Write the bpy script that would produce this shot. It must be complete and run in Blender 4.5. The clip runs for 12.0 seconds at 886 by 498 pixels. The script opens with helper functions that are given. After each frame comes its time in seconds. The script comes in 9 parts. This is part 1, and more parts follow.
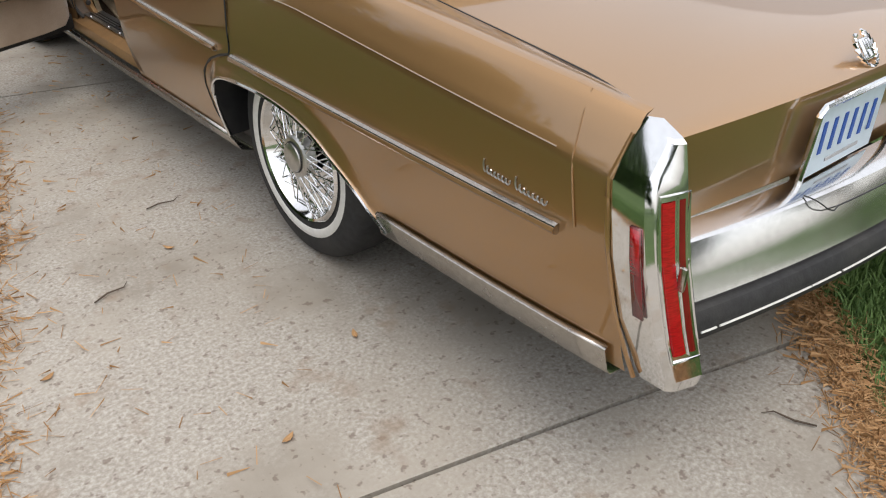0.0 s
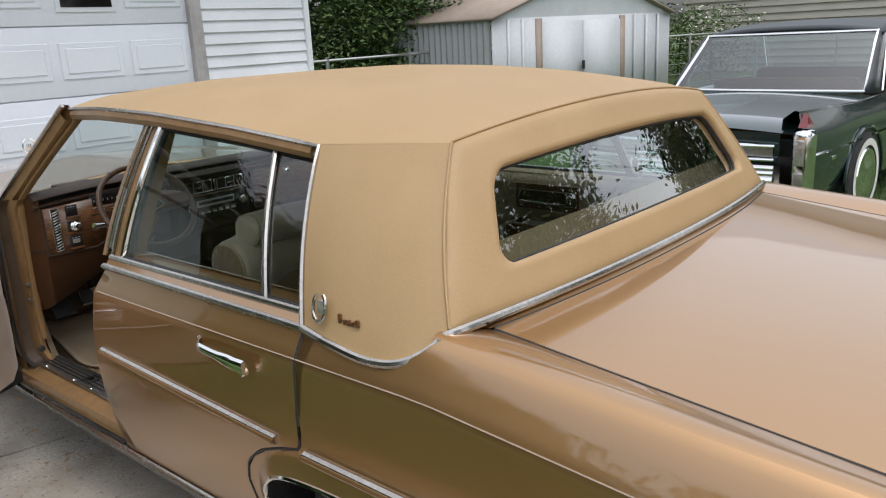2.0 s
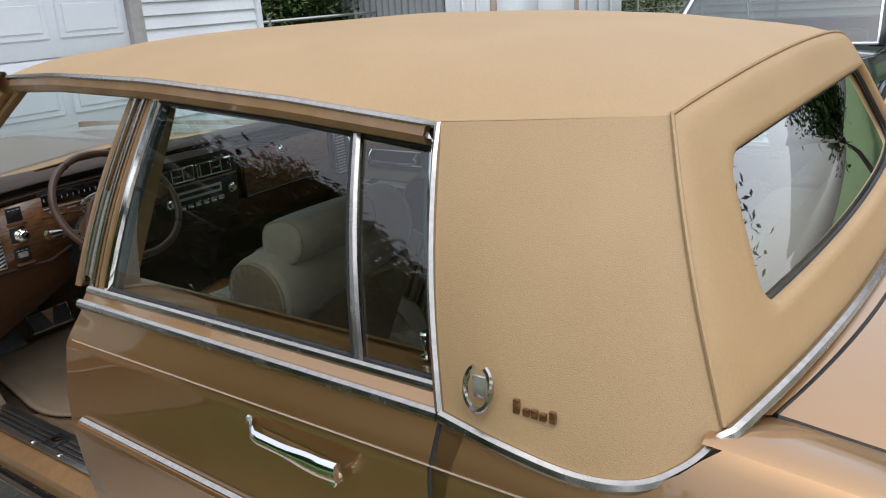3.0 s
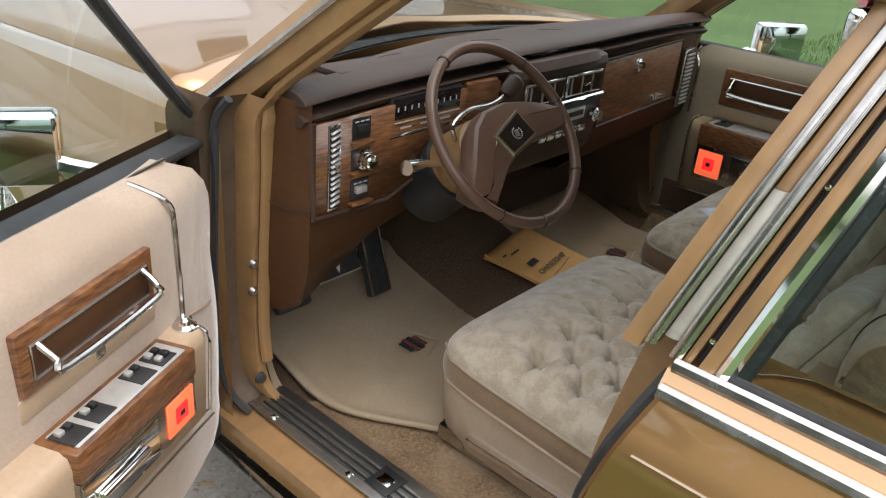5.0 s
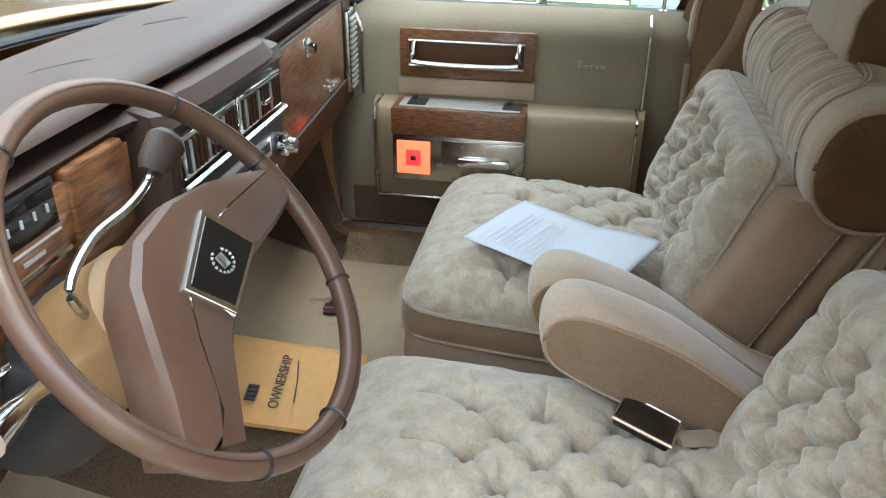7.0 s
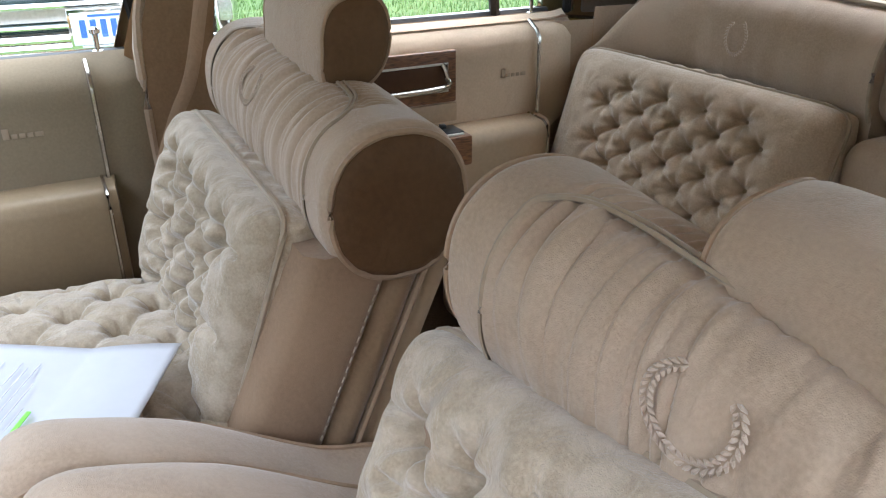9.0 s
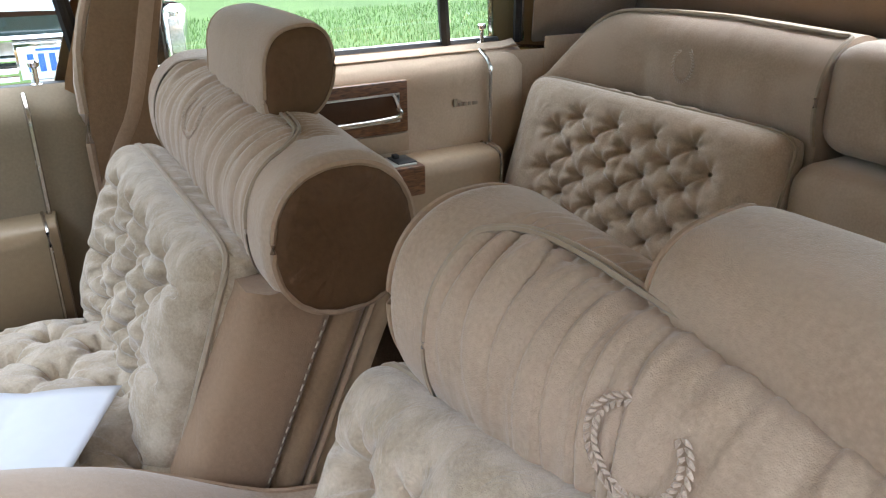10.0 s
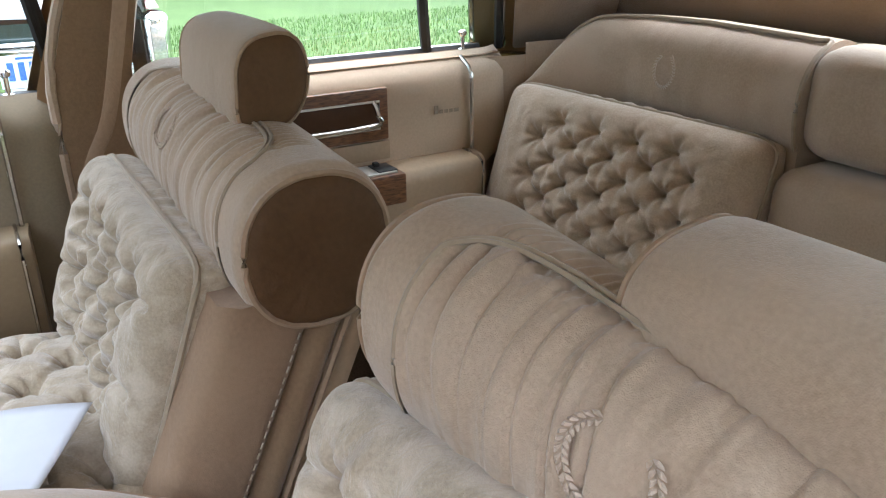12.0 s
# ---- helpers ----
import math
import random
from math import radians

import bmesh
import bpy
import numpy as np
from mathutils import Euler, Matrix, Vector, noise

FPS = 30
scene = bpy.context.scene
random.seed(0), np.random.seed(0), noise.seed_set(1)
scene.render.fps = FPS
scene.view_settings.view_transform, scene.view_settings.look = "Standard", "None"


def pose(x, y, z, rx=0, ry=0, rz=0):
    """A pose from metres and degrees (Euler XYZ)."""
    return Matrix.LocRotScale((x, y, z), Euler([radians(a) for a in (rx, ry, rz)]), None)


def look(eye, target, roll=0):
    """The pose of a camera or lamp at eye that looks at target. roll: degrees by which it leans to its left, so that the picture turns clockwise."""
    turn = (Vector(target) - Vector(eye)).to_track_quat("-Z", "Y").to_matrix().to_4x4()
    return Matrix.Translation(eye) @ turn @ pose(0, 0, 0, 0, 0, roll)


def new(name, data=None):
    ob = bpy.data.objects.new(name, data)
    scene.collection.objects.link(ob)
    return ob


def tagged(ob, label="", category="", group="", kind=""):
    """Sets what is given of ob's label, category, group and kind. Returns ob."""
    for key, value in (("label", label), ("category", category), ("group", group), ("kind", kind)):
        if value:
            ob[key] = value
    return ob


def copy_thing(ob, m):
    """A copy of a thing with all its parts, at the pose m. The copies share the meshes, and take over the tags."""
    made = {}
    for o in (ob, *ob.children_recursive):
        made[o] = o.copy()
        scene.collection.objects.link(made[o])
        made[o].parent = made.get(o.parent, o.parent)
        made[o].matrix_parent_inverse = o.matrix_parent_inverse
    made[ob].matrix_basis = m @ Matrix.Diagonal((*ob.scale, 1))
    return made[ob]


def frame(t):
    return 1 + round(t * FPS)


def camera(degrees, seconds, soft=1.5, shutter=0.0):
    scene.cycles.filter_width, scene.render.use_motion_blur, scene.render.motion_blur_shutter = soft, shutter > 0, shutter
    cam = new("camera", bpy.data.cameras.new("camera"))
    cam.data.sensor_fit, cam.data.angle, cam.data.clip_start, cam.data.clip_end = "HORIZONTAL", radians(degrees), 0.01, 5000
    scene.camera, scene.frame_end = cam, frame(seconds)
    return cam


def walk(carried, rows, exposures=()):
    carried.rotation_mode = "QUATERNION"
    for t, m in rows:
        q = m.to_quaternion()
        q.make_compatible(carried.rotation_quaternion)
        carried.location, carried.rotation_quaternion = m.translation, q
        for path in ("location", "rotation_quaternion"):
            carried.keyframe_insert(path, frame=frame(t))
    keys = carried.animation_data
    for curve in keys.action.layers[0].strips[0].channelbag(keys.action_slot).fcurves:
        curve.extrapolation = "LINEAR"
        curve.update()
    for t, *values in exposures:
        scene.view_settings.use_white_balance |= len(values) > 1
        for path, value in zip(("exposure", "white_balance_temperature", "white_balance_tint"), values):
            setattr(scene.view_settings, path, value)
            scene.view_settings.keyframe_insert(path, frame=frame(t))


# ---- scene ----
cam = camera(58.7, 12.0, soft=1.15)
PATH = [
    (0, (-2.009, -0.504, 1.342), (-0.891, 0.793, 0.309), 0.7),
    (0.5, (-2.264, -0.361, 1.385), (-1.085, 1.023, 0.551), 1.3),
    (1, (-2.29, -0.221, 1.439), (-1.04, 1.184, 0.759), 0.4),
    (1.5, (-2.083, 0.058, 1.487), (-0.729, 1.416, 0.919), -1.6),
    (2, (-1.942, 0.402, 1.487), (-0.488, 1.672, 0.962), -3.0),
    (2.5, (-1.803, 0.79, 1.475), (-0.283, 1.969, 0.927), -4.7),
    (2.7, (-1.724, 0.928, 1.456), (-0.192, 2.077, 0.878), -4.7),
    (4.3, (-1.653, 1.953, 1.414), (-0.174, 3.022, 0.595), 3.1),
    (4.5, (-1.63, 2.085, 1.4), (-0.195, 3.195, 0.559), 4.1),
    (4.7, (-1.622, 2.187, 1.391), (-0.223, 3.332, 0.535), 4.4),
    (5, (-1.597, 2.345, 1.364), (-0.224, 3.499, 0.479), 5.0),
    (5.5, (-1.501, 2.544, 1.349), (-0.03, 3.542, 0.433), 4.7),
    (6, (-1.336, 2.676, 1.315), (0.237, 3.449, 0.352), 2.4),
    (6.5, (-1.147, 2.787, 1.311), (0.507, 3.36, 0.344), 0.1),
    (7, (-0.996, 2.875, 1.241), (0.755, 3.17, 0.319), 0.7),
    (7.5, (-0.864, 2.929, 1.199), (0.911, 2.932, 0.279), 1.6),
    (7.7, (-0.822, 2.915, 1.203), (0.945, 2.807, 0.273), -0.4),
    (9.3, (-0.688, 2.787, 1.187), (0.904, 1.897, 0.367), 0.2),
    (9.5, (-0.687, 2.783, 1.186), (0.904, 1.879, 0.380), 0.1),
    (10, (-0.686, 2.775, 1.185), (0.906, 1.856, 0.397), -0.2),
    (10.5, (-0.684, 2.766, 1.184), (0.905, 1.838, 0.400), -0.5),
    (11, (-0.682, 2.760, 1.184), (0.905, 1.828, 0.402), -0.6),
    (11.5, (-0.680, 2.756, 1.185), (0.906, 1.818, 0.409), -0.5),
    (12, (-0.679, 2.754, 1.184), (0.904, 1.808, 0.409), -0.4),
]
# seconds, stops, kelvin, tint
EXPOSURES = [(0, 0.5, 6500, 10), (1.5, 0.55, 6400, 10), (2.7, 0.5, 6100, 10), (4.3, 1.22, 6050, 10), (5.0, 1.38, 6350, 10), (5.5, 1.65, 6250, 10), (6.0, 2.1, 6050, 6), (6.5, 2.5, 5800, 4), (7.0, 2.75, 5700, 3), (7.7, 3.0, 5750, 8), (9.3, 3.15, 5850, 13), (12.0, 3.2, 5850, 13)]
walk(cam, [(t, look(eye, target, roll)) for t, eye, target, roll in PATH], EXPOSURES)

# world and sun: bright overcast day
world = bpy.data.worlds.new("overcast_sky")
scene.world = world
world.use_nodes = True
wn = world.node_tree
wn.nodes.clear()
sky = wn.nodes.new("ShaderNodeTexSky")
sky.sky_type = "NISHITA"
sky.sun_disc = False
sky.sun_elevation, sky.sun_rotation = radians(72), radians(190)
sky.dust_density, sky.air_density = 4.0, 1.0
hsv = wn.nodes.new("ShaderNodeHueSaturation")
hsv.inputs["Saturation"].default_value = 0.40
bg = wn.nodes.new("ShaderNodeBackground")
bg.inputs["Strength"].default_value = 0.15
wout = wn.nodes.new("ShaderNodeOutputWorld")
wn.links.new(sky.outputs[0], hsv.inputs["Color"])
wn.links.new(hsv.outputs[0], bg.inputs["Color"])
wn.links.new(bg.outputs[0], wout.inputs["Surface"])

sun_data = bpy.data.lights.new("sun", "SUN")
sun_data.energy, sun_data.angle, sun_data.color = 1.05, radians(165), (1.0, 0.98, 0.95)
sun = new("sun", sun_data)
sun.matrix_world = look((-0.8, 0.2, 9.3), (0, 3, 0))


# ---- tools for meshes ----
class Geo:
    """Collects vertices and faces for one mesh."""

    def __init__(self):
        self.v, self.f = [], []

    def add(self, verts, faces):
        n = len(self.v)
        self.v += [tuple(p) for p in verts]
        self.f += [tuple(i + n for i in face) for face in faces]
        return self

    def grid(self, rows, wrap=False, flip=False):
        """A sheet through rows of points."""
        nr, nc = len(rows), len(rows[0])
        faces = []
        for r in range(nr - 1):
            for c in range(nc if wrap else nc - 1):
                q = (r * nc + c, r * nc + (c + 1) % nc, (r + 1) * nc + (c + 1) % nc, (r + 1) * nc + c)
                faces.append(q[::-1] if flip else q)
        return self.add([p for row in rows for p in row], faces)

    def box(self, lo, hi, m=None, bevel=0.0, seg=2):
        b = bmesh.new()
        bmesh.ops.create_cube(b, size=1)
        for w in b.verts:
            w.co = Vector([(lo[i] + hi[i]) / 2 + w.co[i] * (hi[i] - lo[i]) for i in range(3)])
        if bevel > 0:
            bmesh.ops.bevel(b, geom=b.edges[:], offset=bevel, segments=seg, profile=0.5, affect="EDGES")
        b.verts.index_update()
        pts = [(m @ w.co) if m else w.co.copy() for w in b.verts]
        faces = [[w.index for w in fc.verts] for fc in b.faces]
        b.free()
        return self.add(pts, faces)

    def tube(self, pts, r, n=8, squash=1.0, closed=False, up=(0, 0, 1), caps=True):
        """A round bar along points; squash flattens it along up."""
        pts = [Vector(p) for p in pts]
        rows = []
        k = len(pts)
        for i, p in enumerate(pts):
            a = pts[(i - 1) % k] if closed else pts[max(i - 1, 0)]
            b = pts[(i + 1) % k] if closed else pts[min(i + 1, k - 1)]
            along = (b - a).normalized()
            side = along.cross(Vector(up))
            side = side.normalized() if side.length > 1e-4 else along.orthogonal().normalized()
            top = side.cross(along).normalized()
            rr = r[i] if isinstance(r, (list, tuple)) else r
            rows.append([p + side * math.cos(6.28318 * j / n) * rr + top * math.sin(6.28318 * j / n) * rr * squash for j in range(n)])
        if closed:
            rows.append(rows[0])
        self.grid(rows, wrap=True)
        if caps and not closed:
            base = len(self.v) - k * n
            self.f.append(tuple(base + j for j in range(n))[::-1])
            self.f.append(tuple(base + (k - 1) * n + j for j in range(n)))
        return self

    def lathe(self, profile, centre, axis, n=40):
        """Turns (radius, along) pairs round an axis."""
        axis = Vector(axis).normalized()
        a = axis.orthogonal().normalized()
        b = axis.cross(a)
        rows = [[Vector(centre) + axis * h + (a * math.cos(6.28318 * j / n) + b * math.sin(6.28318 * j / n)) * r for j in range(n)] for r, h in profile]
        return self.grid(rows, wrap=True)

    def fan(self, ring, flip=False):
        face = list(range(len(ring)))
        return self.add(ring, [face[::-1] if flip else face])

    def moved(self, m):
        self.v = [tuple(m @ Vector(p)) for p in self.v]
        return self


def part(name, geo, material, parent=None, label="", sharp=35, thick=0.0, away=1.0):
    """Links a Geo as one mesh under a thing."""
    me = bpy.data.meshes.new(name)
    me.from_pydata(geo.v, [], geo.f)
    b = bmesh.new()
    b.from_mesh(me)
    bmesh.ops.remove_doubles(b, verts=b.verts, dist=0.0002)
    bmesh.ops.recalc_face_normals(b, faces=b.faces)
    b.to_mesh(me)
    b.free()
    me.shade_smooth()
    me.set_sharp_from_angle(angle=radians(sharp))
    me.materials.append(material)
    ob = new(name, me)
    if parent:
        ob.parent = parent
    if thick:
        mod = ob.modifiers.new("thickness", "SOLIDIFY")
        mod.thickness, mod.offset = thick, away
    if label:
        tagged(ob, label)
    return ob


def lerp(a, b, t):
    return a + (b - a) * t


def smooth(a, b, x):
    t = min(max((x - a) / (b - a), 0), 1)
    return t * t * (3 - 2 * t)


def line(table, x):
    """Piecewise linear through (x, y) pairs."""
    if x <= table[0][0]:
        return table[0][1]
    for (a, p), (b, q) in zip(table, table[1:]):
        if x <= b:
            return p + (q - p) * (x - a) / (b - a)
    return table[-1][1]


def spline(pts, per=8, closed=False):
    """Catmull-Rom through points."""
    pts = [Vector(p) for p in pts]
    n, out = len(pts), []
    for i in range(n if closed else n - 1):
        p0 = pts[i - 1] if closed or i > 0 else pts[0]
        p1, p2 = pts[i], pts[(i + 1) % n]
        p3 = pts[(i + 2) % n] if closed or i + 2 < n else pts[-1]
        for k in range(per):
            t = k / per
            out.append(0.5 * ((2 * p1) + (p2 - p0) * t + (2 * p0 - 5 * p1 + 4 * p2 - p3) * t * t + (3 * p1 - p0 - 3 * p2 + p3) * t ** 3))
    if not closed:
        out.append(pts[-1])
    return out


def basis(o, a, b):
    """A frame with its across axis a and along axis b at o."""
    a, b = Vector(a).normalized(), Vector(b).normalized()
    c = a.cross(b).normalized()
    b = c.cross(a)
    return Matrix(((a.x, b.x, c.x, o[0]), (a.y, b.y, c.y, o[1]), (a.z, b.z, c.z, o[2]), (0, 0, 0, 1)))


def spread(n, a, b):
    return [a + (b - a) * i / (n - 1) for i in range(n)]


# ---- materials ----
def shader(name):
    m = bpy.data.materials.new(name)
    m.use_nodes = True
    return m, m.node_tree, m.node_tree.nodes["Principled BSDF"]


def stuff_mat(name, colour, rough=0.6, metal=0.0, vary=0.12, scale=20.0, bump=0.0, bump_scale=200.0, second=None, second_scale=2.5, second_mix=0.5, second_at=(0.42, 0.68), coat=0.0, sheen=0.0, coords="Object", stretch=(1, 1, 1), spec=0.5, rvary=0.0, detail=6.0, crease=0.0, crease_scale=22.0):
    """A plain surface with grain at one scale and stains at another."""
    m, nt, p = shader(name)
    tc = nt.nodes.new("ShaderNodeTexCoord")
    mp = nt.nodes.new("ShaderNodeMapping")
    mp.inputs["Scale"].default_value = stretch
    nt.links.new(tc.outputs[coords], mp.inputs["Vector"])
    n1 = nt.nodes.new("ShaderNodeTexNoise")
    n1.inputs["Scale"].default_value, n1.inputs["Detail"].default_value = scale, detail
    n2 = nt.nodes.new("ShaderNodeTexNoise")
    n2.inputs["Scale"].default_value, n2.inputs["Detail"].default_value = second_scale, 5
    for n in (n1, n2):
        nt.links.new(mp.outputs[0], n.inputs["Vector"])
    ramp = nt.nodes.new("ShaderNodeValToRGB")
    lo, hi = ramp.color_ramp.elements
    lo.position, hi.position = 0.3, 0.7
    lo.color = (*[c * (1 - vary) for c in colour], 1)
    hi.color = (*[min(1, c * (1 + vary)) for c in colour], 1)
    nt.links.new(n1.outputs["Fac"], ramp.inputs[0])
    last = ramp.outputs[0]
    if second:
        r2 = nt.nodes.new("ShaderNodeValToRGB")
        r2.color_ramp.elements[0].position, r2.color_ramp.elements[1].position = second_at
        r2.color_ramp.elements[0].color, r2.color_ramp.elements[1].color = (0, 0, 0, 1), (second_mix,) * 3 + (1,)
        nt.links.new(n2.outputs["Fac"], r2.inputs[0])
        mx = nt.nodes.new("ShaderNodeMixRGB")
        nt.links.new(r2.outputs[0], mx.inputs[0])
        nt.links.new(last, mx.inputs[1])
        mx.inputs[2].default_value = (*second, 1)
        last = mx.outputs[0]
    nt.links.new(last, p.inputs["Base Color"])
    p.inputs["Roughness"].default_value, p.inputs["Metallic"].default_value = rough, metal
    p.inputs["Specular IOR Level"].default_value = spec
    p.inputs["Coat Weight"].default_value, p.inputs["Coat Roughness"].default_value = coat, 0.04
    p.inputs["Sheen Weight"].default_value, p.inputs["Sheen Roughness"].default_value = sheen, 0.4
    if rvary:
        rr = nt.nodes.new("ShaderNodeMapRange")
        rr.inputs["To Min"].default_value, rr.inputs["To Max"].default_value = rough - rvary, rough + rvary
        nt.links.new(n2.outputs["Fac"], rr.inputs["Value"])
        nt.links.new(rr.outputs[0], p.inputs["Roughness"])
    if bump:
        nb = nt.nodes.new("ShaderNodeTexNoise")
        nb.inputs["Scale"].default_value, nb.inputs["Detail"].default_value = bump_scale, 4
        nt.links.new(mp.outputs[0], nb.inputs["Vector"])
        bp = nt.nodes.new("ShaderNodeBump")
        bp.inputs["Strength"].default_value, bp.inputs["Distance"].default_value = bump, 0.002
        nt.links.new(nb.outputs["Fac"], bp.inputs["Height"])
        nt.links.new(bp.outputs[0], p.inputs["Normal"])
        if crease:
            nc = nt.nodes.new("ShaderNodeTexNoise")
            nc.inputs["Scale"].default_value, nc.inputs["Detail"].default_value, nc.inputs["Distortion"].default_value = crease_scale, 3, 1.2
            nt.links.new(mp.outputs[0], nc.inputs["Vector"])
            b2 = nt.nodes.new("ShaderNodeBump")
            b2.inputs["Strength"].default_value, b2.inputs["Distance"].default_value = crease, 0.012
            nt.links.new(nc.outputs["Fac"], b2.inputs["Height"])
            nt.links.new(b2.outputs[0], bp.inputs["Normal"])
    return m


def glass_mat(name, tint, gloss=1.0):
    """A thin pane: clear with a mirror film by Fresnel."""
    m, nt, p = shader(name)
    nt.nodes.remove(p)
    out = nt.nodes["Material Output"]
    tr = nt.nodes.new("ShaderNodeBsdfTransparent")
    tr.inputs[0].default_value = (*tint, 1)
    gl = nt.nodes.new("ShaderNodeBsdfGlossy")
    gl.inputs["Roughness"].default_value = 0.01
    lw = nt.nodes.new("ShaderNodeLayerWeight")
    lw.inputs["Blend"].default_value = 0.5
    fr = nt.nodes.new("ShaderNodeMath")
    fr.operation = "POWER"
    fr.inputs[1].default_value = 4.5
    nt.links.new(lw.outputs["Facing"], fr.inputs[0])
    mul = nt.nodes.new("ShaderNodeMath")
    mul.operation, mul.use_clamp = "MULTIPLY_ADD", True
    mul.inputs[1].default_value, mul.inputs[2].default_value = 0.9 * gloss, 0.07 * gloss
    mx = nt.nodes.new("ShaderNodeMixShader")
    nt.links.new(fr.outputs[0], mul.inputs[0])
    nt.links.new(mul.outputs[0], mx.inputs[0])
    nt.links.new(tr.outputs[0], mx.inputs[1])
    nt.links.new(gl.outputs[0], mx.inputs[2])
    nt.links.new(mx.outputs[0], out.inputs["Surface"])
    return m


def glow_mat(name, colour, strength):
    m, nt, p = shader(name)
    p.inputs["Base Color"].default_value = (*colour, 1)
    p.inputs["Emission Color"].default_value = (*colour, 1)
    p.inputs["Emission Strength"].default_value = strength
    return m


def wood_mat(name, dark, light, along=(1, 1, 1), rough=0.35):
    m, nt, p = shader(name)
    tc = nt.nodes.new("ShaderNodeTexCoord")
    mp = nt.nodes.new("ShaderNodeMapping")
    mp.inputs["Scale"].default_value = along
    n = nt.nodes.new("ShaderNodeTexNoise")
    n.inputs["Scale"].default_value, n.inputs["Detail"].default_value, n.inputs["Distortion"].default_value = 9.0, 9.0, 0.6
    ramp = nt.nodes.new("ShaderNodeValToRGB")
    ramp.color_ramp.elements[0].position, ramp.color_ramp.elements[1].position = 0.34, 0.66
    ramp.color_ramp.elements[0].color, ramp.color_ramp.elements[1].color = (*dark, 1), (*light, 1)
    nt.links.new(tc.outputs["Object"], mp.inputs["Vector"])
    nt.links.new(mp.outputs[0], n.inputs["Vector"])
    nt.links.new(n.outputs["Fac"], ramp.inputs[0])
    nt.links.new(ramp.outputs[0], p.inputs["Base Color"])
    p.inputs["Roughness"].default_value = rough
    p.inputs["Coat Weight"].default_value = 0.3
    return m


gold_paint = stuff_mat("gold_paint", (0.43, 0.242, 0.096), rough=0.36, metal=0.85, vary=0.06, scale=900, coat=1.0, second=(0.41, 0.228, 0.089), second_scale=3, second_mix=0.35)
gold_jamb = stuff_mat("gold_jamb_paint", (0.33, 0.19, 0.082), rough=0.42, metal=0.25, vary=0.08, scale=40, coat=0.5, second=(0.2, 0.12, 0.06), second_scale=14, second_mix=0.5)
gold_paint.node_tree.nodes["Principled BSDF"].inputs["Coat IOR"].default_value = 1.72
vinyl = stuff_mat("tan_vinyl", (0.385, 0.252, 0.118), rough=0.5, vary=0.06, scale=260, bump=0.35, bump_scale=700, second=(0.43, 0.288, 0.142), second_scale=5, second_mix=0.5)
chrome = stuff_mat("chrome", (0.82, 0.82, 0.82), rough=0.07, metal=1.0, vary=0.03, scale=60, rvary=0.04)
bumper_chrome = stuff_mat("scuffed_bumper_chrome", (0.80, 0.79, 0.78), rough=0.13, metal=1.0, vary=0.04, scale=60, rvary=0.06, second=(0.55, 0.48, 0.44), second_scale=7, second_mix=0.35, second_at=(0.52, 0.7))
worn_chrome = stuff_mat("worn_chrome", (0.50, 0.47, 0.43), rough=0.24, metal=1.0, vary=0.12, scale=70, rvary=0.12, second=(0.45, 0.43, 0.4), second_scale=25)
brushed = stuff_mat("brushed_steel", (0.55, 0.54, 0.52), rough=0.35, metal=1.0, vary=0.1, scale=60, rvary=0.1)
black_rubber = stuff_mat("black_rubber", (0.022, 0.022, 0.023), rough=0.75, vary=0.3, scale=50, bump=0.3, second=(0.05, 0.047, 0.043), second_scale=8)
black_trim = stuff_mat("black_trim", (0.015, 0.015, 0.016), rough=0.45, vary=0.3, scale=30, second=(0.04, 0.037, 0.035), second_scale=9)
white_wall = stuff_mat("white_rubber", (0.72, 0.71, 0.67), rough=0.6, vary=0.06, scale=60)
glass_tint = glass_mat("tinted_glass", (0.74, 0.84, 0.81), 1.3)
glass_back = glass_mat("rear_tinted_glass", (0.68, 0.80, 0.77), 2.8)
glass_clear = glass_mat("clear_glass", (0.84, 0.92, 0.90), 1.0)
velour = stuff_mat("beige_velour", (0.385, 0.314, 0.228), rough=0.9, crease=0.35, crease_scale=30, vary=0.14, scale=320, bump=0.5, bump_scale=900, sheen=0.6, second=(0.60, 0.52, 0.42), second_scale=34, second_mix=0.42, second_at=(0.42, 0.60), spec=0.2)
# seat velour for the rear pillows, brightened in colour against the dim rear
velour_rear = stuff_mat("lifted_tan_tufted_velour", (0.46, 0.355, 0.26), rough=0.9, crease=0.25, crease_scale=26, vary=0.13, scale=300, bump=0.45, bump_scale=900, sheen=0.55, second=(0.52, 0.41, 0.315), second_scale=24, second_mix=0.6, spec=0.2)
# rear door velour, colour lightened to make up for weak light there
lifted_velour = stuff_mat("lifted_rear_door_velour", (0.56, 0.435, 0.32), rough=0.85, crease=0.15, crease_scale=12, vary=0.06, scale=200, bump=0.25, bump_scale=800, sheen=0.5, second=(0.49, 0.375, 0.27), second_scale=5, second_mix=0.6, spec=0.2)
headliner_cloth = stuff_mat("headliner_cloth", (0.62, 0.50, 0.375), rough=0.95, vary=0.06, scale=300, bump=0.2, bump_scale=700, second=(0.56, 0.45, 0.335), second_scale=4, second_mix=0.5, spec=0.1)
velour_plain = stuff_mat("tan_velour", (0.41, 0.312, 0.228), rough=0.85, crease=0.16, crease_scale=14, vary=0.10, scale=260, bump=0.4, bump_scale=900, sheen=0.5, second=(0.50, 0.395, 0.305), second_scale=7, second_mix=0.75, spec=0.2)
piping = stuff_mat("tan_piping", (0.33, 0.262, 0.19), rough=0.7, vary=0.08, scale=90, sheen=0.3)
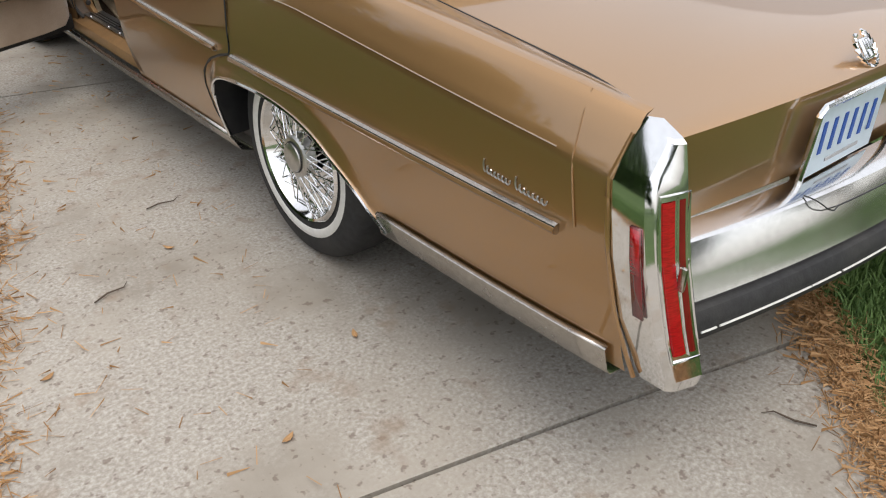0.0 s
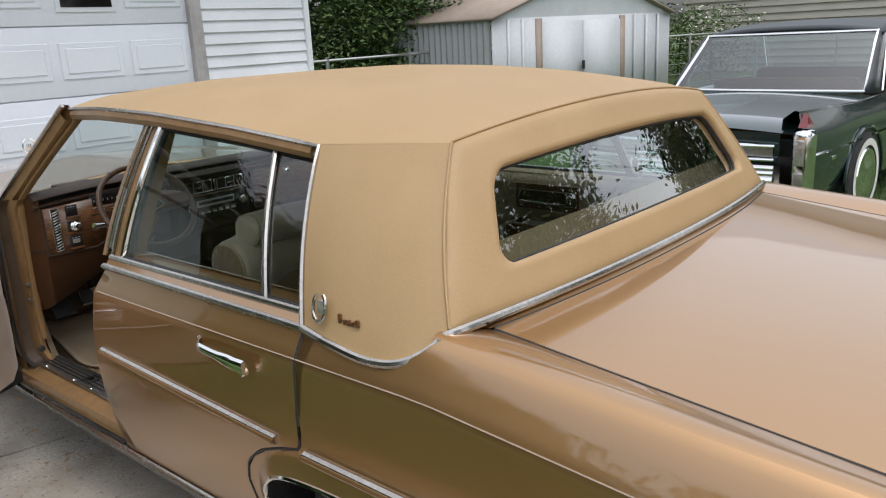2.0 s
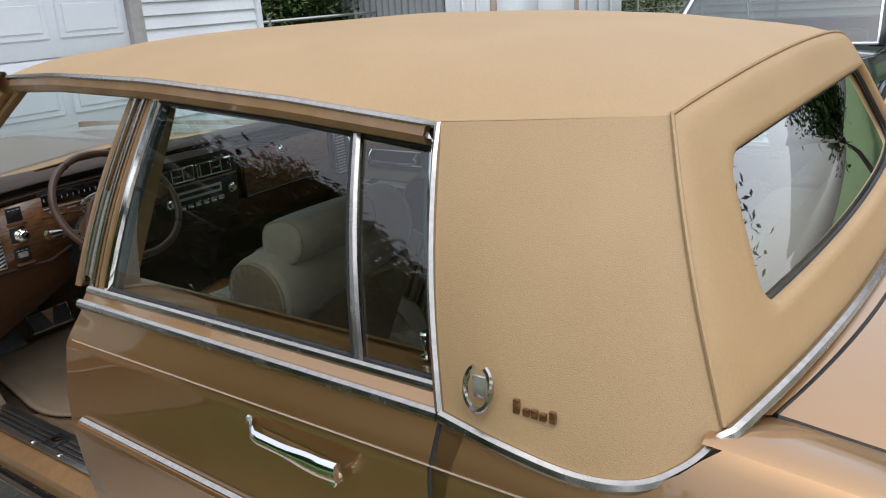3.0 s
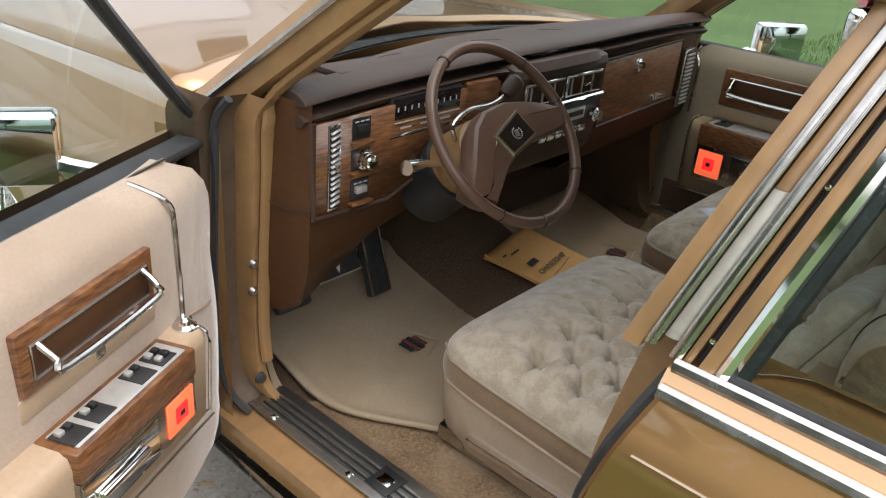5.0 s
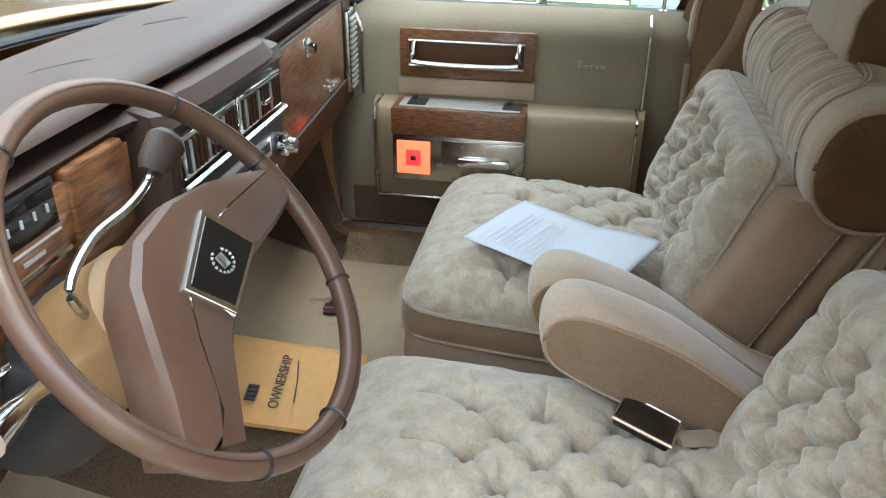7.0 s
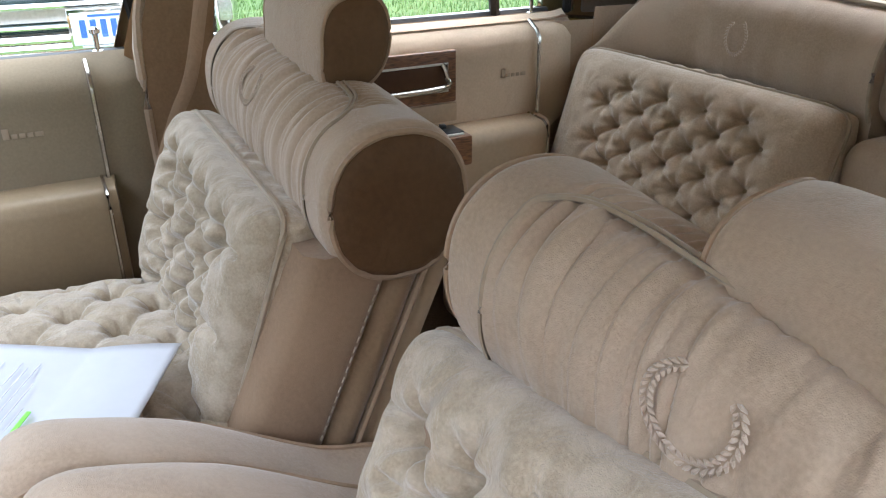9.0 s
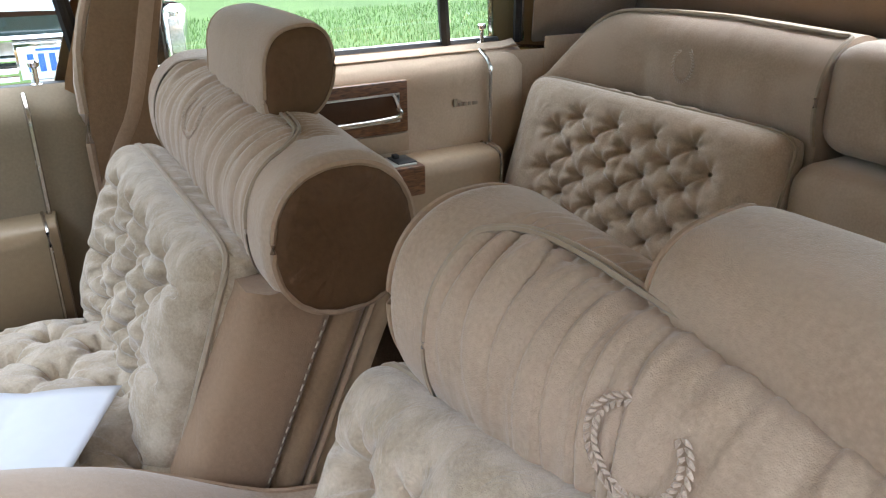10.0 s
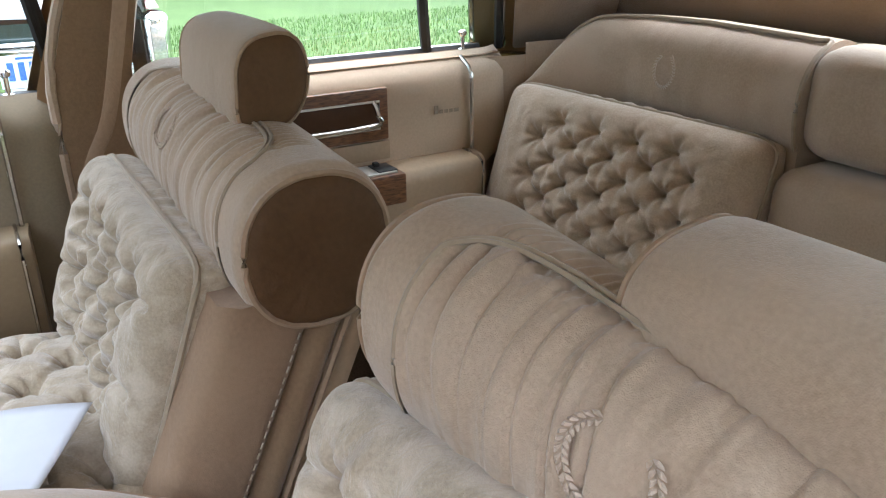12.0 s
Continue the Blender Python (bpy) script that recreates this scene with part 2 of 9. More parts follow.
side_vinyl = stuff_mat("brown_seat_vinyl", (0.34, 0.235, 0.155), rough=0.5, crease=0.4, crease_scale=14, vary=0.08, scale=160, bump=0.2, bump_scale=600, second=(0.43, 0.31, 0.21), second_scale=6)
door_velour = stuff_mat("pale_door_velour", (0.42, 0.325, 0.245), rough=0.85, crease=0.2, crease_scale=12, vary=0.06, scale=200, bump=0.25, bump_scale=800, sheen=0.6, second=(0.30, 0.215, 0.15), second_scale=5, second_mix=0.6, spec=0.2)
door_tan = stuff_mat("tan_door_vinyl", (0.39, 0.28, 0.18), rough=0.5, vary=0.06, scale=120, bump=0.2, bump_scale=600, second=(0.34, 0.24, 0.155), second_scale=6)
dash_brown = stuff_mat("brown_dash_vinyl", (0.045, 0.026, 0.018), spec=0.35, rough=0.5, vary=0.12, scale=120, bump=0.25, bump_scale=600, second=(0.068, 0.042, 0.032), second_scale=6)
dash_side = stuff_mat("rust_brown_plastic", (0.062, 0.026, 0.010), rough=0.5, spec=0.25, vary=0.1, scale=90, second=(0.080, 0.036, 0.015), second_scale=7)
wheel_brown = stuff_mat("brown_wheel_plastic", (0.088, 0.045, 0.028), rough=0.38, vary=0.08, scale=120, second=(0.135, 0.078, 0.047), second_scale=12)
wood_dash = wood_mat("walnut_veneer", (0.060, 0.024, 0.009), (0.20, 0.085, 0.031), (3, 6, 22))
wood_door = wood_mat("walnut_door_veneer", (0.075, 0.028, 0.011), (0.22, 0.095, 0.036), (5, 5, 30))
column_tan = stuff_mat("brown_column_plastic", (0.235, 0.135, 0.055), rough=0.42, vary=0.06, scale=90, second=(0.27, 0.16, 0.07), second_scale=7)
leather = stuff_mat("dark_brown_leather", (0.105, 0.056, 0.027), rough=0.6, spec=0.2, crease=0.3, crease_scale=16, vary=0.1, scale=120, bump=0.3, bump_scale=260, second=(0.16, 0.095, 0.05), second_scale=8)
brown_velour = stuff_mat("brown_velour", (0.225, 0.145, 0.082), rough=0.85, vary=0.1, scale=200, bump=0.4, bump_scale=800, sheen=0.5, second=(0.29, 0.195, 0.12), second_scale=8, spec=0.2)
# door velour again, darkened to carry the shade on the right door
door_velour_shaded = stuff_mat("shaded_olive_door_velour", (0.25, 0.205, 0.14), rough=0.85, vary=0.07, scale=220, bump=0.25, bump_scale=800, sheen=0.5, second=(0.20, 0.16, 0.11), second_scale=4, second_mix=0.6, spec=0.2)
# tan door vinyl with the right side's shade put into its colour
door_tan_shaded = stuff_mat("shaded_olive_door_vinyl", (0.27, 0.20, 0.122), rough=0.45, vary=0.06, scale=120, bump=0.2, bump_scale=600, second=(0.22, 0.165, 0.10), second_scale=6)
pillar_satin = stuff_mat("satin_bright_trim", (0.60, 0.56, 0.49), rough=0.45, metal=0.7, vary=0.10, scale=60, rvary=0.1)
# hinge paint with grime, darkened further for the shade in the door gap
jamb_shade_grime = stuff_mat("shaded_grimy_hinge_paint", (0.075, 0.047, 0.026), rough=0.6, vary=0.2, scale=30, second=(0.14, 0.085, 0.042), second_scale=7, second_mix=0.6)
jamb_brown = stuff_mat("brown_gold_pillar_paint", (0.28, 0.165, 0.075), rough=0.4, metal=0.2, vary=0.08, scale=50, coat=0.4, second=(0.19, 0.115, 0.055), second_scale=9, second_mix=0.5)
buckle_metal = stuff_mat("dark_buckle_metal", (0.10, 0.088, 0.075), rough=0.3, metal=0.9, vary=0.15, scale=80)
carpet = stuff_mat("brown_carpet", (0.115, 0.078, 0.052), rough=1.0, vary=0.35, scale=240, bump=1.0, bump_scale=420, second=(0.15, 0.10, 0.065), second_scale=6, second_mix=0.7, spec=0.1)
carpet_sand = stuff_mat("sandy_carpet", (0.215, 0.145, 0.085), rough=1.0, vary=0.4, scale=150, bump=1.0, bump_scale=300, second=(0.32, 0.235, 0.15), second_scale=9, second_mix=0.8, spec=0.1)
crest_red = stuff_mat("crest_red_thread", (0.16, 0.045, 0.03), rough=0.9, vary=0.2, scale=300)
mat_cloth = stuff_mat("beige_floor_mat", (0.40, 0.315, 0.215), rough=0.95, vary=0.12, scale=260, bump=0.6, bump_scale=700, second=(0.31, 0.225, 0.145), second_scale=5, second_mix=0.6, spec=0.1)
paper_white = stuff_mat("white_paper", (0.56, 0.57, 0.61), rough=0.7, vary=0.02, scale=40)
manila = stuff_mat("manila_paper", (0.66, 0.36, 0.12), rough=0.65, vary=0.05, scale=60, second=(0.58, 0.31, 0.10), second_scale=8)
leather_brown = stuff_mat("smooth_brown_seat_cloth", (0.255, 0.168, 0.105), rough=0.7, crease=0.25, crease_scale=9, vary=0.08, scale=180, bump=0.25, bump_scale=700, sheen=0.35, second=(0.33, 0.225, 0.145), second_scale=7, spec=0.2)
seat_side = stuff_mat("tan_seat_vinyl", (0.40, 0.305, 0.215), rough=0.5, crease=0.2, crease_scale=10, vary=0.06, scale=160, bump=0.2, bump_scale=600, second=(0.33, 0.245, 0.17), second_scale=6)
wreath_thread = stuff_mat("pale_wreath_thread", (0.50, 0.405, 0.325), rough=0.75, vary=0.08, scale=400, sheen=0.4)
ink = stuff_mat("dark_ink", (0.03, 0.03, 0.04), rough=0.6, vary=0.2, scale=60)
ink_blue = stuff_mat("blue_ink", (0.03, 0.10, 0.42), rough=0.5, vary=0.1, scale=60)
grey_print = stuff_mat("grey_print", (0.42, 0.42, 0.44), rough=0.6, vary=0.1, scale=60)
red_lens = stuff_mat("red_lens", (0.36, 0.003, 0.008), rough=0.12, vary=0.35, scale=60, coat=1.0, stretch=(1, 1, 8))
red_dark = stuff_mat("dark_red_lens", (0.16, 0.004, 0.006), rough=0.15, vary=0.1, scale=40, coat=1.0)
clear_lens = stuff_mat("clear_lens", (0.55, 0.52, 0.50), rough=0.1, metal=0.6, vary=0.2, scale=80, coat=1.0)
orange_lamp = glow_mat("orange_lamp_lens", (1.0, 0.15, 0.055), 0.28)
red_lamp = glow_mat("red_lamp_lens", (1.0, 0.02, 0.02), 0.40)
plate_blue_white = stuff_mat("plate_enamel", (0.62, 0.72, 0.80), rough=0.4, vary=0.03, scale=40)
silver_plastic = stuff_mat("silver_plastic", (0.55, 0.53, 0.50), rough=0.3, metal=0.5, vary=0.06, scale=80)
green_paint = stuff_mat("dark_green_paint", (0.028, 0.052, 0.052), rough=0.22, metal=0.5, vary=0.1, scale=300, coat=1.0, second=(0.02, 0.035, 0.03), second_scale=3)
green_roof = stuff_mat("dark_grey_vinyl", (0.030, 0.036, 0.040), rough=0.45, vary=0.1, scale=60, bump=0.2)
siding_white = stuff_mat("white_siding", (0.78, 0.80, 0.83), rough=0.5, vary=0.03, scale=30, second=(0.62, 0.63, 0.65), second_scale=1.5)
door_white = stuff_mat("white_garage_steel", (0.77, 0.80, 0.85), rough=0.45, vary=0.02, scale=30, second=(0.70, 0.73, 0.79), second_scale=1.2)
trim_grey = stuff_mat("grey_trim", (0.36, 0.34, 0.33), rough=0.6, vary=0.12, scale=14, second=(0.55, 0.54, 0.52), second_scale=3)
shed_grey = stuff_mat("grey_shed_steel", (0.42, 0.43, 0.44), rough=0.5, vary=0.05, scale=20, second=(0.34, 0.34, 0.33), second_scale=2)
shed_white = stuff_mat("white_shed_steel", (0.56, 0.58, 0.60), rough=0.5, vary=0.05, scale=20, second=(0.47, 0.48, 0.48), second_scale=2)
shed_brown = stuff_mat("brown_shed_trim", (0.30, 0.235, 0.185), rough=0.6, vary=0.1, scale=20, second=(0.38, 0.31, 0.26), second_scale=3)
dark_glass = stuff_mat("dark_window_glass", (0.012, 0.010, 0.010), rough=0.05, vary=0.2, scale=8)
beige_siding = stuff_mat("beige_siding", (0.46, 0.43, 0.37), rough=0.6, vary=0.05, scale=20, second=(0.40, 0.37, 0.32), second_scale=1.5)
bark = stuff_mat("bark", (0.085, 0.062, 0.045), rough=0.9, vary=0.4, scale=14, bump=1.0, bump_scale=40, stretch=(1, 1, 0.3))


def leaf_mat(name, a, b):
    m, nt, p = shader(name)
    g = nt.nodes.new("ShaderNodeNewGeometry")
    ramp = nt.nodes.new("ShaderNodeValToRGB")
    ramp.color_ramp.elements[0].color, ramp.color_ramp.elements[1].color = (*a, 1), (*b, 1)
    nt.links.new(g.outputs["Random Per Island"], ramp.inputs[0])
    nt.links.new(ramp.outputs[0], p.inputs["Base Color"])
    p.inputs["Roughness"].default_value = 0.6
    p.inputs["Specular IOR Level"].default_value = 0.18
    return m


leaf_green = leaf_mat("tree_leaf", (0.026, 0.048, 0.016), (0.085, 0.135, 0.042))
hedge_leaf = leaf_mat("hedge_leaf", (0.030, 0.058, 0.017), (0.105, 0.165, 0.048))
blade_green = leaf_mat("grass_blade", (0.065, 0.125, 0.034), (0.165, 0.26, 0.08))
needle_tan = leaf_mat("dry_needle", (0.28, 0.15, 0.06), (0.55, 0.34, 0.17))


def concrete_mat():
    m, nt, p = shader("driveway_concrete")
    tc = nt.nodes.new("ShaderNodeTexCoord")

    def noise_tex(scale, detail=6.0, rough=0.6):
        n = nt.nodes.new("ShaderNodeTexNoise")
        n.inputs["Scale"].default_value, n.inputs["Detail"].default_value, n.inputs["Roughness"].default_value = scale, detail, rough
        nt.links.new(tc.outputs["Object"], n.inputs["Vector"])
        return n.outputs["Fac"]

    def ramp_of(fac, stops):
        r = nt.nodes.new("ShaderNodeValToRGB")
        e = r.color_ramp.elements
        while len(e) < len(stops):
            e.new(0.5)
        for el, (at, c) in zip(e, stops):
            el.position, el.color = at, (*c, 1)
        nt.links.new(fac, r.inputs[0])
        return r.outputs[0]

    def mixed(fac, a, b):
        mx = nt.nodes.new("ShaderNodeMixRGB")
        nt.links.new(fac, mx.inputs[0])
        for n, c in ((1, a), (2, b)):
            if isinstance(c, tuple):
                mx.inputs[n].default_value = (*c, 1)
            else:
                nt.links.new(c, mx.inputs[n])
        return mx.outputs[0]

    base = ramp_of(noise_tex(1.3), [(0.34, (0.24, 0.21, 0.17)), (0.64, (0.41, 0.37, 0.31))])
    grain = ramp_of(noise_tex(90, 3), [(0.30, (0.27, 0.24, 0.20)), (0.47, (0.36, 0.33, 0.285)), (0.70, (0.52, 0.49, 0.44))])
    worn = ramp_of(noise_tex(1.7, 7, 0.65), [(0.40, (0, 0, 0)), (0.56, (0.9, 0.9, 0.9))])
    col = mixed(worn, base, grain)
    specks = ramp_of(noise_tex(38, 2), [(0.60, (0, 0, 0)), (0.68, (0.60, 0.60, 0.60))])
    col = mixed(specks, col, (0.14, 0.10, 0.075))
    blot = ramp_of(noise_tex(7, 3), [(0.58, (0, 0, 0)), (0.72, (0.55, 0.55, 0.55))])
    col = mixed(blot, col, (0.26, 0.19, 0.13))
    nt.links.new(col, p.inputs["Base Color"])
    p.inputs["Roughness"].default_value = 0.85
    bp = nt.nodes.new("ShaderNodeBump")
    bp.inputs["Strength"].default_value, bp.inputs["Distance"].default_value = 0.16, 0.004
    nt.links.new(noise_tex(110, 4), bp.inputs["Height"])
    nt.links.new(bp.outputs[0], p.inputs["Normal"])
    return m


concrete = concrete_mat()
lawn = stuff_mat("lawn_soil", (0.078, 0.115, 0.046), rough=0.95, vary=0.35, scale=60, bump=1.0, bump_scale=90, second=(0.10, 0.145, 0.055), second_scale=1.2, second_mix=0.7, spec=0.1)


# ---- ground ----
def driveway_left(y):
    return line([(-8, -3.2), (0, -2.35), (1.39, -2.0), (1.85, -1.87), (2.55, -1.68), (3.2, -1.55), (3.8, -1.56), (7, -1.75)], y)


def driveway_right(y):
    return line([(-8, -1.6), (-0.6, -0.72), (-0.14, -0.28), (0.30, 0.15), (1.2, 0.75), (3.0, 1.25), (7.0, 2.4)], y)


g = Geo().grid([[(x, y, -0.03) for x in (-400, -60, -12, -6, -2, 0, 2, 6, 12, 60, 400)] for y in (-400, -60, -12, -6, 0, 4, 8, 14, 60, 400)])
tagged(part("ground", g, lawn), "green mown lawn ground", "ground", kind="structure")

JOINTS = [-5.5, -2.55, 0.36, 3.48, 6.4, 7.25]


def slab_block(rows):
    """A flat slab with a skirt down into the soil."""
    g = Geo().grid(rows)
    for edge in (rows[0], rows[-1], [r[0] for r in rows], [r[-1] for r in rows]):
        g.grid([edge, [(x, y, -0.06) for x, y, z in edge]])
    return g



def joint_y(x, j):
    return j - 0.22 * (x + 0.8)


for a, b in zip(JOINTS[:-1], JOINTS[1:]):
    rows = []
    for k in spread(14, 0, 1):
        row = []
        for u in spread(12, 0, 1):
            y = lerp(a, b, k)
            x = lerp(driveway_left(y), driveway_right(y), u)
            yy = lerp(joint_y(x, a) + 0.006, joint_y(x, b) - 0.006, k)
            x = lerp(driveway_left(yy), driveway_right(yy), u)
            row.append((x, yy, 0.0))
        rows.append(row)
    slab = part("driveway_slab", slab_block(rows), concrete)
    tagged(slab, "weathered grey concrete driveway slab", "driveway", "driveway slabs", "structure")


# ---- garage, shed, far house ----
GY = 6.95
garage = tagged(new("garage"), "white garage with panelled overhead door and lap siding", "garage", kind="structure")
wall = Geo()
wall.box((2.33, GY + 0.03, -0.02), (3.62, GY + 7, 2.7))
wall.box((-4.2, GY + 0.03, 2.35), (2.33, GY + 7, 2.7))
wall.box((-4.2, GY + 0.03, -0.02), (-2.75, GY + 7, 2.35))
part("wall", wall, siding_white, garage)
for k in range(25):
    z = 0.02 + k * 0.106
    lap = Geo().grid([[(x, GY + 0.030, z + 0.106) for x in (2.36, 3.60)], [(x, GY + 0.008, z + 0.004) for x in (2.36, 3.60)], [(x, GY + 0.032, z) for x in (2.36, 3.60)]])
    part("siding_board", lap, siding_white, garage)
part("corner_trim", Geo().box((3.575, GY - 0.012, 0), (3.64, GY + 0.06, 2.7), bevel=0.006), siding_white, garage)
part("door_jamb", Geo().box((2.235, GY - 0.02, 0), (2.33, GY + 0.10, 2.42), bevel=0.008), trim_grey, garage, "grey weathered door jamb")
part("door_jamb", Geo().box((2.33, GY - 0.010, 0), (2.365, GY + 0.06, 2.42), bevel=0.004), trim_grey, garage)
gdoor = part("overhead_door", Geo().box((-2.75, GY + 0.06, 0), (2.24, GY + 0.10, 2.36)), door_white, garage, "white panelled overhead door")
for r in range(4):
    z0 = 0.03 + r * 0.56
    sec = Geo().box((-2.74, GY + 0.035, z0), (2.235, GY + 0.062, z0 + 0.55), bevel=0.006)
    part("door_section", sec, door_white, gdoor)
    for c in range(8):
        x0 = -2.66 + c * 0.615
        if r == 3 and c == 6:
            part("window_rim", Geo().box((x0 + 0.03, GY + 0.022, z0 + 0.10), (x0 + 0.54, GY + 0.04, z0 + 0.47), bevel=0.008), door_white, gdoor)
            part("window_pane", Geo().box((x0 + 0.07, GY + 0.018, z0 + 0.14), (x0 + 0.50, GY + 0.03, z0 + 0.43)), dark_glass, gdoor, "dark garage window pane")
        else:
            part("raised_panel", Geo().box((x0, GY + 0.024, z0 + 0.13), (x0 + 0.54, GY + 0.04, z0 + 0.43), bevel=0.010, seg=1), door_white, gdoor)
            part("raised_panel", Geo().box((x0 + 0.045, GY + 0.016, z0 + 0.175), (x0 + 0.495, GY + 0.03, z0 + 0.385), bevel=0.010, seg=1), door_white, gdoor)
part("roof", Geo().grid([[(-4.6, GY - 0.4, 2.70), (4.0, GY - 0.4, 2.70)], [(-4.6, GY + 3.6, 4.2), (4.0, GY + 3.6, 4.2)], [(-4.6, GY + 7.4, 2.70), (4.0, GY + 7.4, 2.70)]]), trim_grey, garage, thick=0.12)

# metal shed, placed by its near corner
shed = tagged(new("garden_shed"), "grey and white ribbed metal garden shed", "shed")
SX, SY = 8.15, 8.0
fx = Vector((0.985, -0.17, 0))


def shed_pt(a, b, z):
    p = Vector((SX, SY, 0)) + fx * a + Vector((0.17, 0.985, 0)) * b
    return (p.x, p.y, z)


W, D = 4.6, 3.0
g = Geo().grid([[shed_pt(0, 0, 0), shed_pt(W, 0, 0), shed_pt(W, D, 0)], [shed_pt(0, 0, 1.68), shed_pt(W, 0, 1.68), shed_pt(W, D, 1.68)]])
part("front_wall", g, shed_white, shed, thick=0.03)
g = Geo()
n = 40
pts = [(0.0 + (0.02 if k % 2 else -0.015), D * k / n) for k in range(n + 1)]
g.grid([[shed_pt(a, b, 0) for a, b in pts], [shed_pt(a, b, 1.68) for a, b in pts]])
part("side_wall", g, shed_grey, shed, "grey ribbed metal wall", sharp=20)
part("roof", Geo().grid([[shed_pt(-0.06, -0.10, 1.66), shed_pt(-0.06, D, 1.66)], [shed_pt(W * 0.25, -0.10, 2.05), shed_pt(W * 0.25, D, 2.05)], [shed_pt(W * 0.5, -0.10, 2.2), shed_pt(W * 0.5, D, 2.2)], [shed_pt(W * 0.75, -0.10, 2.05), shed_pt(W * 0.75, D, 2.05)], [shed_pt(W + 0.06, -0.10, 1.66), shed_pt(W + 0.06, D, 1.66)]]), shed_brown, shed, "brown metal shed roof", thick=0.04)
part("gable", Geo().fan([shed_pt(0, -0.02, 1.66), shed_pt(W, -0.02, 1.66), shed_pt(W * 0.75, -0.02, 2.03), shed_pt(W * 0.5, -0.02, 2.18), shed_pt(W * 0.25, -0.02, 2.03)]), shed_white, shed)
for a in (0.95, 3.1):
    part("door_post", Geo().grid([[shed_pt(a, -0.05, 0), shed_pt(a + 0.14, -0.05, 0)], [shed_pt(a, -0.05, 1.66), shed_pt(a + 0.14, -0.05, 1.66)]]), shed_brown, shed, thick=0.04)
for a in (1.10, 2.11):
    part("shed_door", Geo().grid([[shed_pt(a, -0.03, 0.05), shed_pt(a + 0.98, -0.03, 0.05)], [shed_pt(a, -0.03, 1.60), shed_pt(a + 0.98, -0.03, 1.60)]]), shed_white, shed, "white metal shed door", thick=0.03)
part("door_latch", Geo().box(shed_pt(2.05, -0.10, 0.80), tuple(Vector(shed_pt(2.05, -0.10, 0.80)) + Vector((0.05, 0.03, 0.14)))), black_trim, shed)
for a in (0.3, 0.62, 3.5, 3.85, 4.2):
    part("wall_rib", Geo().grid([[shed_pt(a, -0.03, 0), shed_pt(a + 0.05, -0.03, 0)], [shed_pt(a, -0.03, 1.66), shed_pt(a + 0.05, -0.03, 1.66)]]), shed_white, shed, thick=0.03)

house = tagged(new("neighbour_house"), "beige house with lap siding beyond the yard", "house")
part("wall", Geo().box((22, 1, -0.1), (30, 11.0, 5.0)), beige_siding, house)
for k in range(24):
    part("siding_board", Geo().grid([[(21.99, y, 0.2 + k * 0.2) for y in (1, 11.0)], [(21.94, y, 0.01 + k * 0.2) for y in (1, 11.0)], [(22.0, y, 0.0 + k * 0.2) for y in (1, 11.0)]]), beige_siding, house)
part("roof", Geo().grid([[(21.4, 0.5, 5.0), (21.4, 11.5, 5.0)], [(26, 0.5, 7.5), (26, 11.5, 7.5)], [(30.6, 0.5, 5.0), (30.6, 11.5, 5.0)]]), trim_grey, house, thick=0.15)


# ---- the gold sedan: body ----
car = tagged(new("sedan_car"), "gold sedan with tan vinyl roof parked with driver's door open", "car")


def half_width(y):
    return line([(0.08, 0.935), (0.2, 0.949), (0.35, 0.959), (0.55, 0.965), (0.8, 0.968), (3.0, 0.968), (4.4, 0.955), (5.2, 0.925), (5.5, 0.90)], y)


def crest_z(y):
    return line([(0.1, 0.812), (0.385, 0.846), (1.34, 0.925), (3.5, 0.925), (4.0, 0.915), (5.4, 0.86)], y)


def side_x(y, z):
    """Distance of the body's side from the middle plane."""
    over = crest_z(y) - z
    off = line([(0, 0.078), (0.010, 0.066), (0.030, 0.052), (0.105, 0.011), (0.116, 0.007), (0.25, 0)], over)
    off += line([(0.20, 0.085), (0.27, 0.05), (0.34, 0.030), (0.45, 0.011), (0.60, 0)], z)
    return half_width(y) - off


ARCH = [(0.965, 0.295), (1.02, 0.342), (1.075, 0.387), (1.165, 0.444), (1.28, 0.500), (1.43, 0.529), (1.60, 0.532), (1.76, 0.518), (1.83, 0.490), (1.858, 0.44), (1.855, 0.36), (1.85, 0.285)]
DOOR_REAR = [(0.27, 1.885), (0.36, 1.93), (0.44, 1.945), (0.50, 1.93), (0.55, 1.87), (0.585, 1.78), (0.60, 1.72), (0.62, 1.708), (0.90, 1.708)]
ARCH_FINE = [tuple(p)[:2] for p in spline([(y, z, 0) for y, z in ARCH], 5)]


def arch_bump(y, z, arch):
    d = min(math.hypot(y - a, z - b) for a, b in arch)
    return 0.015 * (1 - smooth(0.0, 0.055, d))


def chrome_z(y):
    return line([(1.34, 0.925), (1.39, 0.882), (1.47, 0.862), (1.6, 0.872), (1.72, 0.882), (2.6, 0.888)], y)


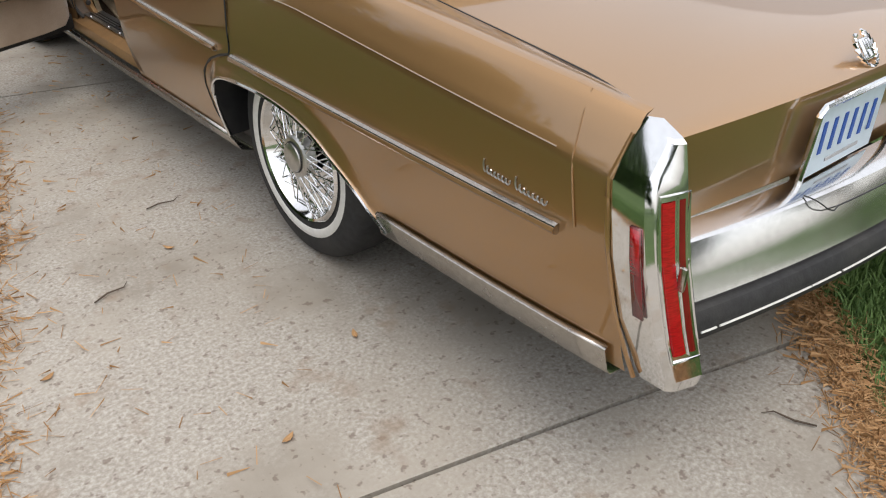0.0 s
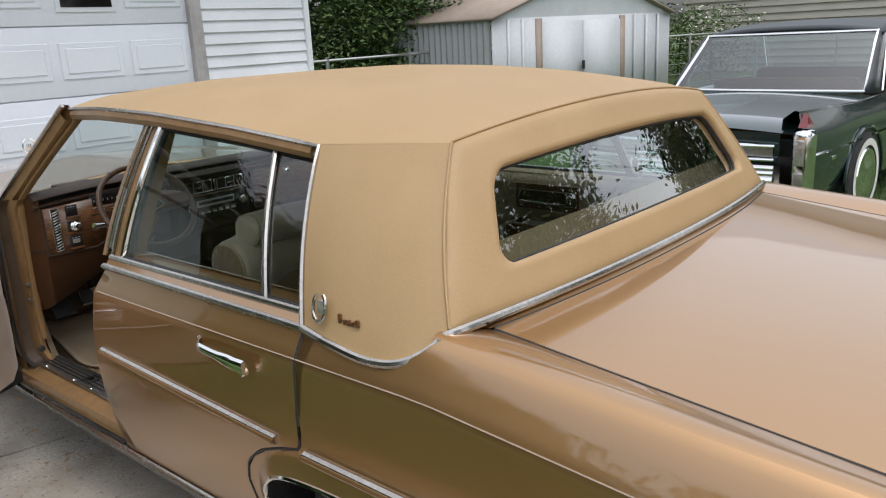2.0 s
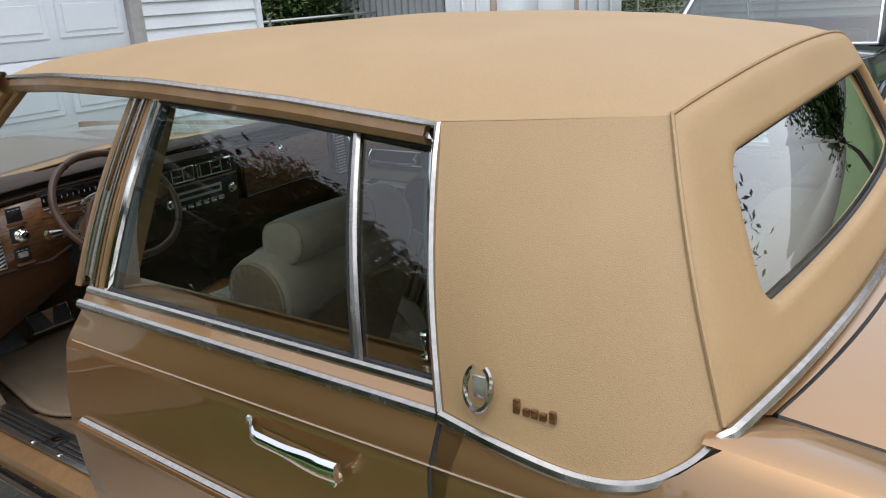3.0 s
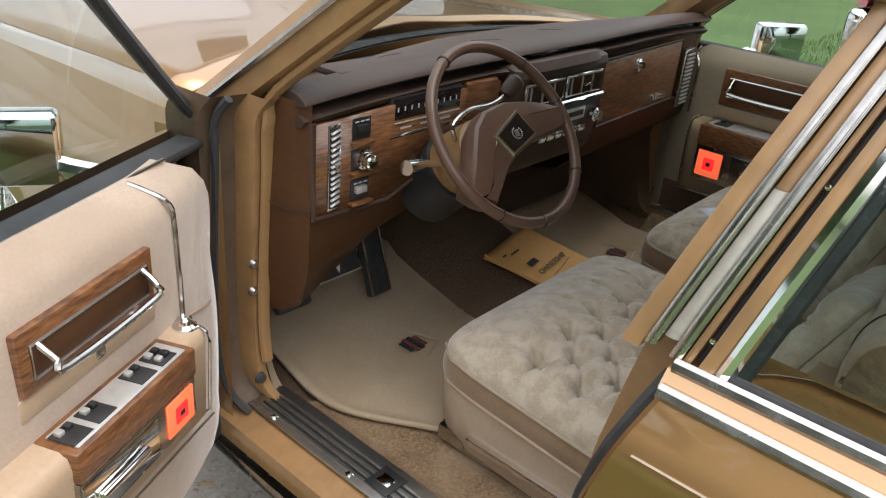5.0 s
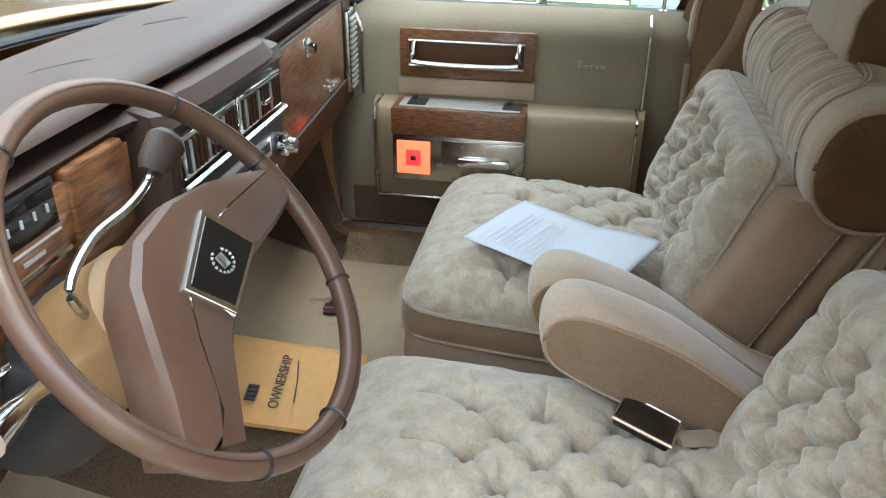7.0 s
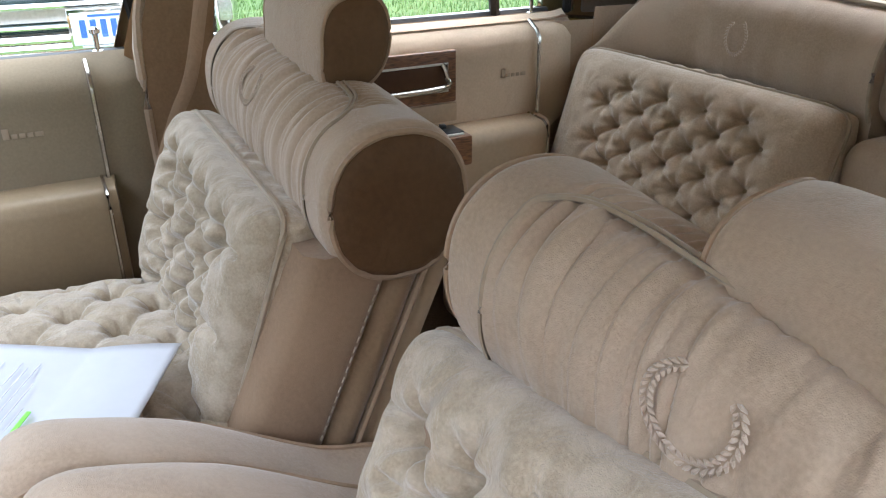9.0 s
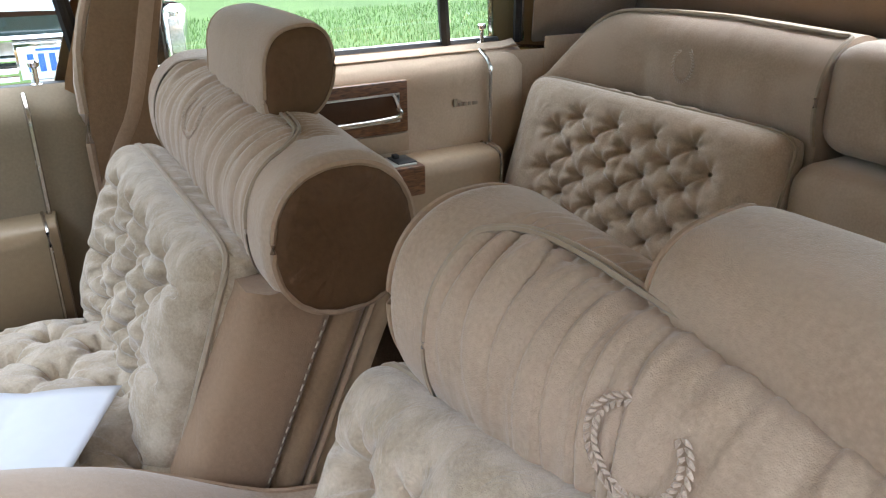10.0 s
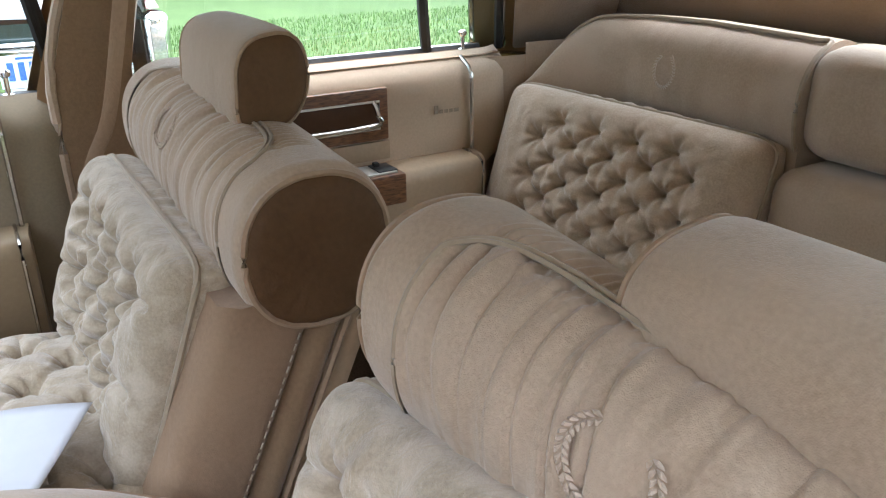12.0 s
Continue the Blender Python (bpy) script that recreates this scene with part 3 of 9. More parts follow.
def quarter_panel(s):
    low = [(y, 0.30) for y in spread(9, 0.20, 0.95)] + ARCH_FINE
    n = len(low)
    cols = []
    for i, (yb, zb) in enumerate(low):
        yt = line([(0.20, 0.262), (0.97, 0.97), (1.3, 1.33), (1.62, 1.55), (1.858, 1.705)], yb)
        if i > n - 8:
            yt = lerp(1.66, 1.708, (i - n + 8) / 7)
        zt = crest_z(yt) if yt < 1.34 else chrome_z(yt)
        col = []
        top = crest_z(yt)
        levels = [lerp(zb, top - 0.125, k / 13) for k in range(14)] + [top - o for o in (0.116, 0.105, 0.085, 0.060, 0.030, 0.018, 0.010, 0.0)]
        for zl in levels:
            r = (min(zl, zt) - zb) / (zt - zb)
            y, z = lerp(yb, yt, r), lerp(zb, zt, r)
            w = smooth(n - 16, n - 1, i)
            if w > 0:
                edge = line(DOOR_REAR, z) - 0.004
                last = lerp(1.85, 1.708, r)
                y += w * (edge - last) * (1 if i > n - 9 else 0.6)
            y = min(y, line(DOOR_REAR, z) - 0.004)
            x = side_x(y, z) + arch_bump(y, z, ARCH_FINE)
            col.append((s * x, y, z))
        cols.append(col)
    return Geo().grid(cols)


DOOR_FRONT = [(0.27, 2.640), (0.40, 2.652), (0.52, 2.658), (0.62, 2.657), (0.69, 2.651), (0.74, 2.641), (0.79, 2.627), (0.84, 2.611), (0.89, 2.592)]


def door_front(z):
    """The rear door's leading edge bulges forward below the belt."""
    return line(DOOR_FRONT, z)


def door_skin(s):
    rows = []
    for z in [0.275, 0.30, 0.36, 0.44, 0.48, 0.52, 0.55, 0.57, 0.585, 0.60, 0.615, 0.64, 0.70, 0.76, 0.800, 0.809, 0.820, 0.84, 0.86, 0.875, 0.888]:
        y0 = line(DOOR_REAR, z) + 0.004
        rows.append([(s * (side_x(y, z) + arch_bump(y, z, ARCH_FINE) * 0.75), y, z) for y in spread(14, y0, door_front(z))])
    # inward return at the front edge and ledge up to the glass
    g = Geo().grid(rows)
    zs = [0.275, 0.36, 0.48, 0.56, 0.63, 0.69, 0.74, 0.79, 0.83, 0.86, 0.888]
    g.grid([[(s * (side_x(door_front(z), z) - back), door_front(z) + ahead, z) for z in zs] for back, ahead in ((0.0, 0.0), (0.006, 0.006), (0.022, 0.008), (0.09, -0.002))])
    g.grid([[(s * (side_x(y, 0.888)), y, 0.888) for y in spread(12, 1.712, 2.605)], [(s * 0.905, y, 0.905) for y in spread(12, 1.712, 2.605)], [(s * 0.885, y, 0.908) for y in spread(12, 1.712, 2.605)], [(s * 0.80, y, 0.905) for y in spread(12, 1.712, 2.605)]])
    return g


FRONT_ARCH = [tuple(p)[:2] for p in spline([(4.02, 0.28, 0), (4.06, 0.42, 0), (4.15, 0.53, 0), (4.30, 0.60, 0), (4.46, 0.615, 0), (4.62, 0.60, 0), (4.77, 0.53, 0), (4.86, 0.42, 0), (4.90, 0.28, 0)], 4)]


def front_fender(s):
    low = [(y, 0.28) for y in spread(5, 3.52, 4.0)] + FRONT_ARCH + [(y, 0.30) for y in spread(5, 4.95, 5.42)]
    cols = []
    for yb, zb in low:
        yt = line([(3.52, 3.52), (4.02, 4.02), (4.9, 4.9), (5.42, 5.45)], yb)
        cols.append([(s * (side_x(lerp(yb, yt, r), lerp(zb, crest_z(yt), r)) + 0.5 * arch_bump(yb, lerp(zb, crest_z(yt), r), FRONT_ARCH)), lerp(yb, yt, r), lerp(zb, crest_z(yt), r)) for r in [k / 12 for k in range(13)]])
    g = Geo().grid(cols)
    g.grid([[(s * side_x(y, crest_z(y)), y, crest_z(y)) for y in spread(12, 3.52, 5.45)], [(s * (side_x(y, crest_z(y)) - 0.05), y, crest_z(y) + 0.002) for y in spread(12, 3.52, 5.45)], [(s * 0.775, y, crest_z(y) - 0.006) for y in spread(12, 3.52, 5.45)]])
    return g


def fender_in(y):
    """Inner edge of the rear fender's top at the lid gap."""
    return line([(0.235, 0.858), (0.265, 0.850), (0.308, 0.823), (0.35, 0.800), (0.396, 0.782), (0.45, 0.772), (0.52, 0.766), (1.4, 0.766)], y)


def deck_edge(y):
    """Height of the boot lid at its side gap."""
    return line([(0.24, 0.798), (0.40, 0.812), (0.72, 0.848), (1.30, 0.912)], y)


for s in (-1, 1):
    part("quarter_panel", quarter_panel(s), gold_paint, car, sharp=24)
    part("rear_door_skin", door_skin(s), gold_paint, car, sharp=24)
    part("front_fender", front_fender(s), gold_paint, car, sharp=50)
    # top of the rear fender from its crest to the lid gap
    ys = spread(15, 0.262, 1.36)
    g = Geo().grid([[(s * side_x(y, crest_z(y)), y, crest_z(y)) for y in ys],
                    [(s * (side_x(y, crest_z(y)) - 0.018), y, crest_z(y) + 0.005) for y in ys],
                    [(s * max(side_x(y, crest_z(y)) - 0.055, fender_in(y) + 0.026), y, lerp(crest_z(y), deck_edge(y), 0.35) + 0.006) for y in ys],
                    [(s * (fender_in(y) + 0.022), y, lerp(crest_z(y), deck_edge(y), 0.9) + 0.004) for y in ys],
                    [(s * fender_in(y), y, deck_edge(y)) for y in ys],
                    [(s * (fender_in(y) - 0.002), y, deck_edge(y) - 0.05) for y in ys]])
    part("fender_top", g, gold_paint, car, sharp=60)
    # filler strip in front of the lamp with its seam
    seam = [(s * (side_x(0.345, z) + 0.0015), lerp(0.33, 0.385, (z - 0.60) / 0.25), z) for z in spread(8, 0.60, 0.845)]
    part("panel_seam", Geo().tube(seam, 0.0022, 5), gold_jamb, car)
    patch = [[(s * (side_x(y, z) + arch_bump(y, z, ARCH_FINE) * 0.75 - 0.006), y, z) for y in spread(8, 1.62, 1.96)] for z in spread(6, 0.548, 0.72)]
    part("quarter_brace", Geo().grid(patch), gold_paint, car, sharp=60)
    # mouldings
    quarter_strip = [(s * (side_x(y, 0.59) + 0.005), y, lerp(0.581, 0.597, (y - 0.367) / 1.34)) for y in spread(14, 0.367, 1.69)]
    part("side_moulding", Geo().tube(quarter_strip, 0.013, 8, squash=1.0), worn_chrome, car, "gold-tinted bright side moulding")
    part("moulding_insert", Geo().tube([(x + s * 0.009, y, z) for x, y, z in quarter_strip], 0.0075, 6), gold_paint, car)
    door_strip = [(s * (side_x(y, 0.61) + 0.005), y, lerp(0.606, 0.640, (y - 1.79) / 0.81)) for y in spread(9, 1.79, 2.60)]
    part("side_moulding", Geo().tube(door_strip, 0.012, 8), worn_chrome, car, "gold-tinted bright side moulding")
    part("moulding_insert", Geo().tube([(x + s * 0.009, y, z) for x, y, z in door_strip], 0.007, 6), gold_paint, car)
    lip = [(s * (side_x(y, z) + 0.016), y, z) for y, z in ARCH_FINE]
    part("wheel_arch_moulding", Geo().tube(lip, 0.006, 6), chrome, car, "chrome wheel arch lip")
    inner = Geo().grid([[(s * (side_x(y, z) + 0.013), y, z) for y, z in ARCH_FINE], [(s * 0.90, y, z) for y, z in ARCH_FINE], [(s * 0.62, y, z + 0.02) for y, z in ARCH_FINE], [(s * 0.60, 1.42, 0.40) for _ in ARCH_FINE]])
    part("wheel_well", inner, black_trim, car)
    inner = Geo().grid([[(s * (side_x(y, z) + 0.008), y, z) for y, z in FRONT_ARCH], [(s * 0.62, y, z + 0.02) for y, z in FRONT_ARCH], [(s * 0.60, 4.46, 0.40) for _ in FRONT_ARCH]])
    part("wheel_well", inner, black_trim, car)
    # bright rocker moulding behind the rear wheel
    ys = spread(10, 0.235, 0.995)
    g = Geo().grid([[(s * (side_x(y, 0.35) + 0.003), y, 0.352) for y in ys], [(s * (side_x(y, 0.35) + 0.012), y, 0.346) for y in ys], [(s * (side_x(y, 0.35) + 0.009), y, 0.338) for y in ys], [(s * (side_x(y, 0.30) + 0.008), y, 0.285) for y in ys], [(s * (side_x(y, 0.30) - 0.004), y, 0.272) for y in ys], [(s * (side_x(y, 0.30) - 0.05), y, 0.262) for y in ys]])
    part("rocker_moulding", g, worn_chrome, car, "worn bright rocker moulding", thick=0.004)
    ys = spread(12, 1.87, 3.98)
    g = Geo().grid([[(s * (side_x(y, 0.28) + 0.002), y, 0.283) for y in ys], [(s * (side_x(y, 0.28) + 0.008), y, 0.272) for y in ys], [(s * (side_x(y, 0.26)), y, 0.25) for y in ys], [(s * (side_x(y, 0.22) - 0.0), y, 0.215) for y in ys], [(s * 0.84, y, 0.20) for y in ys]])
    part("rocker_moulding", g, worn_chrome, car, "worn bright rocker moulding", thick=0.004)
    # belt line chrome
    belt = [(s * (side_x(y, 0.885) + 0.004), y, chrome_z(y)) for y in spread(12, 1.712, 2.60)]
    part("belt_moulding", Geo().tube(belt, 0.0105, 8, squash=0.9), worn_chrome, car, "chrome belt moulding")
    part("window_sill_moulding", Geo().tube([(s * 0.900, y, 0.908) for y in spread(8, 1.715, 2.60)], 0.009, 8), worn_chrome, car, "chrome window sill strip")
    # pinstripe
    stripe = [(s * (side_x(y, crest_z(y) - 0.105) + 0.0012), y, crest_z(y) - 0.105) for y in spread(30, 0.40, 2.60)]
    part("pinstripe", Geo().tube(stripe, 0.0018, 4), piping, car)
    part("door_weatherstrip", Geo().tube([(s * (side_x(door_front(z), z) - 0.040), door_front(z) + 0.014, z) for z in spread(14, 0.30, 0.885)], 0.009, 7), black_rubber, car)
    # door gap
    gap = [(s * (side_x(line(DOOR_REAR, z), z) + arch_bump(line(DOOR_REAR, z), z, ARCH_FINE) * 0.8 - 0.001), line(DOOR_REAR, z), z) for z in spread(40, 0.28, 0.876)]
    part("door_gap", Geo().tube(gap, 0.0042, 5), black_trim, car)

# door pull outside
def handle_blade(s):
    """A flat chrome blade that sweeps out of its pocket."""
    x = side_x(1.9, 0.77)
    rows = []
    for t in spread(16, 0, 1):
        y = lerp(2.078, 1.862, t)
        z = 0.790 - 0.016 * t
        out = 0.030 * smooth(0.0, 0.22, t) - 0.004 * smooth(0.85, 1, t)
        wide = 0.009 + 0.006 * smooth(0.45, 0.8, t)
        rows.append([(s * (x + out + dx), y, z + dz) for dx, dz in ((-0.004, wide), (0.003, wide * 0.8), (0.006, 0.0), (0.003, -wide), (-0.004, -wide * 1.1), (-0.007, 0.0))])
    g = Geo().grid(rows, wrap=True)
    g.fan(rows[0])
    g.fan(rows[-1], True)
    return g


for s in (-1, 1):
    hd = part("door_handle", handle_blade(s), chrome, car, "chrome outside door handle", sharp=60)
    x = side_x(1.9, 0.77)
    part("handle_pocket", Geo().grid([[(s * (x + 0.001 - 0.0), lerp(2.045, 1.875, q), lerp(0.772, 0.760, q) + dz) for q in spread(6, 0, 1)] for dz in (0.012, -0.016)]), gold_jamb, hd)
    part("lock_button", Geo().lathe([(0.010, 0.0), (0.010, 0.014), (0.008, 0.016), (0.0, 0.016)], (s * (x + 0.012), 1.872, 0.757), (s, 0, 0), 14), chrome, hd)
    # wreath and shield on the roof's rear pillar, with a short script
    ex, ey, ez = 0.926, 1.641, 0.944
    em_ = new("pillar_emblem")
    em_.parent = car
    part("wreath", Geo().tube([(s * (ex - 0.22 * 0.030 * math.sin(a) + 0.004), ey + 0.020 * math.cos(a), ez + 0.030 * math.sin(a)) for a in spread(20, 2.0, 7.4)], 0.0042, 6), worn_chrome, em_, "bright wreath")
    part("shield", Geo().box((s * ex - 0.002, ey - 0.011, ez - 0.017), (s * ex + 0.006, ey + 0.011, ez + 0.016), bevel=0.003), clear_lens, em_)
    for k, (y0, h) in enumerate(((1.592, 0.020), (1.578, 0.010), (1.566, 0.012), (1.554, 0.010), (1.540, 0.016))):
        part("script_bar", Geo().box((s * (ex - 0.003) - 0.002, y0 - 0.009, 0.918), (s * (ex - 0.003) + 0.004, y0, 0.918 + h), bevel=0.001), wood_dash, em_)

# bright script badge on the left quarter: a plain looping stroke
for y0, y1 in ((0.578, 0.502), (0.486, 0.402)):
    n = 60
    pts = []
    for k in range(n):
        t = k / (n - 1)
        y = lerp(y0, y1, t) + 0.0035 * math.sin(t * 44)
        z = lerp(0.606, 0.622, (y - 0.37) / 0.2) + 0.008 + (0.016 * math.exp(-(t / 0.12) ** 2) + 0.011) * (0.5 + 0.5 * math.cos(t * 44))
        pts.append((-(side_x(y, z) + 0.003), y, z))
    part("script_badge", Geo().tube(pts, 0.0022, 5), brushed, car, "bright script badge drawn as a plain stroke")

# ---- greenhouse ----
SAIL_LOW = [(-0.925, 1.708, 0.885), (-0.938, 1.60, 0.874), (-0.936, 1.50, 0.862), (-0.922, 1.425, 0.868), (-0.892, 1.375, 0.893), (-0.857, 1.345, 0.927)]


def sail_panel(s):
    low = spline(SAIL_LOW, 5)
    n = len(low)
    rows = []
    for j in range(13):
        t = j / 12
        row = []
        for i, p in enumerate(low):
            u = i / (n - 1)
            top = Vector((lerp(-0.742, -0.648, u), lerp(1.812, 1.492, u), lerp(1.256, 1.262, u)))
            q = p.lerp(top, t)
            q.x -= 0.020 * math.sin(math.pi * t) + 0.006 * math.sin(math.pi * u)
            row.append((q.x * -s, q.y, q.z))
        rows.append(row)
    return Geo().grid(rows)


def back_point(u, t, lift=0.0):
    """The back of the roof: u across from -1 to 1, t up from 0 to 1."""
    hw = lerp(0.857, 0.648, t) + 0.020 * math.sin(math.pi * t)
    bow = 1 - abs(u) ** 2.2
    y = lerp(1.345 - 0.075 * bow, 1.492 - 0.035 * bow, t)
    z = lerp(0.927 + 0.012 * bow, 1.262 + 0.045 * bow, t)
    return Vector((u * hw, y - lift * 0.9, z + lift * 0.4))


def ring(w, t0, t1, corner, n=14):
    """A rounded rectangle in (u, t)."""
    pts = []
    cu, ct = corner / 0.75, corner / 0.36
    for cx, cy, a in ((w - cu, t0 + ct, -90), (w - cu, t1 - ct, 0), (-w + cu, t1 - ct, 90), (-w + cu, t0 + ct, 180)):
        for k in range(n):
            b = radians(a + 90 * k / (n - 1))
            pts.append((cx + cu * math.cos(b), cy + ct * math.sin(b)))
    out = []
    for i, (a, b) in enumerate(pts):
        c, d = pts[(i + 1) % len(pts)]
        m = max(1, int(math.hypot((c - a) * 0.75, (d - b) * 0.36) / 0.06))
        out += [(lerp(a, c, k / m), lerp(b, d, k / m)) for k in range(m)]
    return out


def back_surround():
    inner = ring(0.81, 0.225, 0.755, 0.045)
    outer = []
    for u, t in inner:
        # push each point out to the rim
        du, dt = u / 0.81, (t - 0.49) / 0.265
        k = max(abs(du), abs(dt))
        outer.append((du / k, 0.49 + dt / k * (0.51 if dt > 0 else 0.49)))
    rows = []
    for f_, lift in ((1.0, 0), (0.97, 0.004), (0.8, 0.009), (0.6, 0.010), (0.4, 0.010), (0.2, 0.012), (0.08, 0.012), (0.02, 0.006), (0, -0.004), (0, -0.022)):
        rows.append([tuple(back_point(lerp(iu, ou, f_), lerp(it, ot, f_), lift)) for (iu, it), (ou, ot) in zip(inner, outer)])
    return Geo().grid(rows, wrap=True), inner


def roof_half(y):
    return line([(1.49, 0.648), (1.60, 0.683), (1.815, 0.742), (2.1, 0.765), (2.45, 0.780), (2.8, 0.765), (3.06, 0.735)], y)


def roof_edge(y):
    return line([(1.49, 1.262), (1.815, 1.256), (2.1, 1.290), (2.45, 1.318), (2.8, 1.325), (3.06, 1.315)], y)


def roof_mid(y):
    return line([(1.45, 1.302), (1.6, 1.327), (1.85, 1.358), (2.2, 1.378), (2.6, 1.384), (2.9, 1.374), (3.2, 1.346)], y)


def roof_z(x, y, hw=None):
    hw = hw or roof_half(y)
    k = min(abs(x) / hw, 1)
    return roof_edge(y) + (roof_mid(y) - roof_edge(y)) * (1 - k ** 4.0)


def roof_skin(drop=0.0, inset=0.0):
    rows = []
    for j in range(25):
        v = j / 24
        row = []
        for i in range(33):
            u = -1 + 2 * i / 32
            u = math.copysign(1 - (1 - abs(u)) ** 1.3, u)
            bow = 1 - abs(u) ** 2.2
            y = lerp(1.492 - 0.035 * bow + inset, 3.06 + 0.13 * bow - inset, v)
            hw = roof_half(y) - inset
            z = roof_z(u * roof_half(y), y) - drop
            if v == 0 and not drop:
                z = 1.262 + 0.045 * bow
            row.append((u * hw, y, z))
        rows.append(row)
    return Geo().grid(rows)


part("vinyl_roof", roof_skin(), vinyl, car, "padded tan vinyl roof", sharp=60)
part("headliner", roof_skin(0.030, 0.03), headliner_cloth, car, "tan cloth headliner")
surround, WINDOW = back_surround()
part("rear_window_surround", surround, vinyl, car, "padded tan vinyl rear window surround", sharp=60)
glass_rows = [[tuple(back_point(u * k, 0.49 + (t - 0.49) * k, -0.016)) for u, t in WINDOW] for k in (1.01, 0.7, 0.4, 0.05)]
rear_glass = part("rear_window", Geo().grid(glass_rows, wrap=True), glass_back, car, "tinted rear window glass")
rear_glass.visible_shadow = False
part("rear_window_gasket", Geo().tube([back_point(u, t, -0.010) for u, t in WINDOW], 0.005, 6, closed=True), black_rubber, car)
# chrome strip along the foot of the roof
foot = [back_point(u, 0, 0.006) + Vector((0, -0.004, -0.002)) for u in spread(33, -1, 1)]
low_left = [Vector(p) + Vector((-0.006, -0.003, 0.0)) for p in spline(SAIL_LOW, 6)]
low_right = [Vector((-p.x, p.y, p.z)) for p in reversed(low_left)]
part("roof_foot_moulding", Geo().tube([*low_left[:-1], *foot, *low_right[1:]], 0.0095, 8), worn_chrome, car, "chrome strip round the vinyl roof")
for s in (-1, 1):
    part("roof_sail_panel", sail_panel(s), vinyl, car, "padded tan vinyl rear pillar", sharp=60)
    seam_line = [(s * (lerp(0.857, 0.648, t) + 0.0205 * math.sin(math.pi * t)), lerp(1.345, 1.492, t) - 0.001, lerp(0.927, 1.262, t) + 0.003) for t in spread(16, 0.01, 1)]
    over = [(s * 0.648 * k, 1.492 - 0.035 * (1 - k ** 2.2), 1.262 + 0.045 * (1 - k ** 2.2) + 0.003) for k in spread(12, 1, 0)]
    part("roof_seam", Geo().tube(seam_line + over[1:], 0.0035, 6), vinyl, car)
    # drip rail of chrome
    rail = [(s * (roof_half(y) + 0.004), y, roof_edge(y) - 0.004) for y in spread(22, 1.812, 3.06)]
    down = [(s * lerp(0.746, 0.928, k), lerp(1.812, 1.708, k), lerp(1.252, 0.890, k)) for k in spread(10, 0, 1)]
    down = [(x + s * 0.018 * math.sin(math.pi * k), y, z) for (x, y, z), k in zip(down, spread(10, 0, 1))]
    part("drip_rail", Geo().tube([*reversed(down), *rail[1:]], 0.0065, 6), worn_chrome, car, "chrome drip rail")
    rail_in = [(s * (roof_half(y) - 0.006), y, roof_edge(y) - 0.022) for y in spread(22, 1.835, 3.04)]
    part("roof_rail", Geo().tube(rail_in, 0.019, 8), gold_jamb, car)
    # rear door window: frame, division bar, panes
    def glass_at(y_low, y_top, k, s=s):
        """A point of the side glass, k from sill to header."""
        bow = 0.014 * math.sin(math.pi * k)
        return Vector((s * (lerp(0.888, roof_half(y_top) - 0.018, k) + bow), lerp(y_low, y_top, k), lerp(0.905, roof_edge(y_top) - 0.034, k)))
    def pane(a, b, c, d):
        return Geo().grid([[tuple(glass_at(lerp(a, b, i / 8), lerp(c, d, i / 8), k / 8)) for i in range(9)] for k in range(9)])
    back = 0.075 if s > 0 else 0.0
    for y0, y1, y2, y3 in ((1.892 - back * 0.4, 2.545, 1.985 - back * 0.4, 2.44), (1.735 - back, 1.868 - back * 0.4, 1.84 - back, 1.96 - back * 0.4)):
        ob = part("rear_door_glass", pane(y0, y1, y2, y3), glass_tint, car, "tinted rear door glass")
        ob.visible_shadow = False
    frame_line = [glass_at(1.728 - back, 1.832 - back, k) for k in spread(8, 0, 1)]
    top_line = [Vector((s * (roof_half(y) - 0.008), y, roof_edge(y) - 0.026)) for y in spread(10, 1.835, 2.455)]
    front_line = [glass_at(2.555, 2.452, k) for k in spread(8, 1, 0)]
    part("window_frame", Geo().tube([*frame_line, *top_line, *front_line], 0.010, 8), chrome, car, "chrome rear door window frame")
    part("window_seal", Geo().tube([p + Vector((-s * 0.012, 0.016, 0)) for p in frame_line] + [p + Vector((-s * 0.010, 0, -0.018)) for p in top_line] + [p + Vector((-s * 0.012, -0.014, 0)) for p in front_line], 0.010, 6), black_rubber, car)
    part("window_seal", Geo().tube([(s * 0.886, y, 0.907) for y in spread(6, 1.72, 2.56)], 0.010, 6), black_rubber, car)
    bar = [glass_at(1.880 - back * 0.4, 1.972 - back * 0.4, k) + Vector((s * 0.006, 0, 0)) for k in spread(8, 0, 1)]
    part("window_division_bar", Geo().tube(bar, 0.0085, 8), worn_chrome, car, "chrome window division bar")
    part("window_seal", Geo().tube([p + Vector((-s * 0.010, 0.010, 0)) for p in bar], 0.012, 6), black_rubber, car)
    # pillar between the doors: flat painted and bright bands side by side
    def ribbon(o0, o1, k0, k1, proud, name, mat, label=""):
        rows = []
        for k in spread(12, k0, k1):
            rows.append([glass_at(2.555 + o, 2.452 + o * 0.82, k) + Vector((s * (0.004 + out), 0, 0)) for o, out in ((o0, -0.016), (o0 + 0.0008, proud - 0.0015), (o0 + 0.003, proud), ((o0 + o1) / 2, proud + 0.0008), (o1 - 0.003, proud), (o1 - 0.0008, proud - 0.0015), (o1, -0.016))])
        g = Geo().grid(rows)
        g.fan(rows[0], True)
        part(name, g, mat, car, label, sharp=40)

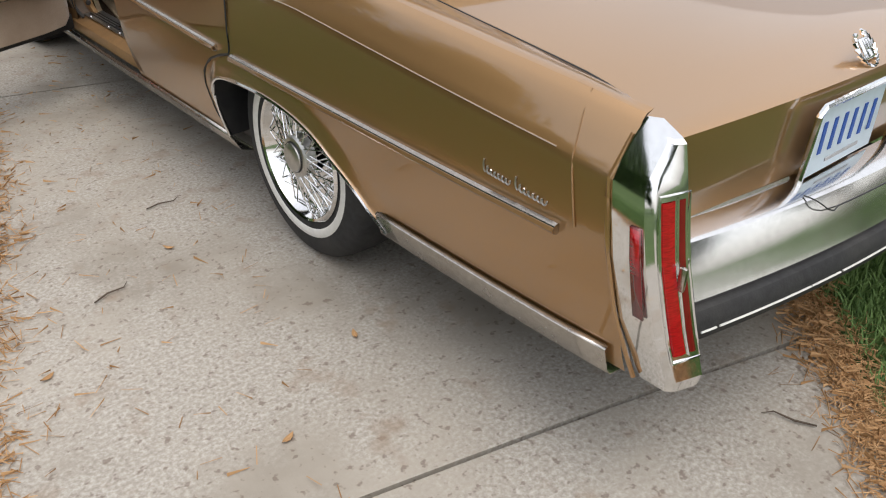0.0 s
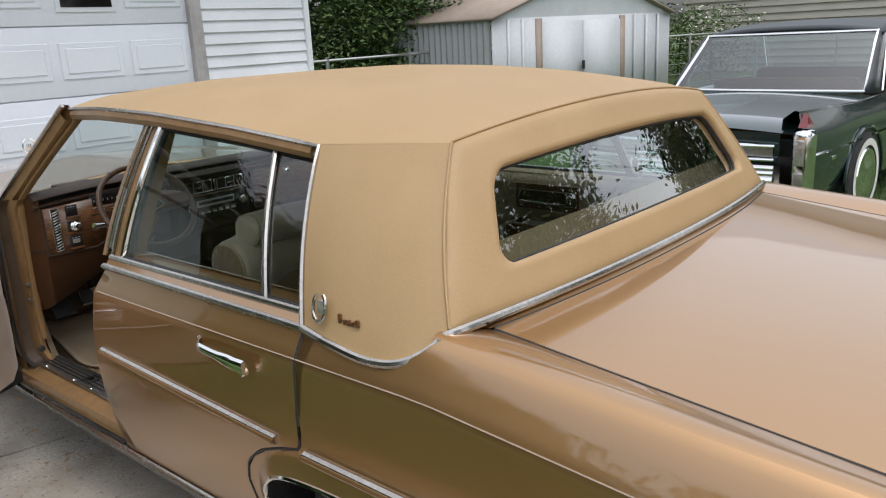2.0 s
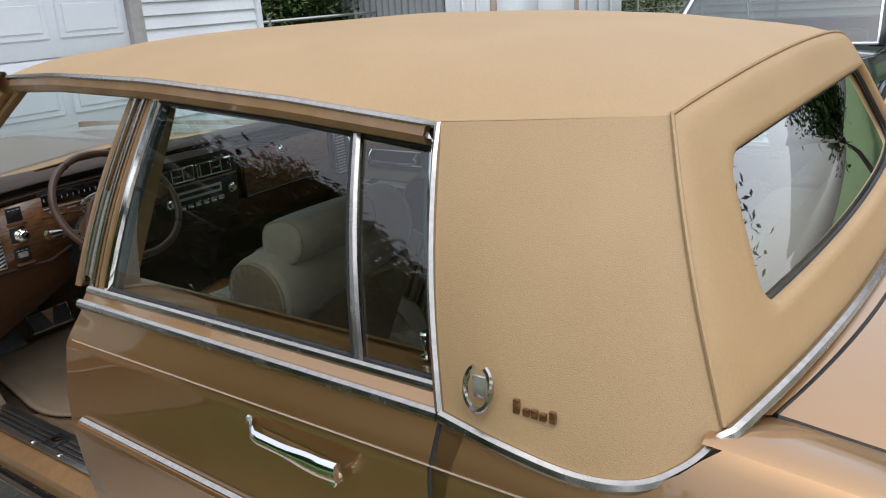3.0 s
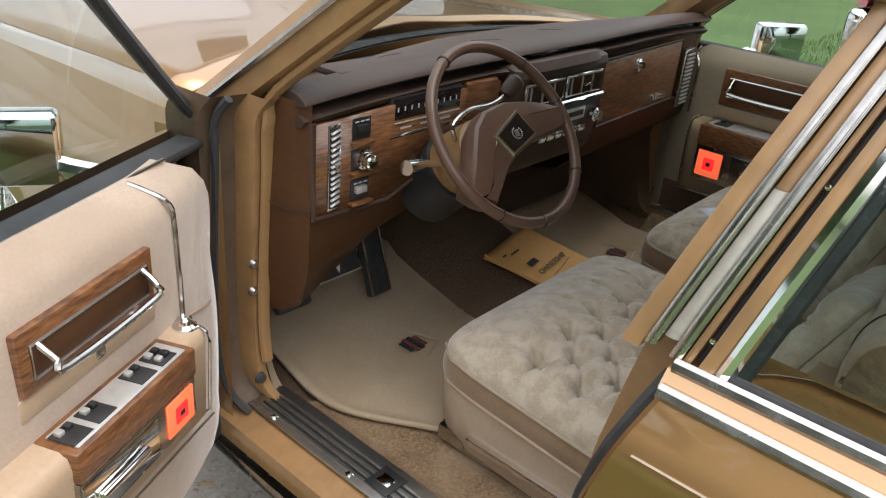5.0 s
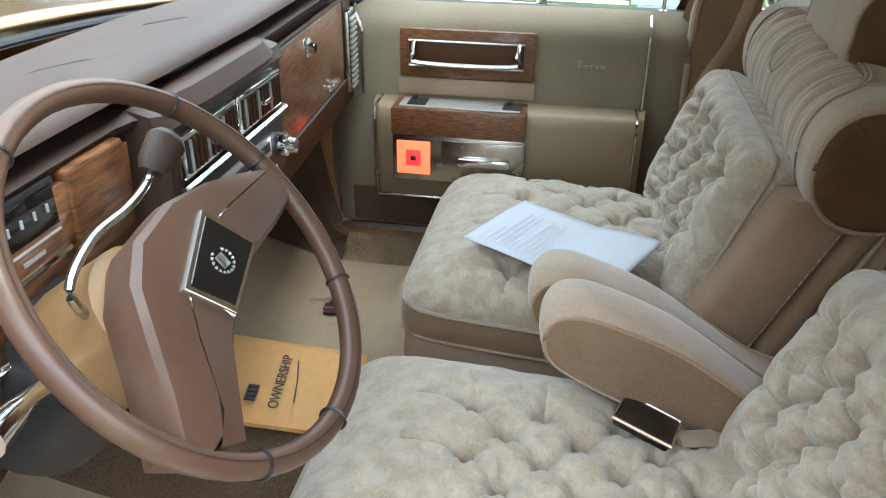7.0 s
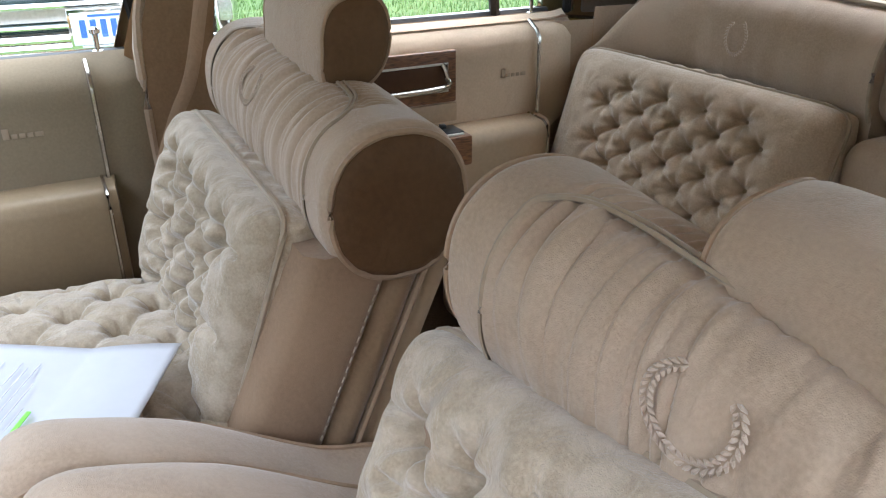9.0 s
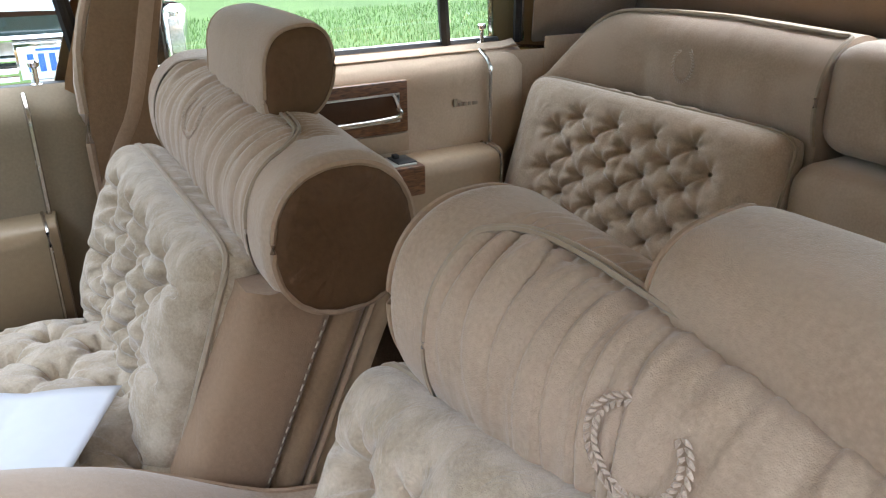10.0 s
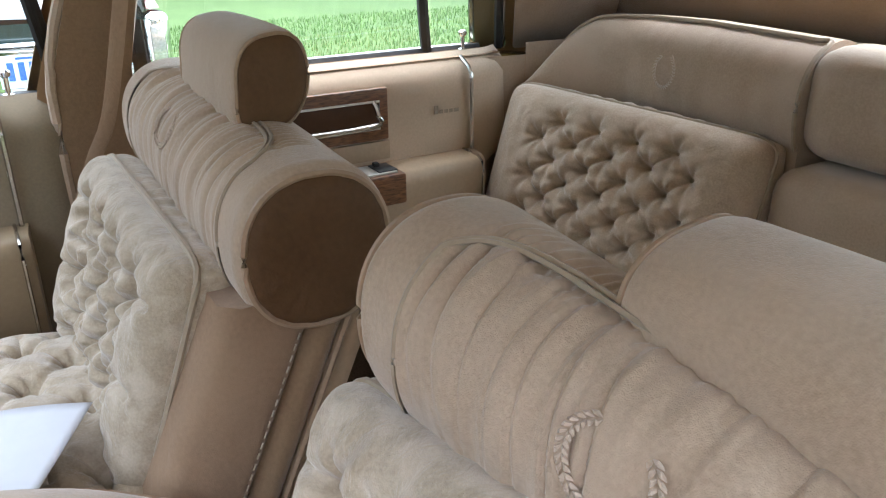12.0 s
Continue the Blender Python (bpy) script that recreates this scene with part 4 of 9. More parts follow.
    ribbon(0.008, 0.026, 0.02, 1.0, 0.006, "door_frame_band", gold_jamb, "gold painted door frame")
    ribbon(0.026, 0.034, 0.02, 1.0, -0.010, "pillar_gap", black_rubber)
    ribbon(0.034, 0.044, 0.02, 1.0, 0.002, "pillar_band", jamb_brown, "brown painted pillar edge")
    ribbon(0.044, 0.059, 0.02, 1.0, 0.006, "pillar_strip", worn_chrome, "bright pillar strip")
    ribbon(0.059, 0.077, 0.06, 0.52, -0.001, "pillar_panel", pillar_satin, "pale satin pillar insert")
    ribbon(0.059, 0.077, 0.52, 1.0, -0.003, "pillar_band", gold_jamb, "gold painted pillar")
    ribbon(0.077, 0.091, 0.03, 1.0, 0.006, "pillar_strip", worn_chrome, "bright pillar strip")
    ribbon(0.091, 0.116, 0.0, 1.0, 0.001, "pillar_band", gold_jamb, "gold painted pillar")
    for o, k in ((0.030, 0.10), (0.030, 0.56), (0.030, 0.80)):
        p = glass_at(2.555 + o, 2.452 + o * 0.82, k) + Vector((s * 0.002, 0, 0))
        part("pillar_screw", Geo().lathe([(0.0035, 0.0), (0.003, 0.002), (0.0, 0.003)], p, (s, 0, 0), 10), chrome, car)
    post = []
    for k in spread(12, 0, 1):
        z = lerp(0.27, roof_edge(2.55) - 0.02, k)
        x = line([(0.27, 0.86), (0.6, 0.885), (0.90, 0.865), (1.31, 0.75)], z)
        y = line([(0.27, 2.59), (0.90, 2.60), (1.31, 2.49)], z)
        wide = line([(0.27, 0.13), (0.7, 0.095), (0.88, 0.060), (1.31, 0.040)], z)
        post.append([(s * x, y, z), (s * (x - 0.015), y + wide, z), (s * (x - 0.05), y + wide + 0.006, z), (s * (x - 0.07), y + wide * 0.5, z), (s * (x - 0.06), y - 0.02, z)])
    part("centre_pillar", Geo().grid(post, wrap=True), jamb_brown, car, "brown-gold painted door pillar", sharp=50)
    # front pillar and door opening
    a_low, a_top = Vector((s * 0.848, 3.575, 0.90)), Vector((s * 0.738, 3.055, 1.308))
    pil = []
    for k in spread(10, -0.06, 0.955):
        p = a_low.lerp(a_top, k)
        w = lerp(0.052, 0.038, k)
        pil.append([p + Vector((s * 0.012, -0.010, -0.014)), p + Vector((s * 0.018, 0.015, 0.012)), p + Vector((0, 0.04, 0.036)), p + Vector((-s * w, 0.06, 0.030)), p + Vector((-s * w, 0.02, -0.01)), p + Vector((-s * 0.02, -0.015, -0.02))])
    part("front_pillar", Geo().grid(pil, wrap=True), gold_jamb, car, "gold painted windscreen pillar", sharp=30)
    part("pillar_moulding", Geo().tube([a_low.lerp(a_top, k) + Vector((s * 0.020, 0.012, 0.016)) for k in spread(8, 0, 1)], 0.007, 6), worn_chrome, car)
    jamb = spline([(s * 0.795, 3.385, 0.345), (s * 0.812, 3.430, 0.39), (s * 0.816, 3.448, 0.50), (s * 0.816, 3.446, 0.62), (s * 0.816, 3.436, 0.74), (s * 0.818, 3.424, 0.86), (s * 0.822, 3.412, 0.945), (s * 0.815, 3.38, 0.99)], 6)
    rows, face = [], []
    for p in jamb:
        wide = line([(0.34, 0.045), (0.42, 0.055), (0.55, 0.040), (0.70, 0.052), (0.95, 0.062)], p.z)
        rows.append([p + Vector((-s * 0.012, 0.05, 0)), p + Vector((-s * 0.004, 0.006, 0)), p + Vector((s * 0.008, 0.004, 0)), p + Vector((s * wide * 0.28, 0.004, 0)), p + Vector((s * wide * 0.40, 0.016, 0)), p + Vector((s * wide * 0.45, 0.055, 0))])
        face.append([p + Vector((s * wide * 0.43, 0.050, 0)), p + Vector((s * wide, 0.056, 0)), p + Vector((s * (wide + 0.030), 0.062, 0)), p + Vector((s * (wide + 0.036), 0.15, 0))])
    # the face's dark colour includes shade cast by the open door
    part("hinge_face", Geo().grid(face), jamb_shade_grime, car, "grimy dark brown hinge face with the door gap's shade painted in", sharp=50)
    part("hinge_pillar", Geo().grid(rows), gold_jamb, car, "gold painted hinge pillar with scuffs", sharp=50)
    part("pillar_edge_trim", Geo().tube(spline([p + Vector((-s * 0.004, -0.004, 0)) for p in jamb[:-5:3] if p.z > 0.40] + [Vector((s * 0.806, 3.395, 1.0)), Vector((s * 0.765, 3.215, 1.145)), Vector((s * 0.722, 3.03, 1.285))], 4), 0.013, 8, squash=0.7, up=(0, 1, 0)), column_tan, car, "tan plastic pillar edge trim")
    part("door_weatherstrip", Geo().tube([p + Vector((s * 0.072, 0.040, 0)) for p in jamb], 0.008, 6), black_rubber, car)
    for z in (0.60, 0.66):
        p = min(jamb, key=lambda q: abs(q.z - z))
        part("hinge_bolt", Geo().lathe([(0.0, -0.010), (0.006, -0.009), (0.009, -0.003), (0.010, 0.0)], p + Vector((s * 0.016, 0.004, 0)), (0, 1, 0), 10), brushed, car)
    p = min(jamb, key=lambda q: abs(q.z - 0.41))
    part("jamb_switch", Geo().lathe([(0.0, -0.008), (0.010, -0.008), (0.013, 0.0)], p + Vector((s * 0.016, 0.004, 0)), (0, 1, 0), 12), black_rubber, car)

# windscreen and cowl
def screen_point(u, t):
    bow = 1 - abs(u) ** 2
    return (u * lerp(0.83, 0.715, t), lerp(3.60 + 0.22 * bow, 3.07 + 0.12 * bow, t), lerp(0.905 + 0.03 * bow, 1.300 + 0.03 * bow, t))


ob = part("windscreen", Geo().grid([[screen_point(u, t) for u in spread(17, -1, 1)] for t in spread(9, 0, 1)]), glass_clear, car, "tinted windscreen glass")
ob.visible_shadow = False
part("windscreen_moulding", Geo().tube([screen_point(u, 0.0) for u in spread(21, -1, 1)], 0.006, 6), black_rubber, car)
part("cowl", Geo().grid([[(u * 0.83, 3.60 + 0.22 * (1 - u * u) - 0.01, 0.90 + 0.03 * (1 - u * u)) for u in spread(17, -1, 1)], [(u * 0.80, 3.70 + 0.18 * (1 - u * u), 0.905 + 0.025 * (1 - u * u)) for u in spread(17, -1, 1)]]), black_trim, car)
hood_rows = []
for y in spread(18, 3.72, 5.44):
    zc = line([(3.72, 0.945), (4.6, 0.945), (5.3, 0.885), (5.44, 0.84)], y)
    hood_rows.append([(u * 0.772, y + 0.17 * (1 - u * u) * (1 - (y - 3.72) / 1.72), lerp(crest_z(y) - 0.004, zc, (1 - abs(u) ** 2.5)) + 0.014 * math.exp(-(u / 0.18) ** 2)) for u in spread(25, -1, 1)])
part("hood", Geo().grid(hood_rows), gold_paint, car, sharp=50, thick=0.01, away=-1)
orn = Geo().tube([(0.0 + 0.035 * math.cos(a), 5.30, 0.975 + 0.045 * math.sin(a)) for a in spread(20, 2.0, 7.4)], 0.005, 6)
orn.box((-0.014, 5.295, 0.955), (0.014, 5.305, 0.99), bevel=0.003)
orn.tube([(0, 5.30, 0.88), (0, 5.30, 0.935)], 0.006, 6)
part("hood_ornament", orn, chrome, car, "chrome wreath hood ornament")
front = Geo().box((-0.86, 5.40, 0.30), (0.86, 5.50, 0.82), bevel=0.03)
part("front_end", front, worn_chrome, car)
front = Geo().box((-0.93, 5.46, 0.36), (0.93, 5.60, 0.56), bevel=0.03)
part("front_bumper", front, chrome, car, "chrome front bumper")

# boot lid: long top, soft fold, sharp crease and an undercut rear face
LID_K = [0, 0.02, 0.12, 0.25, 0.38, 0.5, 0.58, 0.64, 0.68, 0.71, 0.74, 0.78, 0.82, 0.86, 0.872, 0.88, 0.888, 0.90, 0.93, 0.965, 1.0]


def lid_half(y):
    return line([(0.20, 0.852), (0.235, 0.850), (0.265, 0.842), (0.308, 0.815), (0.35, 0.792), (0.396, 0.775), (0.45, 0.765), (0.52, 0.760), (1.4, 0.760)], y)


def lid_point(u, k):
    bow = 1 - abs(u) ** 2.4
    edge = [(0, 1.305, 0.913), (0.5, 0.72, 0.848), (0.64, 0.50, 0.824), (0.71, 0.395, 0.811), (0.74, 0.352, 0.806), (0.86, 0.228, 0.794), (0.88, 0.213, 0.789), (0.90, 0.212, 0.775), (1.0, 0.222, 0.590)]
    y, z = line([(a, b) for a, b, c in edge], k), line([(a, c) for a, b, c in edge], k)
    y -= 0.075 * bow * (1 - smooth(0.0, 0.3, k)) + 0.058 * bow * smooth(0.55, 0.80, k)
    z += bow * line([(0, 0.016), (0.5, 0.036), (0.70, 0.042), (0.74, 0.040), (0.86, 0.016), (0.90, 0.012), (1.0, 0.0)], k)
    return (u * lid_half(line([(a, b) for a, b, c in edge], k)), y, z)


part("boot_lid", Geo().grid([[lid_point(u, k) for u in [math.copysign(1 - (1 - abs(q)) ** 1.4, q) for q in spread(37, -1, 1)]] for k in LID_K]), gold_paint, car, "gold painted boot lid", sharp=22)
part("boot_well", Geo().grid([[(lid_point(u, k)[0], lid_point(u, k)[1], lid_point(u, k)[2] - 0.03) for u in spread(5, -1.005, 1.005)] for k in (0, 0.3, 0.6, 0.7, 0.8, 0.86)]), black_trim, car)
for s in (-1, 1):
    gap_line = [(lid_point(s, k)[0] + s * 0.0035, lid_point(s, k)[1], lid_point(s, k)[2] - 0.003) for k in [0.0, 0.1, 0.2, 0.3, 0.4, 0.5, 0.58, 0.64, 0.68, 0.71, 0.74, 0.78, 0.82, 0.86]]
    part("lid_gap", Geo().tube(gap_line, 0.0042, 5), black_trim, car)
    part("panel_seam", Geo().tube([(s * 0.785, 0.385, 0.8155), (s * 0.815, 0.392, 0.821), (s * 0.835, 0.395, 0.8255)], 0.002, 5), gold_jamb, car)
# scuttle strip between roof foot and lid
part("lid_front_panel", Geo().grid([[(u * 0.80, 1.355 - 0.075 * (1 - abs(u) ** 2.2), 0.922 + 0.012 * (1 - abs(u) ** 2.2)) for u in spread(25, -1, 1)], [(u * 0.768, 1.312 - 0.075 * (1 - abs(u) ** 2.4), 0.914 + 0.014 * (1 - abs(u) ** 2.4)) for u in spread(25, -1, 1)]]), gold_paint, car)
part("lid_gap", Geo().tube([(u * 0.76, 1.308 - 0.075 * (1 - abs(u) ** 2.4), 0.911 + 0.015 * (1 - abs(u) ** 2.4)) for u in spread(25, -1, 1)], 0.0045, 5), black_trim, car)
# crest on the lid
g = Geo()
ew = basis((-0.196, 0.196, 0.832), (1, 0.02, 0), (0, 0.62, 0.78))
for k in range(18):
    a = radians(-150 + 300 * k / 17)
    p = Vector((0.036 * math.sin(a), -0.040 * math.cos(a), 0.006))
    g.tube([ew @ p, ew @ (p * 1.06 + Vector((0.012 * math.cos(a), 0.012 * math.sin(a), 0.004)))], [0.0062, 0.003], 6)
g.box((-0.022, -0.026, 0.0), (0.022, 0.026, 0.014), m=ew, bevel=0.007, seg=3)
for k in range(3):
    g.box((-0.016 + k * 0.012, -0.004, 0.012), (-0.008 + k * 0.012, 0.020, 0.017), m=ew, bevel=0.002)
part("lid_emblem", g, chrome, car, "chrome wreath and shield emblem")

# rear lamps
def lamp_unit(s):
    """Outline stations from top to bottom: outer front, outer rear, inner rear."""
    st = []
    for z, yf, yr, wide in ((0.836, 0.246, 0.192, 0.030), (0.829, 0.249, 0.186, 0.034), (0.798, 0.257, 0.185, 0.050), (0.75, 0.265, 0.184, 0.072), (0.722, 0.267, 0.180, 0.084), (0.66, 0.258, 0.167, 0.084), (0.575, 0.241, 0.147, 0.084), (0.448, 0.213, 0.114, 0.084), (0.345, 0.176, 0.088, 0.080), (0.312, 0.165, 0.094, 0.070)):
        bend = crest_z(yf) - 0.10
        xo = side_x(yf, max(min(z, bend), 0.3)) + 0.004 - 0.42 * max(0.0, z - bend)
        low = z - 0.028 * smooth(0.75, 0.82, z)
        st.append([(s * (xo - 0.002), yf, z), (s * xo, yf - 0.006, lerp(z, low, 0.1)), (s * (xo - 0.001), lerp(yf, yr, 0.85), lerp(z, low, 0.85)), (s * (xo - 0.010), yr, low), (s * (xo - 0.016), yr - 0.004, low), (s * (xo - wide + 0.006), yr - 0.004 - 0.22 * wide, low), (s * (xo - wide), yr + 0.002 - 0.22 * wide, low), (s * (xo - wide - 0.004), lerp(yf + 0.05, yf - 0.012, smooth(0.74, 0.79, z)), lerp(z, low, 0.3))])
    g = Geo().grid(st)
    g.fan(st[0], True)
    g.fan(st[-1])
    return g


def lens_band(s, z0, z1, x_out, x_in, back=0.0):
    rows = []
    for z in spread(12, z0, z1):
        yr = line([(0.30, 0.090), (0.345, 0.084), (0.448, 0.110), (0.575, 0.143), (0.66, 0.163), (0.722, 0.176)], z) - back
        xo = side_x(0.2, z) + 0.004
        tilt = 0.24
        rows.append([(s * (xo - q), yr + dy - tilt * (q - 0.016), z) for q, dy in ((x_out, 0.003), (x_out + 0.003, -0.004), ((x_out + x_in) / 2, -0.006), (x_in - 0.003, -0.004), (x_in, 0.004))])
    return Geo().grid(rows)


for s in (-1, 1):
    lamp = part("tail_lamp", lamp_unit(s), chrome, car, "chrome tail lamp housing with tall red lens", sharp=22)
    part("lens", lens_band(s, 0.405, 0.705, 0.017, 0.050), red_lens, lamp, "ribbed red lens")
    part("lens", lens_band(s, 0.405, 0.705, 0.054, 0.074), red_dark, lamp, "ribbed red lens")
    part("lens_rib", lens_band(s, 0.40, 0.71, 0.0500, 0.0540, 0.001), chrome, lamp)
    rim = []
    for z0, z1 in ((0.390, 0.716), (0.716, 0.390)):
        for z in spread(8, z0, z1):
            yr = line([(0.345, 0.084), (0.448, 0.110), (0.575, 0.143), (0.66, 0.163), (0.722, 0.176)], z)
            xo = side_x(0.2, z) + 0.004
            rim.append((s * (xo - (0.0130 if z0 < z1 else 0.079)), yr - (0.002 if z0 < z1 else 0.018), z))
    part("lens_rim", Geo().tube(rim, 0.0032, 6, closed=True), chrome, lamp)
    part("lens_reflector", Geo().box((s * 0.897 - 0.005, 0.112, 0.535), (s * 0.897 + 0.005, 0.128, 0.585), bevel=0.003), worn_chrome, lamp)
    rows = [[(s * (side_x(0.2, z) + 0.0075), lerp(0.163, 0.196, (z - 0.474) / 0.185) + d, z) for d in (-0.011, 0.013)] for z in spread(4, 0.474, 0.655)]
    part("side_marker", Geo().grid(rows), red_dark, lamp, "dark red side marker lens", thick=0.004)
    rows = [[(s * (side_x(0.2, z) + 0.0085), lerp(0.163, 0.196, (z - 0.474) / 0.185) + d, z) for d in (-0.009, 0.011)] for z in spread(4, 0.565, 0.652)]
    part("side_marker", Geo().grid(rows), red_lens, lamp, "red side marker lens", thick=0.004)
    g = Geo().tube([(s * (side_x(0.25, z) + 0.004), line([(0.30, 0.170), (0.345, 0.182), (0.448, 0.219), (0.575, 0.247), (0.66, 0.264), (0.72, 0.273), (0.80, 0.264), (0.84, 0.251)], z) , z) for z in spread(14, 0.31, 0.80)], 0.0055, 6)
    part("lamp_edge", g, gold_paint, lamp)

# rear bumper
g = Geo()
prof = [(0.235, 0.604), (0.172, 0.602), (0.160, 0.597), (0.146, 0.570), (0.132, 0.535), (0.120, 0.505), (0.114, 0.492), (0.120, 0.478)]


def bumper_bow(u):
    return 0.092 * (1 - abs(u) ** 2)


g.grid([[(u * 0.855, y - bumper_bow(u), z) for u in spread(33, -1, 1)] for y, z in prof])
for s in (-1, 1):
    g.fan([(s * 0.855, y, z) for y, z in prof] + [(s * 0.855, 0.23, 0.48)])
part("rear_bumper", g, bumper_chrome, car, "scuffed chrome rear bumper", sharp=28)
notch = spline([(-0.497, 0.112, 0.6045), (-0.494, 0.092, 0.603), (-0.484, 0.076, 0.594), (-0.468, 0.068, 0.581), (-0.445, 0.064, 0.572)], 4) + [(u * 0.855, 0.1435 - bumper_bow(u), 0.567) for u in spread(14, -0.48, 0.48)] + spline([(0.445, 0.064, 0.572), (0.468, 0.068, 0.581), (0.484, 0.076, 0.594), (0.494, 0.092, 0.603), (0.497, 0.112, 0.6045)], 4)
part("bumper_notch_line", Geo().tube(notch, 0.0016, 5), black_trim, car)
rub = [(0.135, 0.480), (0.104, 0.476), (0.094, 0.462), (0.090, 0.440), (0.094, 0.415), (0.110, 0.398), (0.20, 0.39)]
g = Geo().grid([[(u * 0.86, y - bumper_bow(u), z) for u in spread(33, -1, 1)] for y, z in rub])
for s in (-1, 1):
    g.fan([(s * 0.86, y, z) for y, z in rub] + [(s * 0.86, 0.20, 0.47)])
part("bumper_strip", g, black_rubber, car, "black rubber bumper strip", sharp=40)
for a, b in ((-0.985, -0.94), (-0.93, -0.62), (-0.615, -0.50), (-0.49, -0.20), (-0.19, 0.1), (0.12, 0.6), (0.62, 0.97)):
    part("bumper_line", Geo().tube([(u * 0.862, 0.0885 - bumper_bow(u), 0.436) for u in spread(10, a, b)], 0.0024, 5), white_wall, car, "worn white line")
part("lid_moulding", Geo().tube([(u * 0.80, 0.221 - 0.058 * (1 - abs(u) ** 2.4), 0.598) for u in [*spread(8, -1, -0.56)]], 0.0095, 6, squash=1.6), worn_chrome, car, "bright moulding under the boot lid")
part("lid_moulding", Geo().tube([(u * 0.80, 0.221 - 0.058 * (1 - abs(u) ** 2.4), 0.598) for u in [*spread(8, 0.56, 1)]], 0.0095, 6, squash=1.6), worn_chrome, car)
part("bumper_filler", Geo().grid([[(u * 0.84, y - 0.05 * (1 - abs(u) ** 2.4), z) for u in spread(25, -1, 1)] for y, z in ((0.245, 0.606), (0.245, 0.57))]), black_trim, car)
# number plate in its recess
py = 0.148
recess = Geo()
recess.box((-0.465, py + 0.03, 0.595), (-0.07, py + 0.06, 0.775))
holder = part("plate_recess", recess, gold_paint, car)
rim = [(-0.465, py - 0.005, 0.60), (-0.465, py - 0.012, 0.76), (-0.45, py - 0.013, 0.778), (-0.085, py - 0.020, 0.785), (-0.07, py - 0.02, 0.77), (-0.07, py - 0.012, 0.60)]
part("plate_rim", Geo().tube(rim, 0.007, 6), chrome, holder)
part("plate", Geo().box((-0.440, py - 0.003, 0.612), (-0.140, py, 0.764), bevel=0.001), plate_blue_white, holder, "blue and white number plate")
for k in range(6):
    x = -0.417 + k * 0.045
    part("plate_bar", Geo().box((x + 0.006, py - 0.0055, 0.660), (x + 0.020, py - 0.0035, 0.732)), ink_blue, holder)
part("plate_bar", Geo().box((-0.365, py - 0.0055, 0.632), (-0.215, py - 0.0035, 0.640)), grey_print, holder)

# wheels
def wheel(s, y):
    x = 0.905
    hub = new("wheel")
    hub.parent = car
    c = (0, y, 0.342)
    a = (s, 0, 0)
    tyre = Geo().lathe([(0.19, x - 0.17), (0.25, x - 0.20), (0.31, x - 0.195), (0.338, x - 0.175), (0.342, x - 0.12), (0.342, x - 0.05), (0.336, x - 0.02), (0.322, x - 0.002), (0.30, x + 0.008), (0.27, x + 0.012), (0.235, x + 0.010), (0.21, x + 0.0), (0.20, x - 0.012)], c, a, 56)
    part("tyre", tyre, black_rubber, hub, "black tyre with white stripe", sharp=50)
    part("white_stripe", Geo().lathe([(0.262, x + 0.0128), (0.256, x + 0.0150), (0.240, x + 0.0148), (0.234, x + 0.0105)], c, a, 56), white_wall, hub)
    part("rim", Geo().lathe([(0.215, x - 0.02), (0.216, x + 0.008), (0.208, x + 0.016), (0.200, x + 0.012), (0.192, x - 0.006), (0.176, x - 0.03), (0.06, x - 0.05)], c, a, 48), chrome, hub, "chrome wheel trim ring")
    spokes = Geo()
    for k in range(28):
        for q, (r0, h0, r1, h1, twist) in enumerate(((0.066, 0.014, 0.190, -0.008, 0.30), (0.064, 0.004, 0.180, -0.022, -0.34))):
            a0 = 2 * math.pi * (k + 0.5 * q) / 28
            a1 = a0 + twist * (1 if k % 2 else -1)
            spokes.tube([(s * (x + h0), y + r0 * math.cos(a0), 0.342 + r0 * math.sin(a0)), (s * (x + h1), y + r1 * math.cos(a1), 0.342 + r1 * math.sin(a1))], 0.0022, 5)
    part("spokes", spokes, chrome, hub, "chrome wire spokes")
    part("hub_cap", Geo().lathe([(0.066, x - 0.02), (0.068, x + 0.012), (0.060, x + 0.020), (0.048, x + 0.022), (0.044, x + 0.030), (0.030, x + 0.036), (0.012, x + 0.034), (0.0, x + 0.034)], c, a, 32), brushed, hub, "brushed hub cap with crest")
    part("hub_ring", Geo().lathe([(0.050, x + 0.022), (0.047, x + 0.027), (0.044, x + 0.022)], c, a, 32), black_trim, hub)


for s in (-1, 1):
    wheel(s, 1.45)
    wheel(s, 4.46)


# ---- the gold sedan: inside ----
def tuft_height(a, b, buttons, links, depth, width):
    """Dimples at buttons and creases along links, for a point of a cushion."""
    h = 0.0
    near = 9.0
    for p, q in buttons:
        r2 = (a - p) ** 2 + (b - q) ** 2
        near = min(near, r2)
        star = math.sin(7 * math.atan2(b - q, a - p) + 40 * p + 31 * q)
        h -= depth * math.exp(-r2 / (width * width)) + depth * 0.5 * math.exp(-r2 / (2.2 * width) ** 2)
        h += depth * 0.24 * star * min(1, r2 / (width * width)) * math.exp(-r2 / (1.7 * width) ** 2)
    for (p, q), (r, t) in links:
        dx, dy = r - p, t - q
        k = min(max(((a - p) * dx + (b - q) * dy) / (dx * dx + dy * dy), 0), 1)
        d2 = (a - p - k * dx) ** 2 + (b - q - k * dy) ** 2
        h -= depth * 0.36 * math.exp(-d2 / (width * 0.26) ** 2) * (1 - 0.35 * math.sin(math.pi * k))
    return h


